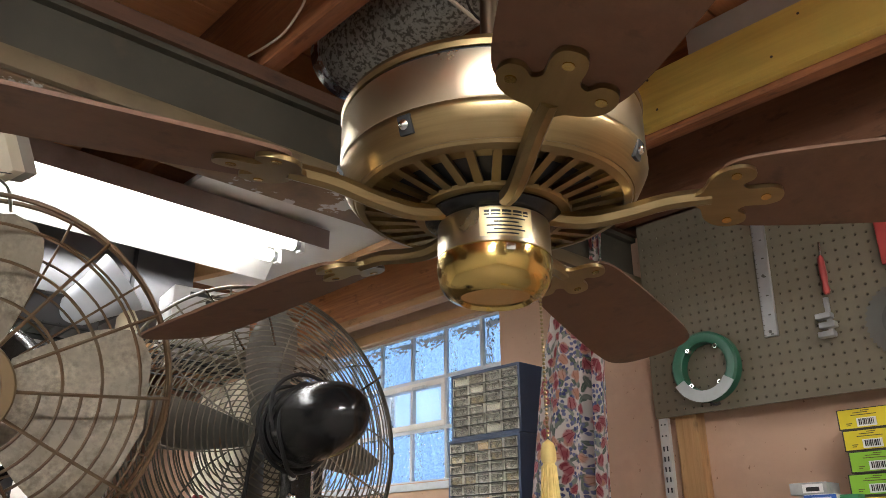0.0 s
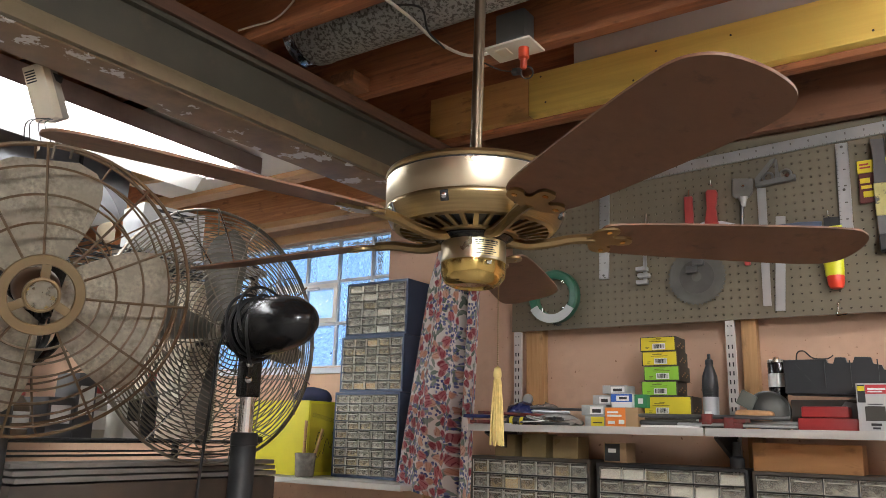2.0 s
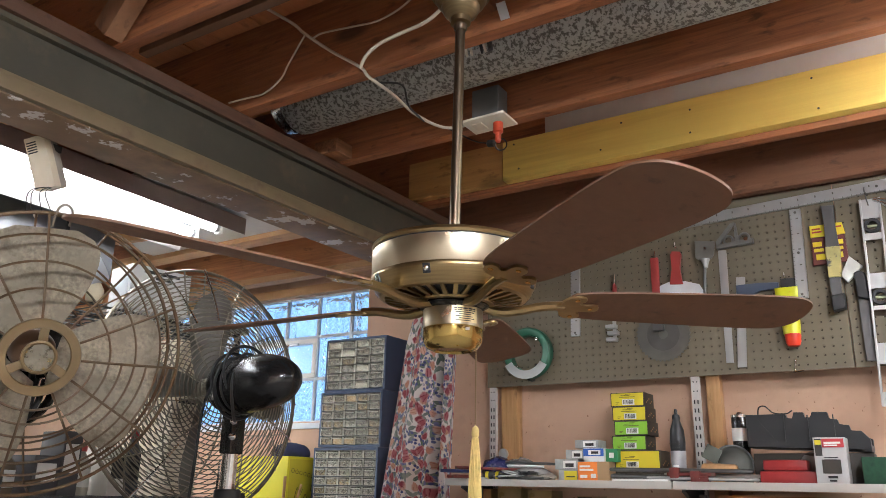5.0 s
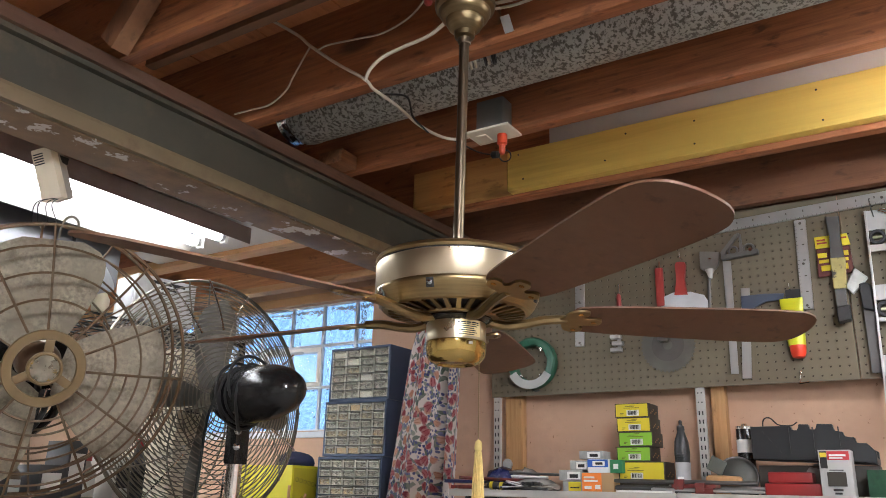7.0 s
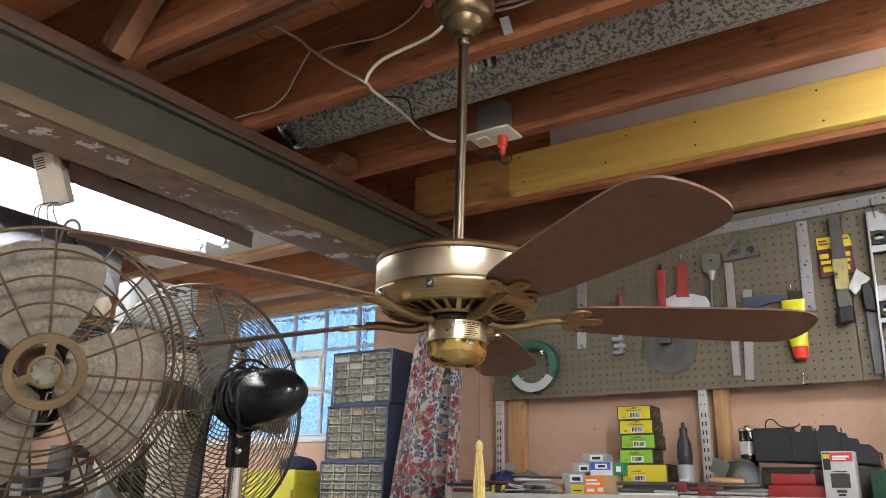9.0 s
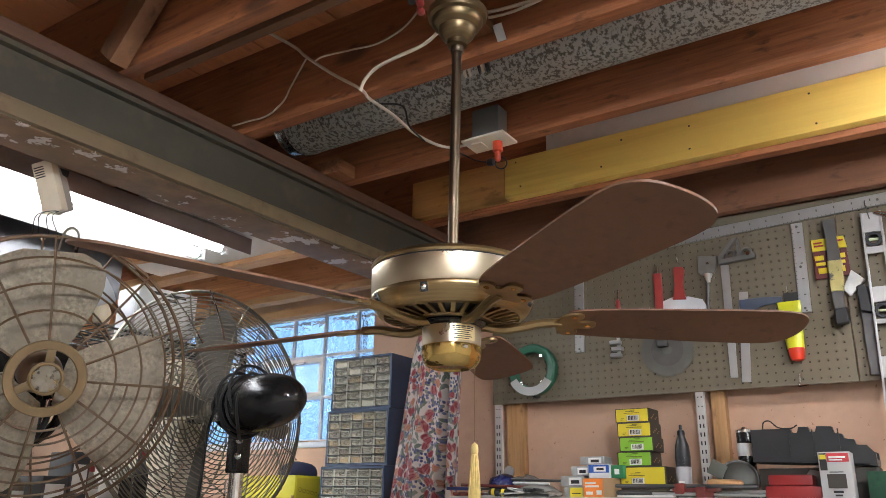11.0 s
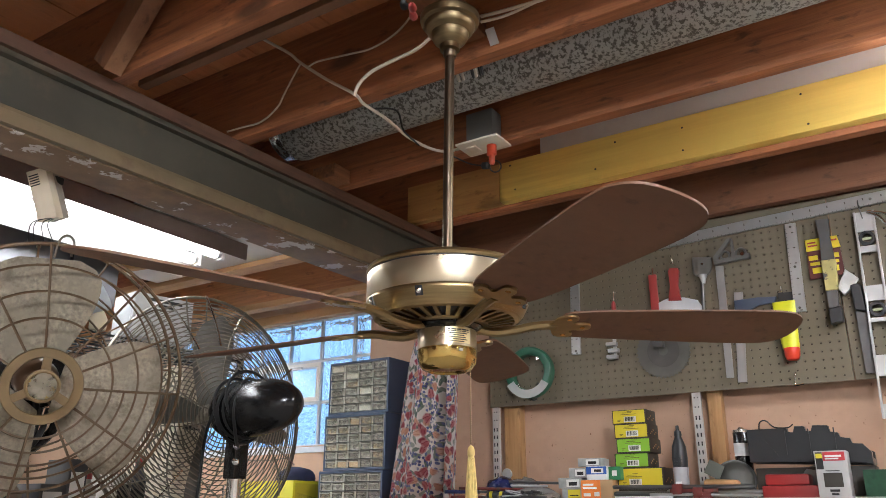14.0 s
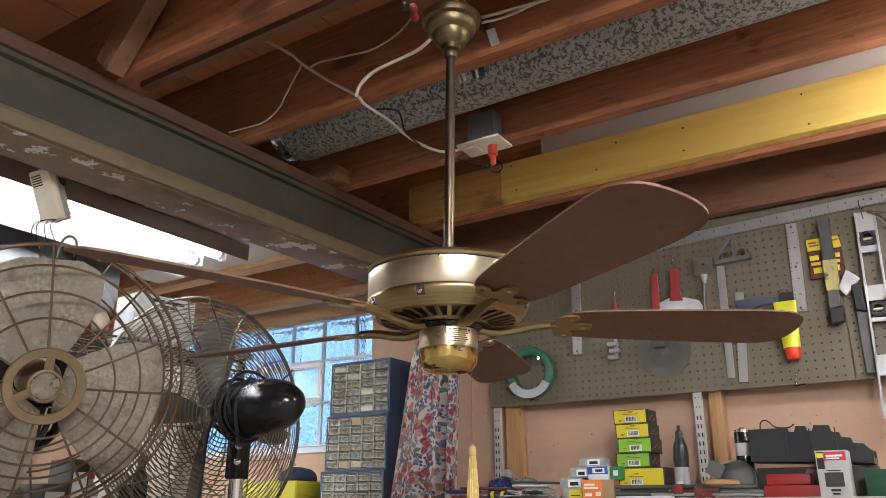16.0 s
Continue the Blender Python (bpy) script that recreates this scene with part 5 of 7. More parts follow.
carton("sandpaper_box", 1.745, 1.83, 0.633, 0.738, 1.336, 1.394, TANCARD, "orange and brown hardware box on the shelf", "box", [(0.0, 0.62, 0.02, 0.98, ORANGE), (0.06, 0.40, 0.70, 0.80, PAPER), (0.06, 0.50, 0.52, 0.62, PAPER), (0.08, 0.30, 0.14, 0.30, PAPER), (0.42, 0.58, 0.14, 0.36, PAPER)])
carton("blue_white_box", 1.75, 1.82, 0.652, 0.720, 1.394, 1.436, plain("white_card", (0.78, 0.79, 0.80), 0.5, spread=0.05), "small white and blue hardware box", "box", [(0.0, 1.0, 0.40, 0.97, plain("blue_print", (0.03, 0.12, 0.50), 0.5)), (0.25, 0.85, 0.48, 0.85, PAPER), (0.40, 0.75, 0.58, 0.76, INK)])
carton("green_box", 1.765, 1.83, 0.612, 0.651, 1.394, 1.434, plain("green_card", (0.03, 0.22, 0.09), 0.5, spread=0.1), "small dark green hardware box", "box", [(0.3, 0.7, 0.3, 0.7, PAPER)])
CLEARBOX = plain("milky_plastic", (0.38, 0.39, 0.38), 0.3, spread=0.3, scale=40)
for (y0, y1, z0, z1, patch) in ((0.745, 0.812, 1.336, 1.369, YELLOW), (0.742, 0.824, 1.370, 1.402, PAPER), (0.722, 0.785, 1.403, 1.432, PAPER), (0.672, 0.752, 1.437, 1.462, PAPER)):
    carton("plastic_box", 1.76, 1.83, y0, y1, z0, z1, CLEARBOX, "clear plastic parts box with a label", "plastic box", [(0.35, 0.9, 0.12, 0.85, patch), (0.45, 0.8, 0.25, 0.6, INK)] if patch is PAPER else [(0.3, 0.95, 0.05, 0.9, patch), (0.4, 0.85, 0.3, 0.4, INK)], "parts boxes")
rt = thing("rotary_tool", (1.80, 0.430, SHELFZ), "grey rotary tool standing upright on the shelf", "rotary tool")
RT = Matrix.Translation((1.80, 0.430, SHELFZ))
DARKGREY = plain("dark_grey_plastic", (0.019, 0.021, 0.024), 0.4, spread=0.15)
part("grip", lathe(bmesh.new(), [(0.022, 0.092), (0.0235, 0.12), (0.021, 0.155), (0.014, 0.175), (0.0105, 0.185), (0.012, 0.190), (0.011, 0.200), (0.006, 0.204)], RT, 24), DARKGREY, rt)
part("body", lathe(bmesh.new(), [(0.018, 0.001), (0.020, 0.003), (0.022, 0.05), (0.0235, 0.092)], RT, 24), plain("silver_plastic", (0.45, 0.46, 0.48), 0.35, spread=0.12), rt, "silver lower body")
part("chuck", lathe(bmesh.new(), [(0.005, 0.203), (0.005, 0.217), (0.003, 0.219)], RT, 12), BLACKPLASTIC, rt)
for k in range(4):
    part("vent", boxed(1.775, 1.7785, 0.418, 0.442, 1.452 - k * 0.008, 1.455 - k * 0.008), BLACKPLASTIC, rt)
part("print_patch", boxed(1.7765, 1.780, 0.424, 0.442, 1.345, 1.385), PAPER, rt)

# mitre box, tins and cases
mb = thing("mitre_box", (1.83, 0.08, 1.44), "dark grey plastic mitre box with stepped top", "mitre box")
prof = [(0.222, 1.436), (-0.068, 1.430), (-0.098, 1.420), (-0.098, 1.455), (-0.078, 1.478), (-0.052, 1.478), (-0.050, 1.494), (-0.024, 1.496), (-0.022, 1.510), (0.000, 1.512), (0.002, 1.531), (0.042, 1.533), (0.046, 1.516), (0.062, 1.516), (0.064, 1.532), (0.090, 1.533), (0.094, 1.514), (0.110, 1.516), (0.112, 1.529), (0.222, 1.529)]
slab("side", prof, 1.79, 1.815, DARKGREY, mb, "", "", 0.0015)
slab("far_side", [(0.222, 1.436), (-0.098, 1.424), (-0.098, 1.46), (-0.03, 1.49), (0.222, 1.505)], 1.88, 1.90, DARKGREY, mb, "", "", 0.0015)
slab("bed", [(0.222, 1.436), (-0.098, 1.422), (-0.098, 1.440), (0.222, 1.452)], 1.8155, 1.8795, DARKGREY, mb)
for y in (0.118, 0.054, -0.012):
    part("saw_slot", boxed(1.786, 1.7915, y - 0.0015, y + 0.0015, 1.452, 1.524), BLACKPLASTIC, mb)
m, n = frame_to((1.7895, 0.190, 1.515), (1.7895, 0.140, 1.450))
part("saw_slot", boxed(-0.001, 0.001, -0.001, 0.001, 0, n, m=m), BLACKPLASTIC, mb)
part("wire_lead", wire(bmesh.new(), smoothed([(1.83, 0.195, 1.525), (1.83, 0.190, 1.552), (1.83, 0.172, 1.556), (1.83, 0.15, 1.536), (1.83, 0.115, 1.533), (1.83, 0.098, 1.542)], 5), 0.002, 5), RUBBER, mb)
shoe = thing("tin_box", (1.86, 0.07, SHELFZ), "dark wooden block supporting the mitre box", "block")
part("body", boxed(1.82, 1.90, -0.10, 0.215, SHELFZ, 1.420, bevel=0.003), DARKCARD, shoe)
bat = thing("motor_capacitor", (1.815, 0.245, 1.44), "black cylinder with a white label and metal top", "capacitor")
part("can", lathe(bmesh.new(), [(0.024, 1.336), (0.025, 1.338), (0.025, 1.530), (0.024, 1.532)], Matrix.Translation((1.862, 0.254, 0)), 28), BLACK, bat)
part("lid", lathe(bmesh.new(), [(0.0255, 1.528), (0.0255, 1.536), (0.010, 1.538), (0.008, 1.544), (0, 1.545)], Matrix.Translation((1.862, 0.254, 0)), 28), CHROME, bat)
part("label", lathe(bmesh.new(), [(0.0254, 1.458), (0.0254, 1.496)], Matrix.Translation((1.862, 0.254, 0)), 28, False), PAPER, bat)
rc = thing("tool_case", (1.79, 0.11, SHELFZ), "red plastic tool case lying on the shelf", "tool case")
REDCASE = plain("dull_red_plastic", (0.28, 0.020, 0.020), 0.4, spread=0.12)
part("base", boxed(1.725, 1.80, 0.038, 0.184, SHELFZ + 0.001, SHELFZ + 0.033, bevel=0.004), REDCASE, rc)
part("lid", boxed(1.735, 1.80, 0.060, 0.176, SHELFZ + 0.034, SHELFZ + 0.064, bevel=0.006), REDCASE, rc)
wb = carton("grinding_wheel_box", 1.705, 1.775, -0.043, 0.036, SHELFZ, 1.456, plain("grey_white_card", (0.46, 0.46, 0.46), 0.5, spread=0.06), "white product box with red and black print", "box", [(0.27, 0.95, 0.78, 0.97, plain("red_print", (0.55, 0.04, 0.05), 0.5)), (0.04, 0.26, 0.60, 0.97, INK), (0.05, 0.25, 0.84, 0.94, YELLOW), (0.22, 0.80, 0.22, 0.52, DARKCARD), (0.36, 0.66, 0.12, 0.17, INK), (0.40, 0.62, 0.05, 0.09, INK), (0.34, 0.85, 0.86, 0.90, PAPER), (0.34, 0.75, 0.81, 0.84, PAPER)])
for k in range(4):
    part("print_bar", boxed(1.7035, 1.7045, -0.022 + 0.004 * k, 0.012, 1.402 - 0.006 * k, 1.4045 - 0.006 * k), INK, wb)
disc = thing("grinding_disc", (1.81, 0.03, 1.38), "grey abrasive disc leaning behind the boxes", "disc")
part("disc_body", lathe(bmesh.new(), [(0.008, 0), (0.045, 0), (0.045, 0.004), (0.008, 0.004)], axis_frame((1.815, 0.045, 1.383), (1.2, 0.0, 1.6)), 36), plain("abrasive_grey", (0.26, 0.25, 0.24), 0.85, spread=0.2, scale=90), disc)
gb = carton("green_sponge", 1.72, 1.80, -0.16, -0.075, SHELFZ, 1.405, plain("green_scourer", (0.015, 0.06, 0.032), 0.9, spread=0.35, scale=80), "dark green scouring block on the shelf", "sponge")
an = thing("angle_grinder_guard", (1.80, 0.275, SHELFZ), "round grey metal grinder guard with a handle", "grinder")
part("guard_dome", lathe(bmesh.new(), [(0.0, 0.014), (0.018, 0.014), (0.042, 0.010), (0.052, 0.0), (0.054, -0.016)], axis_frame((1.80, 0.268, 1.393), (1.1, 0.02, 1.62)), 36, False), plain("grey_dusty_metal", (0.075, 0.078, 0.070), 0.5, metal=0.4, spread=0.3), an)
part("guard_rim", hoop(bmesh.new(), axis_frame((1.80, 0.268, 1.393), (1.1, 0.02, 1.62)), 0.055, -0.012, 0.0045, 36, 6), DARKSTEEL, an)
part("tag", boxed(1.752, 1.758, 0.298, 0.345, 1.395, 1.438, bevel=0.002, m=Matrix.Translation((1.755, 0.32, 1.41)) @ Matrix.Rotation(radians(28), 4, "X") @ Matrix.Translation((-1.755, -0.32, -1.41))), plain("grey_green_tag", (0.12, 0.13, 0.11), 0.4, spread=0.3), an)
for name, lab, y0, y1, zc, x, r, mt in (("wooden_handle", "short wooden tool handle on the shelf", 0.245, 0.345, 1.372, 1.735, 0.0135, STUDWOOD), ("steel_rod", "long dark steel rod on the shelf", 0.20, 0.62, 1.366, 1.715, 0.006, DARKSTEEL), ("steel_rod", "long dark steel rod on the shelf", 0.36, 0.62, 1.346, 1.725, 0.008, DARKSTEEL), ("steel_rod", "thin grey steel rod on the shelf", 0.18, 0.50, 1.343, 1.70, 0.0045, ALU), ("steel_rod", "thin grey steel rod on the shelf", 0.16, 0.46, 1.353, 1.745, 0.005, ALU)):
    ob = thing(name, (x, (y0 + y1) / 2, zc - r), lab, "tool", "rods on the shelf" if name == "steel_rod" else "")
    part("shaft", lathe(bmesh.new(), [(r * 0.7, 0), (r, 0.006), (r * 1.05, (y1 - y0) * 0.5), (r, y1 - y0 - 0.006), (r * 0.7, y1 - y0)], frame_to((x, y0, zc), (x, y1, zc + 0.004))[0], 12), mt, ob)
RUSTRED = plain("rusty_red_paint", (0.17, 0.026, 0.022), 0.55, spread=0.4, scale=40, worn=(0.10, 0.06, 0.04), worn_at=(0.5, 0.6), worn_scale=30)
bc = thing("red_bar_clamp", (1.72, 0.38, SHELFZ), "red metal bar clamp lying on the shelf", "clamp")
for y0, z0, z1 in ((0.415, 1.345, 1.376), (0.355, 1.336, 1.366), (0.330, 1.336, 1.352)):
    part("jaw", boxed(1.695, 1.725, y0 - 0.012, y0 + 0.016, z0, z1, bevel=0.003), RUSTRED, bc)
part("bar", boxed(1.702, 1.710, 0.30, 0.44, 1.352, 1.362, bevel=0.001), RUSTRED, bc)
pb = thing("foam_offcut", (1.70, 0.52, SHELFZ), "flat white plastic strip on the shelf", "strip")
part("strip", boxed(1.672, 1.70, 0.43, 0.60, SHELFZ + 0.001, SHELFZ + 0.007, bevel=0.001), PAPER, pb)
# loose tools and bags at the curtain end
bl = thing("blue_bag", (1.79, 1.06, SHELFZ), "glossy dark blue plastic bag of parts", "bag")
bm = bmesh.new()
bmesh.ops.create_icosphere(bm, subdivisions=3, radius=1, matrix=Matrix.Translation((1.79, 1.055, 1.374)) @ Matrix.Diagonal((0.05, 0.052, 0.037, 1)))
random.seed(8)
for v in bm.verts:
    v.co += Vector((1, 1, 1)) * 0.010 * noise.noise(v.co * 38)
part("sack", bm, plain("blue_film", (0.015, 0.022, 0.10), 0.25, spread=0.4, scale=40), bl)
for i, (yc, xc, zc, sy, sz, col_) in enumerate(((0.92, 1.78, 1.356, 0.075, 0.021, (0.34, 0.33, 0.32)), (0.86, 1.74, 1.345, 0.05, 0.010, (0.40, 0.37, 0.32)), (0.98, 1.82, 1.372, 0.06, 0.036, (0.22, 0.21, 0.20)))):
    ob = thing("parts_bag", (xc, yc, SHELFZ), "crumpled cloudy plastic bag on the shelf", "bag", "plastic bags")
    bm = bmesh.new()
    bmesh.ops.create_icosphere(bm, subdivisions=3, radius=1, matrix=Matrix.Translation((xc, yc, zc)) @ Matrix.Diagonal((0.045, sy, sz, 1)))
    for v in bm.verts:
        v.co += Vector((0.6, 1, 0.8)) * (0.012 * noise.noise(v.co * 34 + Vector((i * 7, 0, 0))) + 0.006 * noise.noise(v.co * 90))
        v.co.z = max(v.co.z, SHELFZ + 0.001)
    part("film", bm, plain("cloudy_film", col_, 0.22, spread=0.35, scale=50), ob)
scd = thing("screwdriver", (1.70, 1.03, SHELFZ), "black and yellow screwdriver lying on the shelf", "screwdriver")
m, n = frame_to((1.70, 1.06, 1.350), (1.72, 0.92, 1.347))
part("handle", lathe(bmesh.new(), [(0.006, 0), (0.0125, 0.006), (0.0125, 0.03), (0.010, 0.045), (0.0120, 0.06), (0.006, 0.075)], m, 14), BLACKPLASTIC, scd)
for z0 in (0.012, 0.047):
    part("grip_band", lathe(bmesh.new(), [(0.0129, z0), (0.0132, z0 + 0.004), (0.0129, z0 + 0.011)], m, 14), YELLOW, scd)
part("shaft", lathe(bmesh.new(), [(0.0035, 0.07), (0.003, n)], m, 8), CHROME, scd)
wr = thing("wrench", (1.69, 1.10, SHELFZ), "grey steel wrench lying on the shelf", "wrench")
part("shank", boxed(1.683, 1.695, 1.04, 1.16, SHELFZ + 0.001, SHELFZ + 0.006, bevel=0.001), ALU, wr)
part("jaw", lathe(bmesh.new(), [(0.008, SHELFZ + 0.001), (0.014, SHELFZ + 0.001), (0.014, SHELFZ + 0.008), (0.008, SHELFZ + 0.008), (0.008, SHELFZ + 0.001)], Matrix.Translation((1.689, 1.165, 0)), 16, False), ALU, wr)
def pliers(x, y, z, turn, grip, label):
    ob = thing("pliers", (x, y, z), label, "pliers", "loose pliers")
    pm = Matrix.Translation((x, y, z + 0.007)) @ Matrix.Rotation(radians(turn), 4, "Z")
    for s_ in (-1, 1):
        part("handle", wire(bmesh.new(), smoothed([pm @ Vector(p) for p in ((0.0, 0.0, 0), (0.012 * s_, 0.03, 0), (0.022 * s_, 0.07, 0), (0.016 * s_, 0.12, 0))], 4), 0.0058, 7), grip, ob)
        part("jaw", prism(bmesh.new(), [(0.001 * s_, 0.012), (0.014 * s_, 0.004), (0.010 * s_, -0.030), (0.003 * s_, -0.048), (0.001 * s_, -0.048)], -0.004, 0.004, pm), DARKSTEEL, ob)
    part("pivot", lathe(bmesh.new(), [(0.006, 0.004), (0.006, 0.007), (0, 0.008)], pm, 12), ALU, ob)


pliers(1.715, 1.085, SHELFZ + 0.001, 70, RUSTRED, "rusty pliers with worn red grips")
pliers(1.73, 0.885, SHELFZ + 0.014, 100, BLACKPLASTIC, "dark steel pliers with black grips")
pliers(1.755, 1.12, SHELFZ + 0.020, 40, plain("dark_blue_grip", (0.02, 0.03, 0.12), 0.45), "steel pliers with dark blue grips")
for i, (xa, ya, xb, yb_, zc, r, mt) in enumerate(((1.69, 0.835, 1.70, 1.02, 1.340, 0.005, DARKSTEEL), (1.75, 0.86, 1.80, 1.10, 1.378, 0.004, ALU), (1.77, 0.95, 1.70, 1.17, 1.368, 0.005, RUSTRED), (1.80, 0.84, 1.78, 1.02, 1.388, 0.0045, DARKSTEEL))):
    ob = thing("loose_rod", (xa, ya, zc - r), "thin worn metal rod lying among loose tools", "rod", "loose rods")
    part("shaft", rod(bmesh.new(), (xa, ya, zc), (xb, yb_, zc + 0.006), r, 8), mt, ob)
ccl = thing("cord_coil", (1.72, 0.95, SHELFZ), "small coil of grey wire on the shelf", "wire coil")
for k in range(4):
    part("loop", hoop(bmesh.new(), Matrix.Translation((1.70 + 0.003 * k, 0.965 - 0.004 * k, 1.341 + 0.005 * k)) @ Matrix.Rotation(radians(8 * k - 10), 4, "X"), 0.034 + 0.002 * (k % 2), 0, 0.0026, 28, 5), ALU if k % 2 else RUBBER, ccl)
cst = thing("caster_wheel", (1.85, 1.06, 1.41), "small dull metal caster on the shelf", "caster")
part("wheel", lathe(bmesh.new(), [(0.006, -0.006), (0.017, -0.006), (0.019, 0), (0.017, 0.006), (0.006, 0.006)], axis_frame((1.85, 1.062, 1.424), (1.2, 1.0, 1.424)), 24), ALU, cst)
part("post", boxed(1.84, 1.86, 1.05, 1.075, SHELFZ, 1.412, bevel=0.003), DARKSTEEL, cst)


# ---- drawer cabinets ----
DRAWER, _nt, _b = nodes_of("cloudy_drawer_plastic")
_b.inputs["Base Color"].default_value = (0.80, 0.77, 0.68, 1)
_b.inputs["Roughness"].default_value = 0.08
_b.inputs["Transmission Weight"].default_value = 0.90
_b.inputs["IOR"].default_value = 1.3
RIM, _nt, _b = nodes_of("cloudy_drawer_rim")
_b.inputs["Base Color"].default_value = (0.80, 0.77, 0.68, 1)
_b.inputs["Roughness"].default_value = 0.12
_b.inputs["Transmission Weight"].default_value = 0.35
FILL = plain("drawer_contents", (0.20, 0.175, 0.14), 0.7, spread=0.6, scale=45)


def drawer_cabinet(x0, x1, y0, y1, z0, z1, cols_n, rows_n, mat, label, seed, fills):
    ob = thing("drawer_cabinet", ((x0 + x1) / 2, (y0 + y1) / 2, z0), label, "drawer cabinet", "drawer cabinets")
    t = 0.009
    bm = bmesh.new()
    box(bm, x0, x1, y0, y0 + t, z0, z1, bevel=0.0015)
    box(bm, x0, x1, y1 - t, y1, z0, z1, bevel=0.0015)
    box(bm, x0, x1, y0 + t, y1 - t, z0, z0 + t)
    box(bm, x0, x1, y0 + t, y1 - t, z1 - t, z1)
    box(bm, x1 - 0.006, x1 - 0.001, y0 + t, y1 - t, z0 + t, z1 - t)
    part("case", bm, mat, ob, smooth=False)
    rng = random.Random(seed)
    dw, dh = (y1 - y0 - 2 * t) / cols_n, (z1 - z0 - 2 * t) / rows_n
    for i in range(1, cols_n):
        part("partition", boxed(x0 + 0.006, x1 - 0.01, y0 + t + i * dw - 0.0008, y0 + t + i * dw + 0.0008, z0 + t, z1 - t), BLACKPLASTIC, ob, smooth=False)
    for k in range(1, rows_n):
        part("partition", boxed(x0 + 0.0065, x1 - 0.0105, y0 + t, y1 - t, z0 + t + k * dh - 0.0008, z0 + t + k * dh + 0.0008), BLACKPLASTIC, ob, smooth=False)
    face = bpy.data.meshes.new("drawer")
    bm = bmesh.new()
    g = 0.0024
    box(bm, -0.006, 0.0, -dw / 2 + g, dw / 2 - g, -dh / 2 + g, dh / 2 - g)
    front = min(bm.faces, key=lambda f: f.calc_center_median().x)
    rear = max(bm.faces, key=lambda f: f.calc_center_median().x)
    for f in bm.faces:
        f.material_index = 1
    bmesh.ops.inset_region(bm, faces=[front], thickness=0.0020, depth=-0.003)
    front.material_index = rear.material_index = 0
    bm.to_mesh(face)
    bm.free()
    face.materials.append(DRAWER)
    face.materials.append(RIM)
    pull = bpy.data.meshes.new("pull")
    bm = bmesh.new()
    box(bm, -0.010, -0.0028, -dw * 0.33, dw * 0.33, dh * 0.20, dh * 0.27)
    bm.to_mesh(pull)
    bm.free()
    pull.materials.append(RIM)
    inner = bpy.data.meshes.new("contents")
    bm = bmesh.new()
    box(bm, 0.003, 0.05, -dw / 2 + 0.004, dw / 2 - 0.004, -dh / 2 + 0.003, dh * 0.26)
    bm.to_mesh(inner)
    bm.free()
    for i in range(cols_n):
        for k in range(rows_n):
            c = Vector((x0 + 0.004 + rng.uniform(-0.0012, 0.0012), y0 + t + (i + 0.5) * dw, z0 + t + (k + 0.5) * dh)) - origin_of(ob)
            d_ob = new("drawer", face)
            d_ob.parent, d_ob.location, d_ob.visible_shadow = ob, c, False
            grip_ob = new("pull", pull)
            grip_ob.parent = d_ob
            f = new("contents", inner.copy())
            f.parent = d_ob
            f.data.materials.append(rng.choice(fills))
    return ob


def loose_parts(name, color, light):
    """Small hardware heaped behind clear plastic."""
    m, nt, b = nodes_of(name)
    tc = nt.nodes.new("ShaderNodeTexCoord")
    v = nt.nodes.new("ShaderNodeTexVoronoi")
    v.inputs["Scale"].default_value = 85
    nt.links.new(tc.outputs["Object"], v.inputs["Vector"])
    oi = nt.nodes.new("ShaderNodeObjectInfo")
    col = mixed(nt, ramp(nt, v.outputs["Color"], 0.25, 0.8), tuple(c * 0.16 for c in color), tuple(c * 0.80 for c in light))
    col = mixed(nt, ramp(nt, oi.outputs["Random"], 0.2, 1.6), col, tuple(c * 0.5 for c in color))
    nt.links.new(col, b.inputs["Base Color"])
    b.inputs["Roughness"].default_value = 0.5
    b.inputs["Metallic"].default_value = 0.2
    return m


FILLS = [loose_parts("fill_%s" % n, c, l) for n, c, l in (("steel", (0.45, 0.44, 0.42), (0.80, 0.79, 0.76)), ("dark", (0.16, 0.15, 0.135), (0.42, 0.40, 0.36)), ("brass", (0.46, 0.34, 0.18), (0.74, 0.58, 0.32)), ("grey", (0.34, 0.32, 0.29), (0.60, 0.58, 0.52)), ("grey_b", (0.26, 0.25, 0.23), (0.68, 0.65, 0.60)))]
LABELLED = plain("fill_label", (0.72, 0.70, 0.66), 0.5, spread=0.06)
WARM = FILLS + [loose_parts("fill_tan", (0.40, 0.27, 0.12), (0.62, 0.47, 0.25)), plain("fill_card", (0.62, 0.44, 0.24), 0.6, spread=0.2, scale=60)]
BLUE = plain("slate_blue_plastic", (0.040, 0.066, 0.125), 0.45, spread=0.1)
drawer_cabinet(1.820, 1.975, 1.573, 1.882, 1.672, 1.889, 4, 6, BLUE, "slate blue small-parts cabinet with clear drawers", 3, FILLS + [LABELLED])
drawer_cabinet(1.812, 1.975, 1.576, 1.890, 1.452, 1.670, 5, 6, BLUE, "slate blue small-parts cabinet with yellowish drawers", 5, WARM)
drawer_cabinet(1.806, 1.975, 1.582, 1.905, 1.128, 1.450, 5, 9, BLUE, "slate blue small-parts cabinet at the bottom of a stack", 7, FILLS)
GREYPL = plain("grey_brown_plastic", (0.060, 0.052, 0.042), 0.5, spread=0.2)
drawer_cabinet(1.790, 1.95, 0.812, 1.252, 0.93, 1.232, 7, 6, GREYPL, "dark small-parts cabinet with amber drawers under the shelf", 11, WARM)
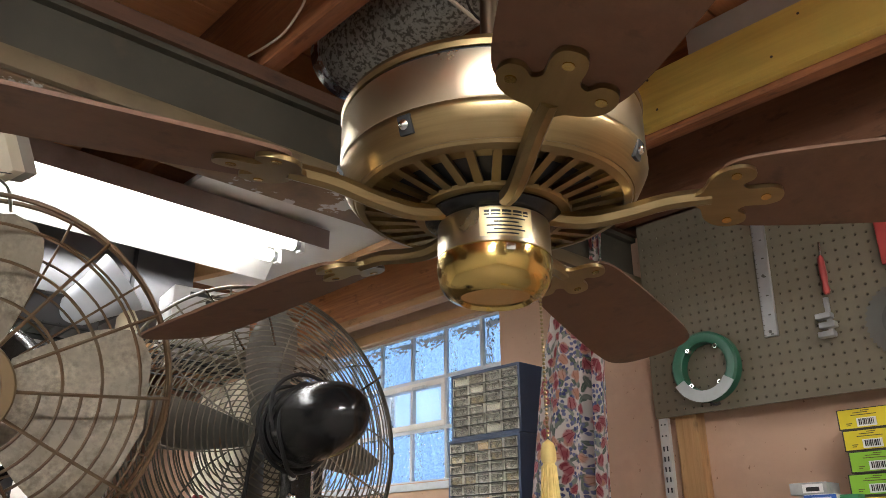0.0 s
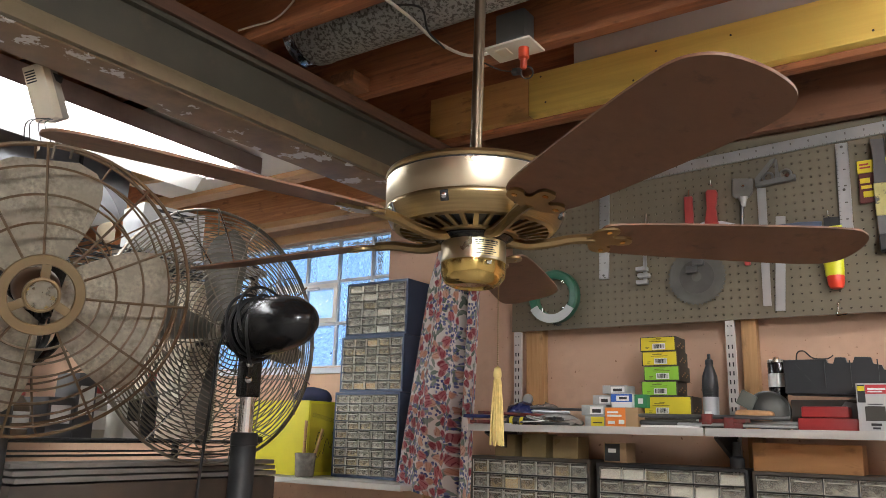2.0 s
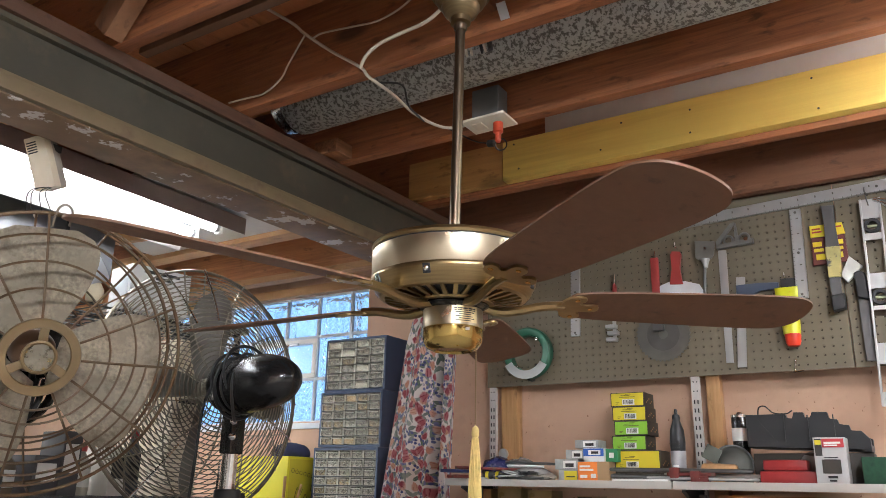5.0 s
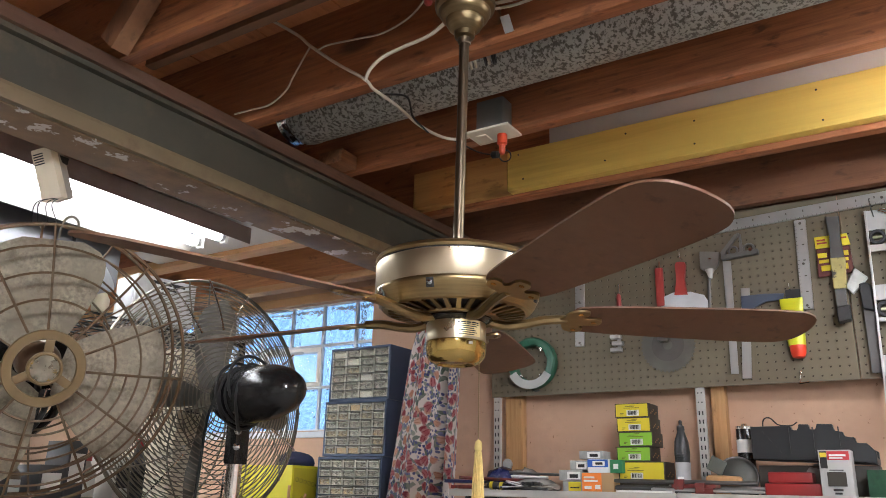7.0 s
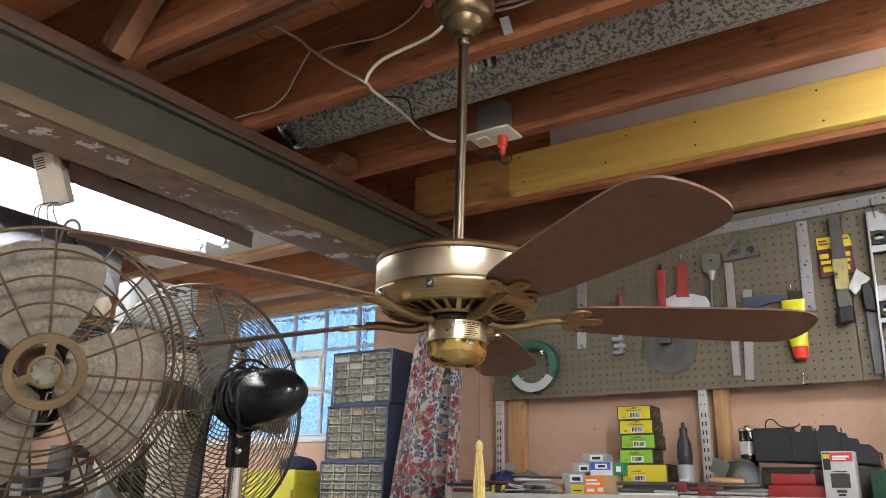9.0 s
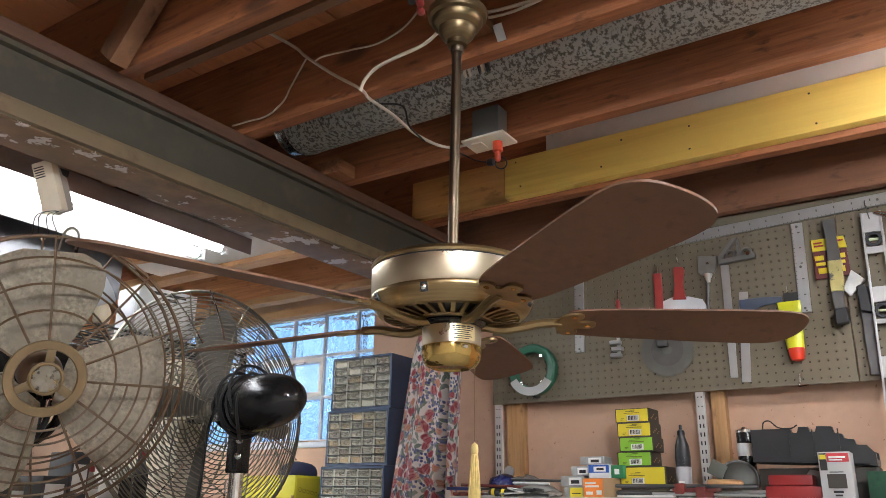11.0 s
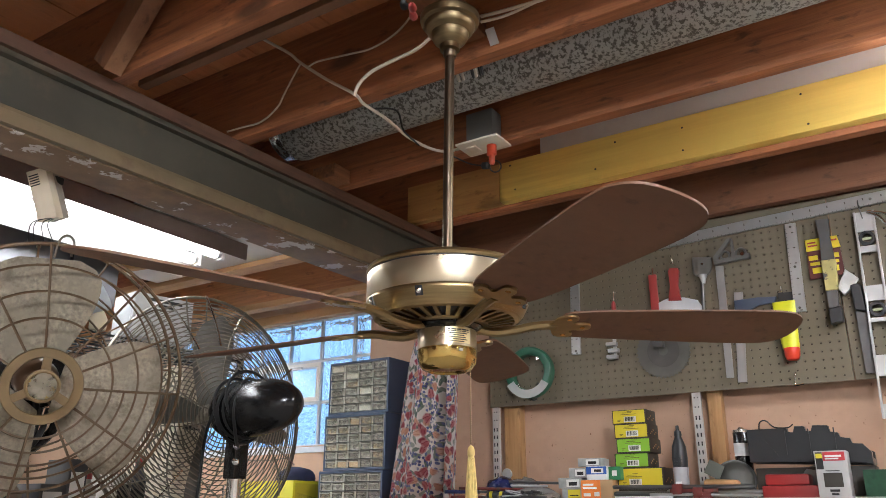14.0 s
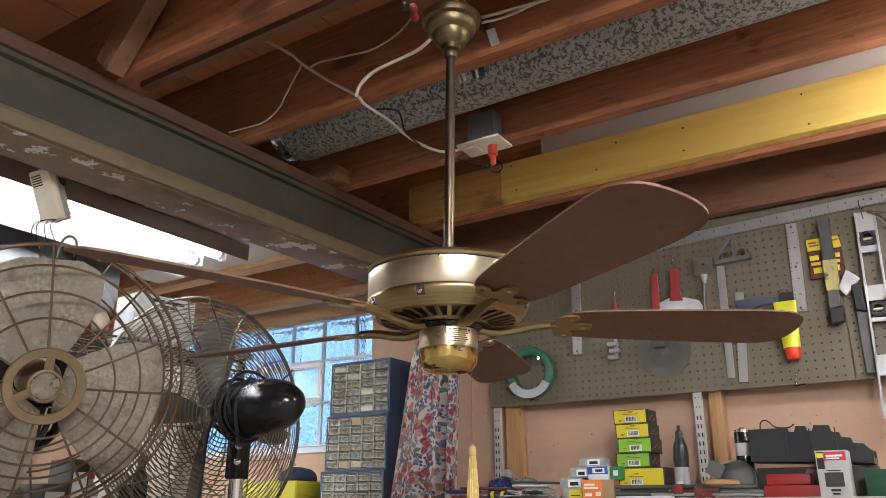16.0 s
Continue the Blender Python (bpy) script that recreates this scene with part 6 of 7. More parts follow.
drawer_cabinet(1.790, 1.95, 0.335, 0.790, 0.93, 1.226, 6, 7, BLACKPLASTIC, "black small-parts cabinet with clear drawers under the shelf", 13, FILLS + [PAPER])
drawer_cabinet(1.790, 1.95, -0.12, 0.325, 0.93, 1.222, 5, 6, GREYPL, "dark small-parts cabinet with cloudy drawers under the shelf", 17, FILLS)
bench = thing("workbench", (1.72, 0.4, 0), "long wooden workbench below the wall shelf", "workbench")
part("top", boxed(1.45, 1.975, -0.9, 1.45, 0.885, 0.925, bevel=0.003), TRIMWOOD, bench)
for x in (1.50, 1.90):
    for y in (-0.82, 1.38):
        part("leg", boxed(x - 0.035, x + 0.035, y - 0.035, y + 0.035, 0, 0.884, bevel=0.003), STUDWOOD, bench)
carton("cardboard_box", 1.80, 1.90, 0.045, 0.322, 1.223, 1.300, wood("amber_board", (0.48, 0.24, 0.09), (0.34, 0.16, 0.06), grain=(14, 1, 14)), "amber brown flat box on a drawer cabinet", "box")
carton("dark_tin", 1.80, 1.88, 0.695, 0.768, 1.228, 1.288, TANCARD, "small black and tan tin on a cabinet", "tin", [(0.05, 0.72, 0.08, 0.95, INK), (0.2, 0.55, 0.5, 0.7, PAPER)])
for y0, y1, h in ((0.87, 0.96, 0.07), (0.985, 1.075, 0.075), (1.10, 1.18, 0.072)):
    carton("parts_tub", 1.83, 1.92, y0, y1, 1.233, 1.233 + h, plain("amber_plastic_tub", (0.30, 0.22, 0.10), 0.3, spread=0.3), "amber plastic tub on a drawer cabinet", "tub", group="plastic tubs")
blk = thing("black_lamp_socket", (1.80, 0.36, 1.227), "black cylindrical adaptor under the shelf", "adaptor")
part("body", lathe(bmesh.new(), [(0.018, 1.227), (0.020, 1.230), (0.020, 1.255), (0.012, 1.262), (0.012, 1.30)], Matrix.Translation((1.80, 0.365, 0)), 20), BLACKPLASTIC, blk)

# side shelf with the cabinets, yellow box and a cup of sticks
ss = thing("side_shelf", (1.8, 2.0, 1.10), "off-white shelf carrying the blue cabinets", "shelf")
part("deck", boxed(1.64, 1.98, 1.44, 2.62, 1.106, 1.126, bevel=0.002), SHELFM, ss)
for y in (1.50, 2.56):
    part("leg", boxed(1.90, 1.96, y - 0.03, y + 0.03, 0, 1.105, bevel=0.002), STUDWOOD, ss)
yb = carton("yellow_box", 1.73, 1.95, 1.97, 2.30, 1.127, 1.415, plain("bright_yellow_card", (0.62, 0.56, 0.025), 0.5, spread=0.06), "bright yellow carton with line drawings", "box")
part("side_print", boxed(1.74, 1.94, 1.9685, 1.9695, 1.14, 1.405), plain("mustard_card", (0.50, 0.42, 0.03), 0.5, spread=0.08), yb, "mustard side")
for k in range(7):
    part("line_mark", hoop(bmesh.new(), Matrix.Translation((1.76 + 0.024 * k, 1.9680, 1.36 - 0.004 * k)) @ Matrix.Rotation(radians(90), 4, "X"), 0.008, 0, 0.0009, 14, 4), INK, yb)
for xc, zc, rr in ((1.80, 1.27, 0.025), (1.85, 1.24, 0.03), (1.78, 1.20, 0.028), (1.89, 1.30, 0.02)):
    part("line_mark", wire(bmesh.new(), smoothed([(xc - rr, 1.9680, zc - rr), (xc - 0.3 * rr, 1.9680, zc + rr), (xc + 0.4 * rr, 1.9680, zc - 0.2 * rr), (xc + rr, 1.9680, zc + 0.8 * rr)], 5), 0.0012, 4), INK, yb)
cap = thing("cloth_hat", (1.82, 2.02, 1.416), "dark blue cloth hat on the yellow box", "hat")
bm = bmesh.new()
bmesh.ops.create_icosphere(bm, subdivisions=3, radius=1, matrix=Matrix.Translation((1.83, 2.05, 1.425)) @ Matrix.Diagonal((0.075, 0.085, 0.05, 1)))
for v in bm.verts:
    v.co += Vector((1, 1, 0.6)) * 0.010 * noise.noise(v.co * 20)
    v.co.z = max(v.co.z, 1.4165)
part("cloth", bm, plain("navy_cloth", (0.025, 0.03, 0.075), 0.9, spread=0.3), cap)
cup = thing("stick_cup", (1.71, 1.985, 1.127), "glass cup of wooden sticks on the shelf", "cup")
part("cup_wall", lathe(bmesh.new(), [(0.032, 1.127), (0.036, 1.132), (0.041, 1.215), (0.039, 1.215), (0.034, 1.136), (0.0, 1.136)], Matrix.Translation((1.70, 1.945, 0)), 24, False), plain("cloudy_glass", (0.30, 0.27, 0.24), 0.2, spread=0.5, scale=50), cup)
for dx, dy, h in ((0.0, 0.01, 0.20), (0.014, -0.012, 0.17), (-0.012, 0.0, 0.12), (0.01, 0.02, 0.10)):
    part("stick", rod(bmesh.new(), (1.70 + dx, 1.945 + dy, 1.137), (1.70 + dx * 2.4, 1.945 + dy * 2.6 - 0.02, 1.137 + h), 0.006, 6), STUDWOOD, cup)


# ---- curtain ----
def floral():
    """Dense tulips, leaves and small blue blossoms printed on white cotton."""
    m, nt, b = nodes_of("floral_print_cotton")
    tc = nt.nodes.new("ShaderNodeTexCoord")

    def calc(op, a, c):
        n = nt.nodes.new("ShaderNodeMath")
        n.operation = op
        for i, v in enumerate((a, c)):
            if isinstance(v, (int, float)):
                n.inputs[i].default_value = v
            else:
                nt.links.new(v, n.inputs[i])
        return n.outputs[0]

    def motifs(scale, shift, stretch, size, turn=6.28, keep=1.0):
        """One oval motif to a cell, turned at random; gives its mask, its cross line and a random value."""
        mp = nt.nodes.new("ShaderNodeMapping")
        mp.inputs[1].default_value = (shift, shift * 0.7, 0)
        mp.inputs[3].default_value = (scale, scale, scale)
        nt.links.new(tc.outputs["UV"], mp.inputs[0])
        wob = nt.nodes.new("ShaderNodeTexNoise")
        wob.inputs["Scale"].default_value, wob.inputs["Detail"].default_value = 2.6, 2
        nt.links.new(mp.outputs[0], wob.inputs["Vector"])
        w = nt.nodes.new("ShaderNodeMix")
        w.data_type, w.blend_type = "RGBA", "LINEAR_LIGHT"
        w.inputs[0].default_value = 0.13
        nt.links.new(mp.outputs[0], w.inputs[6])
        nt.links.new(wob.outputs["Color"], w.inputs[7])
        v = nt.nodes.new("ShaderNodeTexVoronoi")
        v.voronoi_dimensions = "2D"
        v.inputs["Scale"].default_value = 1.0
        v.inputs["Randomness"].default_value = 0.85
        nt.links.new(w.outputs[2], v.inputs["Vector"])
        d = nt.nodes.new("ShaderNodeVectorMath")
        d.operation = "SUBTRACT"
        nt.links.new(w.outputs[2], d.inputs[0])
        nt.links.new(v.outputs["Position"], d.inputs[1])
        sep = nt.nodes.new("ShaderNodeSeparateColor")
        nt.links.new(v.outputs["Color"], sep.inputs[0])
        rot = nt.nodes.new("ShaderNodeVectorRotate")
        rot.rotation_type = "Z_AXIS"
        nt.links.new(d.outputs[0], rot.inputs["Vector"])
        nt.links.new(calc("MULTIPLY", sep.outputs[0], turn), rot.inputs["Angle"])
        xyz = nt.nodes.new("ShaderNodeSeparateXYZ")
        nt.links.new(rot.outputs[0], xyz.inputs[0])
        ax = calc("MULTIPLY", calc("ABSOLUTE", xyz.outputs[0], 0), stretch)
        # pointed at one end
        ax = calc("MULTIPLY", ax, calc("ADD", 1.0, calc("MULTIPLY", xyz.outputs[1], 0.9)))
        r = calc("SQRT", calc("ADD", calc("MULTIPLY", ax, ax), calc("MULTIPLY", xyz.outputs[1], xyz.outputs[1])), 0)
        mask = ramp(nt, r, size + 0.02, size - 0.10)
        if keep < 1:
            mask = calc("MULTIPLY", mask, calc("LESS_THAN", sep.outputs[1], keep))
        return mask, ax, sep.outputs[2], r

    col = (0.80, 0.75, 0.715)
    for sc, sh, kp in ((25, 4.0, 0.8), (29, 11.3, 0.75)):
        leaf, ax, rnd, _ = motifs(sc, sh, 2.7, 0.52, keep=kp)
        tone = mixed(nt, rnd, (0.11, 0.16, 0.13), (0.36, 0.39, 0.35))
        col = mixed(nt, leaf, col, mixed(nt, ramp(nt, ax, 0.05, 0.02), tone, (0.30, 0.33, 0.28)))
    blue, ax, rnd, _ = motifs(68, 9.0, 1.2, 0.42)
    patch = ramp(nt, noise_of(nt, 16.0, detail=2, shift=3.0), 0.47, 0.51)
    col = mixed(nt, calc("MULTIPLY", blue, patch), col, mixed(nt, rnd, (0.045, 0.055, 0.19), (0.24, 0.27, 0.46)))
    for sc, sh, kp, c0, c1 in ((23, 14.0, 0.42, (0.60, 0.27, 0.18), (0.72, 0.46, 0.35)), (25, 27.0, 0.48, (0.27, 0.030, 0.050), (0.50, 0.14, 0.16)), (22, 21.0, 0.44, (0.32, 0.040, 0.06), (0.58, 0.20, 0.21))):
        fl_, ax, rnd, r = motifs(sc, sh, 1.35, 0.43, keep=kp)
        tone = mixed(nt, rnd, c0, c1)
        tone = mixed(nt, ramp(nt, r, 0.18, 0.42), tone, tuple(0.55 * a + 0.45 * w for a, w in zip(c1, (0.62, 0.40, 0.38))))
        vein = calc("MULTIPLY", ramp(nt, ax, 0.13, 0.16), ramp(nt, ax, 0.22, 0.19))
        tone = mixed(nt, vein, tone, tuple(c * 0.8 for c in c0))
        col = mixed(nt, fl_, col, tone)
    nt.links.new(col, b.inputs["Base Color"])
    b.inputs["Roughness"].default_value = 0.85
    b.inputs["Sheen Weight"].default_value = 0.15
    bumped(nt, b, noise_of(nt, 400, detail=2), 0.15, 0.001)
    return m


def curtain():
    nu, nv = 90, 60
    bm = bmesh.new()
    uvl = bm.loops.layers.uv.new("uv")
    grid = []
    for j in range(nv + 1):
        v = j / nv
        left = 1.345 + 0.055 * min(1, v * 2.7) + 0.165 * max(0, v - 0.14) / 0.82
        right = 1.178 + 0.030 * v
        row = []
        for i in range(nu + 1):
            s = i / nu
            z = 2.235 - v * (1.095 + 0.10 * s + (0.10 if s > 0.72 else 0.0))
            y = left + (right - left) * s
            amp = 0.018 + 0.012 * v
            x = 1.735 + amp * math.sin(s * 9.5 + 0.6 + 0.5 * v) * (0.35 + 0.65 * s) + 0.010 * math.sin(s * 23 + 2 * v)
            x += 0.075 * math.exp(-((s - 0.70) / 0.040) ** 2) + 0.05 * max(0, s - 0.72)
            x += 0.05 * (1 - min(1, s / 0.12)) ** 2
            y += 0.006 * math.sin(s * 17 + 3 * v)
            row.append(bm.verts.new((x, y, z)))
        grid.append(row)
    for j in range(nv):
        for i in range(nu):
            f = bm.faces.new((grid[j][i], grid[j][i + 1], grid[j + 1][i + 1], grid[j + 1][i]))
            for lp, (a, c) in zip(f.loops, ((i, j), (i + 1, j), (i + 1, j + 1), (i, j + 1))):
                lp[uvl].uv = (a / nu * 0.46, c / nv * 1.15)
    bmesh.ops.solidify(bm, geom=bm.faces[:], thickness=0.0025)
    return bm


tagged(part("curtain", curtain(), floral()), "floral print cotton curtain gathered and hanging from a joist", "curtain")

# ---- cables, outlet, transmitter ----
def cable(pts, r, label, mat=CABLE, category="cable"):
    ob = part("cable", wire(bmesh.new(), smoothed(pts, 7), r, 7), mat)
    return tagged(ob, label, category, "ceiling cables")


cable([(0.1512, 1.2555, 2.5267), (0.3855, 1.1490, 2.5246), (0.6251, 1.0691, 2.4979), (0.6432, 1.0105, 2.4436), (0.6453, 0.9147, 2.3627), (0.6464, 0.8188, 2.2903), (0.6677, 0.8103, 2.2732), (0.7156, 0.8082, 2.2711), (0.7902, 0.8210, 2.2817), (0.8967, 0.8210, 2.2711), (0.9925, 0.7869, 2.2647), (1.0404, 0.7230, 2.2849), (1.0585, 0.6910, 2.3222)], 0.0042, "white electrical cable stapled along a joist")
cable([(0.565, 0.752, 2.226), (0.561, 0.735, 2.250), (0.560, 0.70, 2.270), (0.560, 0.643, 2.279), (0.556, 0.575, 2.282), (0.545, 0.53, 2.288), (0.52, 0.47, 2.30)], 0.0042, "white electrical cable looping to the fan")
cable([(0.6432, 0.9786, 2.4213), (0.6432, 0.9466, 2.4255), (0.6432, 0.8508, 2.4127), (0.6421, 0.7656, 2.4021), (0.6411, 0.6857, 2.4202), (0.6411, 0.6378, 2.4628), (0.6304, 0.6058, 2.5033)], 0.0026, "thin white cable along a joist")
cable([(0.6432, 1.0105, 2.4394), (0.6432, 1.0372, 2.4021), (0.6432, 1.0638, 2.3627), (0.6432, 1.0851, 2.3307), (0.6432, 1.1415, 2.3041), (0.6432, 1.2129, 2.3073), (0.6304, 1.2608, 2.3009)], 0.0026, "thin white cable running to the beam")
cable([(0.6251, 0.4674, 2.3648), (0.6336, 0.3715, 2.3595), (0.6368, 0.2331, 2.3542), (0.6389, 0.0201, 2.3755), (0.6389, -0.2994, 2.3968)], 0.0042, "pair of white cables along a joist")
cable([(0.6251, 0.4567, 2.3488), (0.6336, 0.3715, 2.3467), (0.6368, 0.2331, 2.3648), (0.6389, 0.0201, 2.3914)], 0.0035, "pair of white cables along a joist")
cable([(0.7050, 0.8135, 2.2753), (0.7795, 0.7869, 2.2956), (0.8541, 0.8167, 2.2775), (0.9286, 0.8167, 2.2647)], 0.0028, "thin black lead along the white cable", RUBBER)
tagged(part("mounting_board", boxed(0.2768, 0.6528, 0.4408, 0.5260, 2.3243, 2.3648, bevel=0.003), JOIST_X), "wooden crosspiece between joists above the fan", "board")
red_nuts = thing("wire_nuts", (0.5239, 0.5526, 2.3329), "red and grey wire connectors at the fan mount", "wire connector")
for x, y, mt in ((0.43, 0.490, RED), (0.455, 0.505, RED), (0.415, 0.500, BLACKPLASTIC)):
    part("nut", lathe(bmesh.new(), [(0.009, 0), (0.008, 0.015), (0.004, 0.024), (0, 0.025)], axis_frame((x, y, 2.285), (x - 0.1, y - 0.05, 2.255)), 10), mt, red_nuts)
tagged(part("steel_strap", boxed(-0.019, 0.019, -0.011, 0.011, -0.001, 0.001, m=Matrix.Translation((0.6389, 0.4195, 2.3094)) @ Matrix.Rotation(radians(50), 4, "Y")), ALU), "small bent metal strap on a joist", "strap")
hkc = thing("cable_coil", (0.64, 0.47, 2.25), "white and black wire loops hanging at the joist", "cable coil")
for y, mt, r in ((0.561, CABLE, 0.0138), (0.548, CABLE, 0.0138), (0.521, RUBBER, 0.0170), (0.512, CABLE, 0.0159), (0.501, RUBBER, 0.0170), (0.495, RUBBER, 0.0159)):
    part("loop", hoop(bmesh.new(), Matrix.Translation((0.7199, y, 2.2966)) @ Matrix.Rotation(radians(80), 4, "X") @ Matrix.Rotation(radians(20), 4, "Y"), r, 0, 0.0028, 20, 6), mt, hkc)
ob_ = thing("outlet_box", (1.0298, 0.6697, 2.2583), "grey outlet box with white cover under a joist", "outlet")
part("box", boxed(1.0085, 1.0628, 0.6293, 0.7123, 2.2711, 2.3648, bevel=0.003), plain("grey_steel_box", (0.20, 0.20, 0.19), 0.45, metal=0.4, spread=0.15), ob_)
cov = part("cover", boxed(0.9872, 1.0734, 0.6037, 0.7358, 2.2636, 2.2706, bevel=0.002), plain("ivory_cover", (0.74, 0.68, 0.56), 0.4, spread=0.05), ob_, "ivory cover plate")
for y in (0.640,):
    part("socket_face", boxed(0.908, 0.944, y - 0.015, y + 0.015, 2.2025, 2.206, bevel=0.001), PALE, cov)
plug = thing("red_plug_adaptor", (1.0298, 0.6431, 2.1944), "red lamp-holder plug in the outlet", "plug")
part("plug_body", lathe(bmesh.new(), [(0.0, 2.205), (0.013, 2.2035), (0.013, 2.178), (0.008, 2.174), (0.008, 2.155), (0.005, 2.150)], Matrix.Translation((0.93, 0.588, 0)), 18), plain("orange_red_plastic", (0.62, 0.075, 0.03), 0.4), plug)
part("plug_ring", hoop(bmesh.new(), axis_frame((1.0351, 0.6357, 2.1965), (-0.69, -0.1, 1.5)), 0.0155, 0, 0.0020, 24, 6), RUBBER, plug)
part("black_plug", lathe(bmesh.new(), [(0.006, -0.008), (0.010, -0.006), (0.010, 0.010), (0.005, 0.014)], axis_frame((1.0330, 0.6633, 2.2051), (1.0330, 0.8188, 2.2264)), 14), BLACKPLASTIC, plug)
part("lead", wire(bmesh.new(), smoothed([(1.0330, 0.6740, 2.2072), (1.0298, 0.7123, 2.2210), (1.0191, 0.7549, 2.2477), (1.0032, 0.7816, 2.2636)], 5), 0.0020, 5), RUBBER, plug)
tx = thing("radio_receiver", (0.2577, 1.4419, 2.0240), "beige plastic receiver box hanging under the beam", "receiver")
TM = axis_frame((0.2449, 1.4419, 2.0187), (-0.4346, 0.3928, 1.8643)) @ Matrix.Rotation(radians(20), 4, "Z") @ Matrix.Rotation(radians(-32), 4, "Y") @ Matrix.Scale(1.22, 4)
part("shell", boxed(-0.021, 0.021, -0.052, 0.052, -0.022, 0.0, bevel=0.003, m=TM), PALE, tx)
part("back_shell", boxed(-0.018, 0.018, -0.050, 0.046, -0.048, -0.0225, bevel=0.003, m=TM), plain("grey_beige_plastic", (0.36, 0.32, 0.27), 0.5, spread=0.1), tx)
for k in range(5):
    part("grille_slot", boxed(-0.017, 0.003, 0.020 + k * 0.005, 0.0222 + k * 0.005, -0.001, 0.0008, m=TM), BLACKPLASTIC, tx)
for dx, dz, dl in ((0.0, -0.075, 0.02), (0.03, -0.07, 0.05), (0.055, -0.065, 0.06), (-0.015, -0.085, 0.0)):
    part("stray_wire", wire(bmesh.new(), smoothed([TM @ Vector((0.0, -0.045, -0.03)), Vector((0.20 + dx * 0.5, 1.36, 1.94 + dz * 0.3)), Vector((0.205 + dx, 1.36 + dl * 0.3, 1.95 + dz))], 5), 0.0011, 4), RUBBER, tx)
part("hang_tab", boxed(0.2470, 0.2949, 1.4419, 1.4738, 2.0613, 2.0783, bevel=0.002), BLACKPLASTIC, tx)
part("pull_bead", lathe(bmesh.new(), [(0.0, 0.010), (0.005, 0.004), (0.005, -0.004), (0, -0.010)], Matrix.Translation((0.2768, 1.4738, 1.9047)), 10), PALE, tx)

# ---- rack behind the pedestal fans ----
rack = thing("wire_rack", (0.81, 1.94, 0), "black wire shelving rack crowded with boxes", "wire rack")
RX0, RX1, RY0, RY1 = 0.40, 1.215, 1.77, 2.10
for x in (RX0, RX1):
    for y in (RY0, RY1):
        part("post", rod(bmesh.new(), (x, y, 0), (x, y, 1.84), 0.012, 10), BLACKPLASTIC, rack)
for z in (0.45, 0.90, 1.26, 1.80):
    for k in range(24):
        x = RX0 + (RX1 - RX0) * k / 23
        part("shelf_wire", wire(bmesh.new(), [(x, RY0, z), (x, RY1, z)], 0.0022, 4), BLACKPLASTIC, rack)
    for y, dz in ((RY0, 0.004), (RY0 + 0.12, 0.004), (RY1 - 0.12, 0.004), (RY1, 0.004), (RY0, 0.04), (RY1, 0.04)):
        part("shelf_rail", wire(bmesh.new(), [(RX0, y, z - dz), (RX1, y, z - dz)], 0.0034, 5), BLACKPLASTIC, rack)
cbx = thing("white_carton", (0.80, 1.80, 1.804), "white cardboard carton with dark print on the rack", "box")
CM = Matrix.Translation((0.746, 1.745, 1.804)) @ Matrix.Rotation(radians(-9), 4, "Z") @ Matrix.Translation((0.14, 0.055, 0)) @ Matrix.Diagonal((1, 1, 0.80, 1))
WHITECARD = plain("greyish_card", (0.64, 0.64, 0.64), 0.6, spread=0.08)
part("body", boxed(-0.14, 0.06, -0.055, 0.075, 0, 0.172, bevel=0.002, m=CM), WHITECARD, cbx)
for k, (a, b_, z) in enumerate(((-0.10, 0.02, 0.145), (-0.06, -0.01, 0.125))):
    part("print_bar", boxed(a, b_, -0.0565, -0.0545, z, z + 0.012, m=CM), INK, cbx)
part("print_patch", boxed(-0.1415, -0.1395, -0.04, 0.05, 0.05, 0.12, m=CM), plain("pale_print", (0.70, 0.72, 0.75), 0.5), cbx)
wt = thing("lamp_head", (0.585, 1.80, 1.804), "white plastic lamp head with dark shade lying on the rack", "lamp head")
WM = Matrix.Translation((0.585, 1.80, 1.885)) @ Matrix.Rotation(radians(48), 4, "Y") @ Matrix.Rotation(radians(20), 4, "X")
part("shade", lathe(bmesh.new(), [(0.03, -0.09), (0.045, -0.06), (0.055, 0.0), (0.075, 0.06), (0.078, 0.07), (0.070, 0.065), (0.05, 0.0)], WM, 24, False), plain("bluish_white_plastic", (0.62, 0.66, 0.72), 0.4, spread=0.06), wt)
part("inner", lathe(bmesh.new(), [(0.066, 0.062), (0.045, 0.0), (0.0, -0.02)], WM, 24, False), BLACKPLASTIC, wt)
crm = thing("cream_bottle", (0.655, 1.775, 1.804), "cream plastic spray bottle on the rack", "bottle")
part("bottle", lathe(bmesh.new(), [(0.030, 0), (0.034, 0.01), (0.034, 0.05), (0.018, 0.08), (0.014, 0.10), (0.018, 0.102), (0.018, 0.12), (0.006, 0.13)], Matrix.Translation((0.655, 1.775, 1.804)) @ Matrix.Scale(0.72, 4), 20), plain("cream_plastic", (0.70, 0.62, 0.45), 0.45, spread=0.1), crm)
random.seed(21)
BLUEPRINT = plain("blue_label", (0.05, 0.16, 0.42), 0.45)
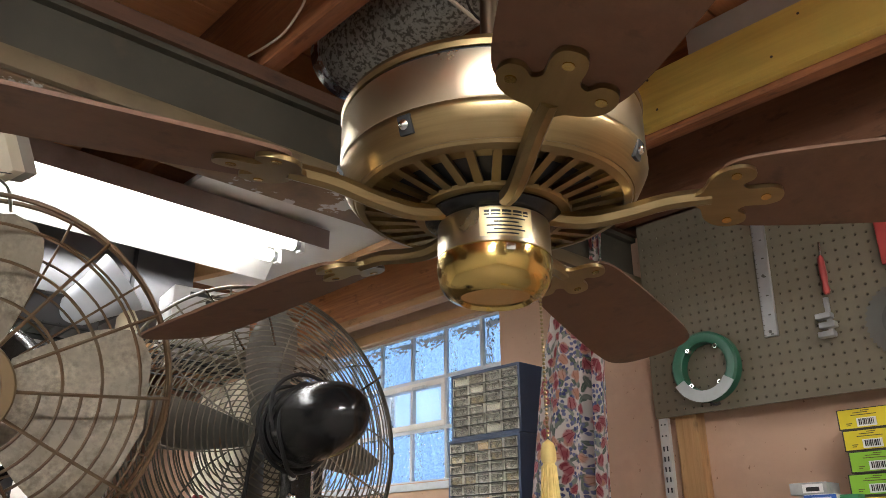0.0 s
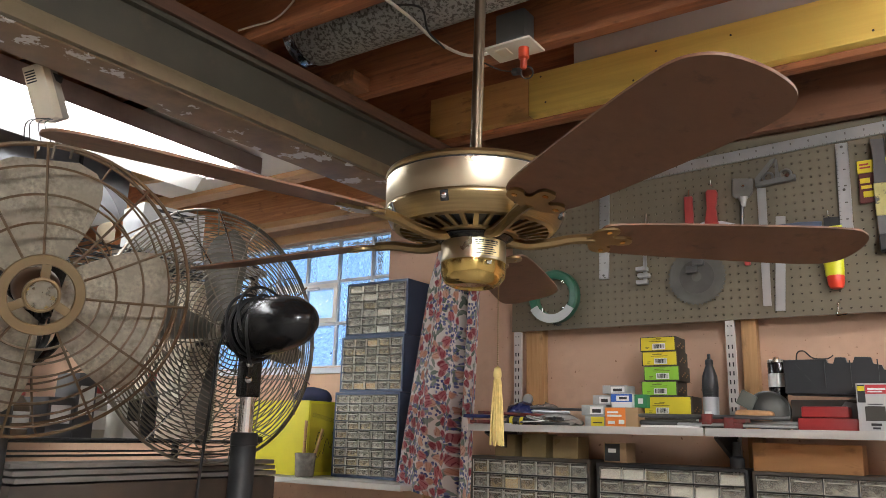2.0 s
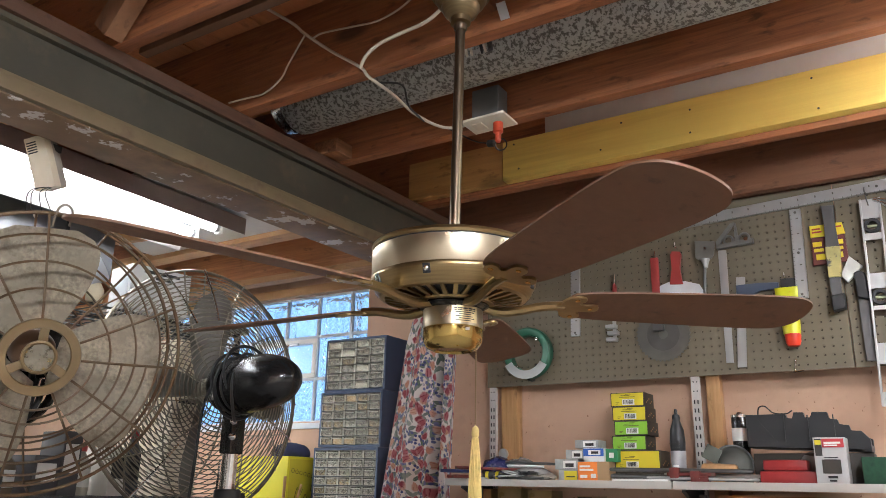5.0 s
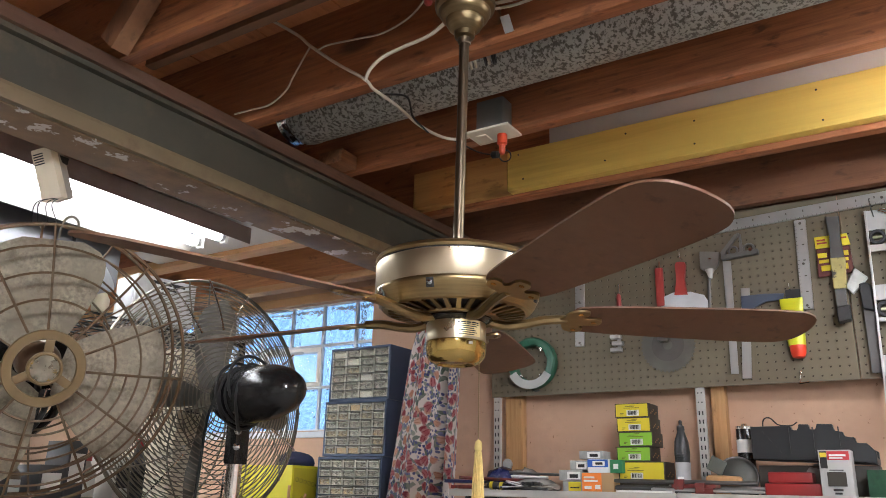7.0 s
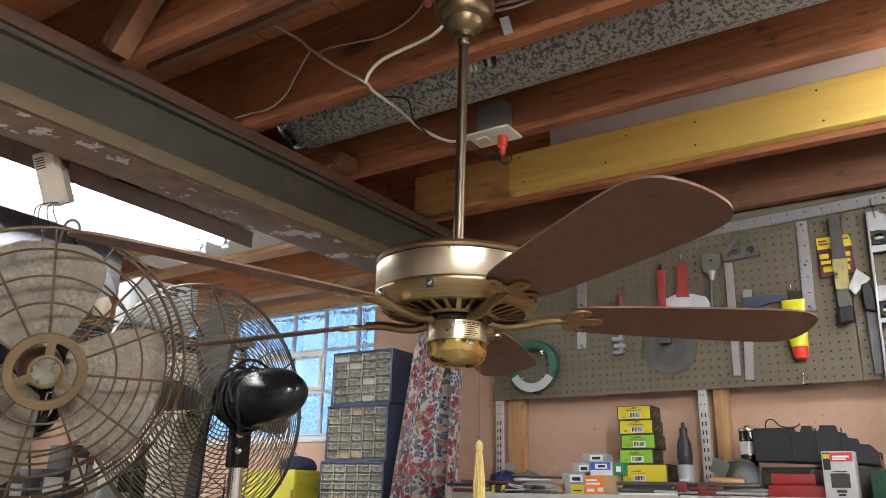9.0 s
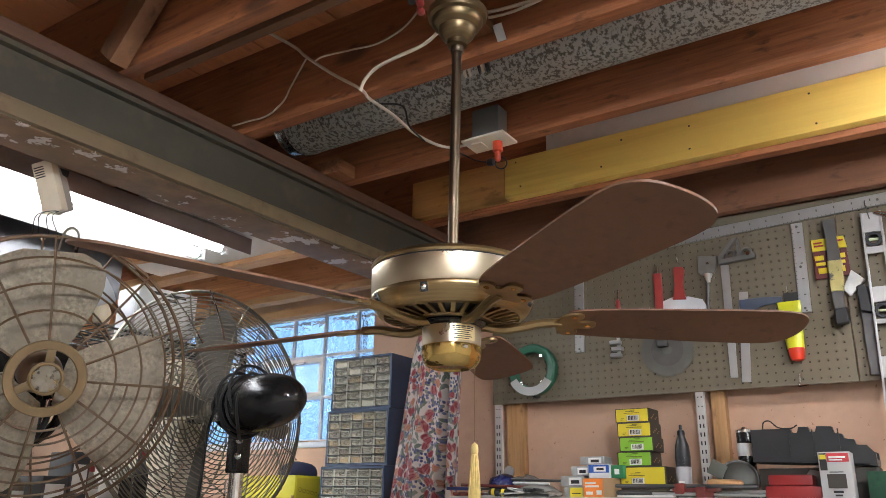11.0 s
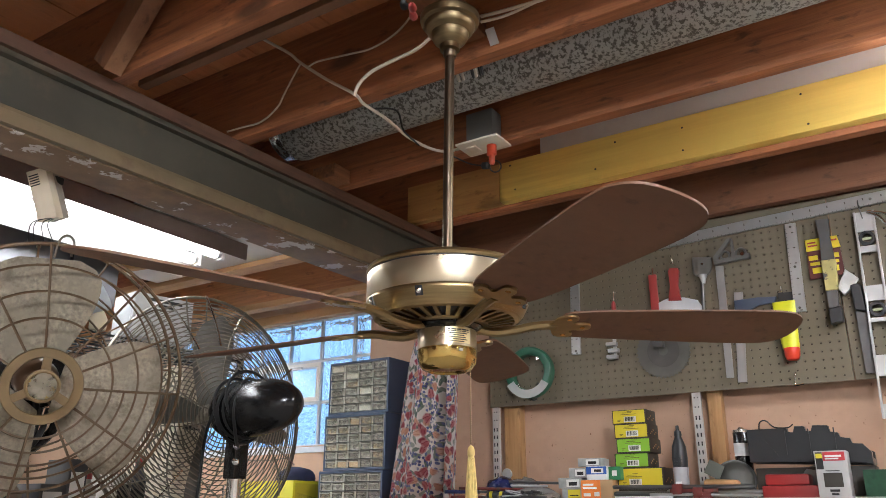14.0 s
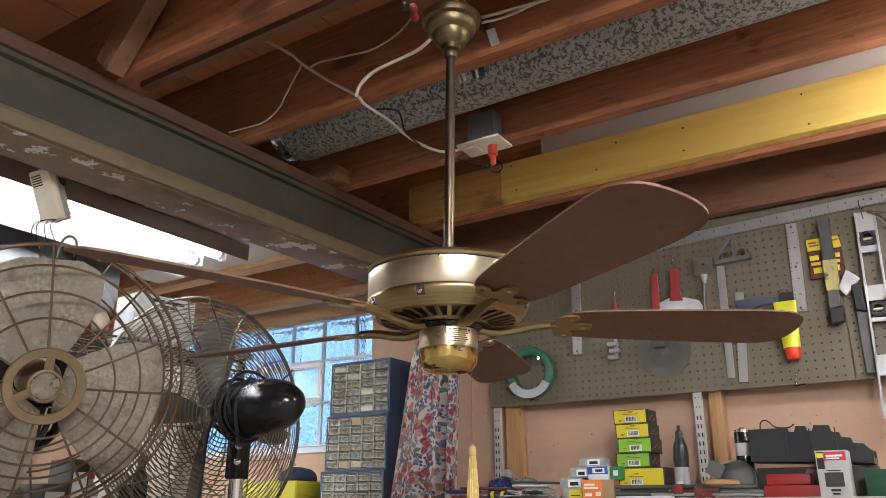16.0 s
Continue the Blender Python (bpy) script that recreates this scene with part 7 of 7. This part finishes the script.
for z0, n in ((0.905, 14), (1.265, 14), (0.455, 8)):
    x = RX0 + 0.03
    for k in range(n):
        w, h, dp = random.uniform(0.035, 0.075), random.uniform(0.08, 0.22), random.uniform(0.08, 0.2)
        if x + w > (0.985 if z0 > 1.2 else RX1 - 0.01):
            break
        colr = random.choice([(0.66, 0.63, 0.58), (0.30, 0.27, 0.22), (0.05, 0.05, 0.055), (0.40, 0.36, 0.30), (0.16, 0.11, 0.07), (0.07, 0.07, 0.08), (0.50, 0.50, 0.20), (0.10, 0.10, 0.11), (0.62, 0.60, 0.56)])
        mt = plain("package_%d_%d" % (int(z0 * 100), k), colr, 0.45, spread=0.12)
        if k % 3 == 1:
            ob = thing("jar", (x + w / 2, RY0 + 0.1, z0), "plastic bottle standing on the wire rack", "bottle", "rack bottles")
            part("bottle", lathe(bmesh.new(), [(w * 0.48, 0), (w * 0.5, 0.01), (w * 0.5, h * 0.6), (w * 0.25, h * 0.78), (w * 0.22, h * 0.82)], Matrix.Translation((x + w / 2, RY0 + 0.1, z0)), 18), mt, ob)
            part("cap", lathe(bmesh.new(), [(w * 0.27, h * 0.82), (w * 0.27, h * 0.93), (w * 0.2, h * 0.95)], Matrix.Translation((x + w / 2, RY0 + 0.1, z0)), 14), random.choice([RED, BLACKPLASTIC, PAPER]), ob)
            part("label", lathe(bmesh.new(), [(w * 0.506, h * 0.15), (w * 0.506, h * 0.5)], Matrix.Translation((x + w / 2, RY0 + 0.1, z0)), 18, False), random.choice([PAPER, RED, BLUEPRINT]), ob)
        else:
            ob = thing("package", (x + w / 2, RY0 + 0.1, z0), "upright printed package on the wire rack", "box", "rack packages")
            part("body", boxed(x, x + w, RY0 + 0.02, RY0 + 0.02 + dp, z0, z0 + h, bevel=0.0015), mt, ob)
            part("print_patch", boxed(x + w * 0.12, x + w * 0.88, RY0 + 0.0185, RY0 + 0.0205, z0 + h * 0.35, z0 + h * 0.8), random.choice([PAPER, INK, PAPER]), ob)
        x += w + random.uniform(0.004, 0.02)
crc = carton("cream_carton", 1.000, 1.120, 1.80, 2.06, 1.264, 1.755, plain("cream_card", (0.78, 0.70, 0.55), 0.6, spread=0.08), "tall cream cardboard carton standing on the wire rack", "box")
part("print_bar", boxed(1.02, 1.09, 1.7985, 1.8005, 1.55, 1.565), INK, crc)
tray = thing("metal_tray", (1.17, 1.86, 1.804), "flat grey metal tray on the rack's top shelf", "tray")
part("tray_bottom", boxed(1.085, 1.255, 1.755, 1.96, 1.8045, 1.809, bevel=0.001), ALU, tray)
for a in ((1.085, 1.255, 1.755, 1.759), (1.085, 1.255, 1.956, 1.960), (1.085, 1.089, 1.759, 1.956), (1.251, 1.255, 1.759, 1.956)):
    part("tray_side", boxed(*a, 1.8092, 1.828, bevel=0.001), ALU, tray)
for k, (x0, x1, y0, z1, tone) in enumerate(((0.43, 0.60, 1.80, 1.868, (0.05, 0.05, 0.055)), (0.86, 1.05, 1.90, 1.86, (0.16, 0.13, 0.10)))):
    ob = carton("storage_bin", x0, x1, y0, y0 + 0.16, 1.804, z1, plain("bin_plastic_%d" % k, tone, 0.5, spread=0.2), "dark plastic bin on the rack's top shelf", "bin", group="rack bins")
    part("rim", boxed(x0 - 0.004, x1 + 0.004, y0 - 0.004, y0 + 0.164, z1, z1 + 0.008, bevel=0.002), BLACKPLASTIC, ob)
# flattened cartons stacked across the lower rack
for k in range(3):
    tagged(part("flat_panel", boxed(0.40, 1.22, 1.60 + 0.01 * k, 1.735, 1.165 + k * 0.016, 1.177 + k * 0.016, bevel=0.002, m=Matrix.Translation((0.65, 1.68, 1.06)) @ Matrix.Rotation(radians(1 - 0.6 * k), 4, "Z") @ Matrix.Translation((-0.65, -1.68, -1.06))), plain("grey_slats_%d" % k, (0.17 + 0.02 * k, 0.15 + 0.02 * k, 0.13 + 0.02 * k), 0.6, spread=0.2)), "grey flat panel stacked low beside the rack", "panel", "stacked panels")
side_table = thing("low_cabinet", (0.65, 1.68, 0), "dark brown low cabinet under the stacked panels", "cabinet")
part("body", boxed(0.40, 1.22, 1.61, 1.735, 0, 1.160, bevel=0.004), plain("dark_brown_laminate", (0.060, 0.042, 0.030), 0.5, spread=0.35), side_table)
part("dark_control", boxed(0.62, 0.66, 1.602, 1.6105, 1.06, 1.12, bevel=0.003), BLACKPLASTIC, side_table)
# big dark duct and pale partition at the back
trunk = thing("air_duct", (-0.1, 2.65, 2.03), "large dark galvanised duct trunk below the joists", "duct")
part("trunk_box", boxed(-1.6, 1.05, 2.30, 2.95, 2.03, 2.275, bevel=0.004), plain("dark_galvanised", (0.16, 0.16, 0.165), 0.4, metal=0.6, spread=0.25, scale=8), trunk)
for x in (-0.9, -0.3, 0.3, 0.85):
    part("seam", boxed(x - 0.006, x + 0.006, 2.292, 2.958, 2.022, 2.2785, bevel=0.002), BLACKPLASTIC, trunk)
tagged(part("partition", boxed(-3.1, 1.3, 3.9, 3.98, 0, 2.22), WHITEWALL, smooth=False, kind="structure"), "pale partition wall at the back", "wall")
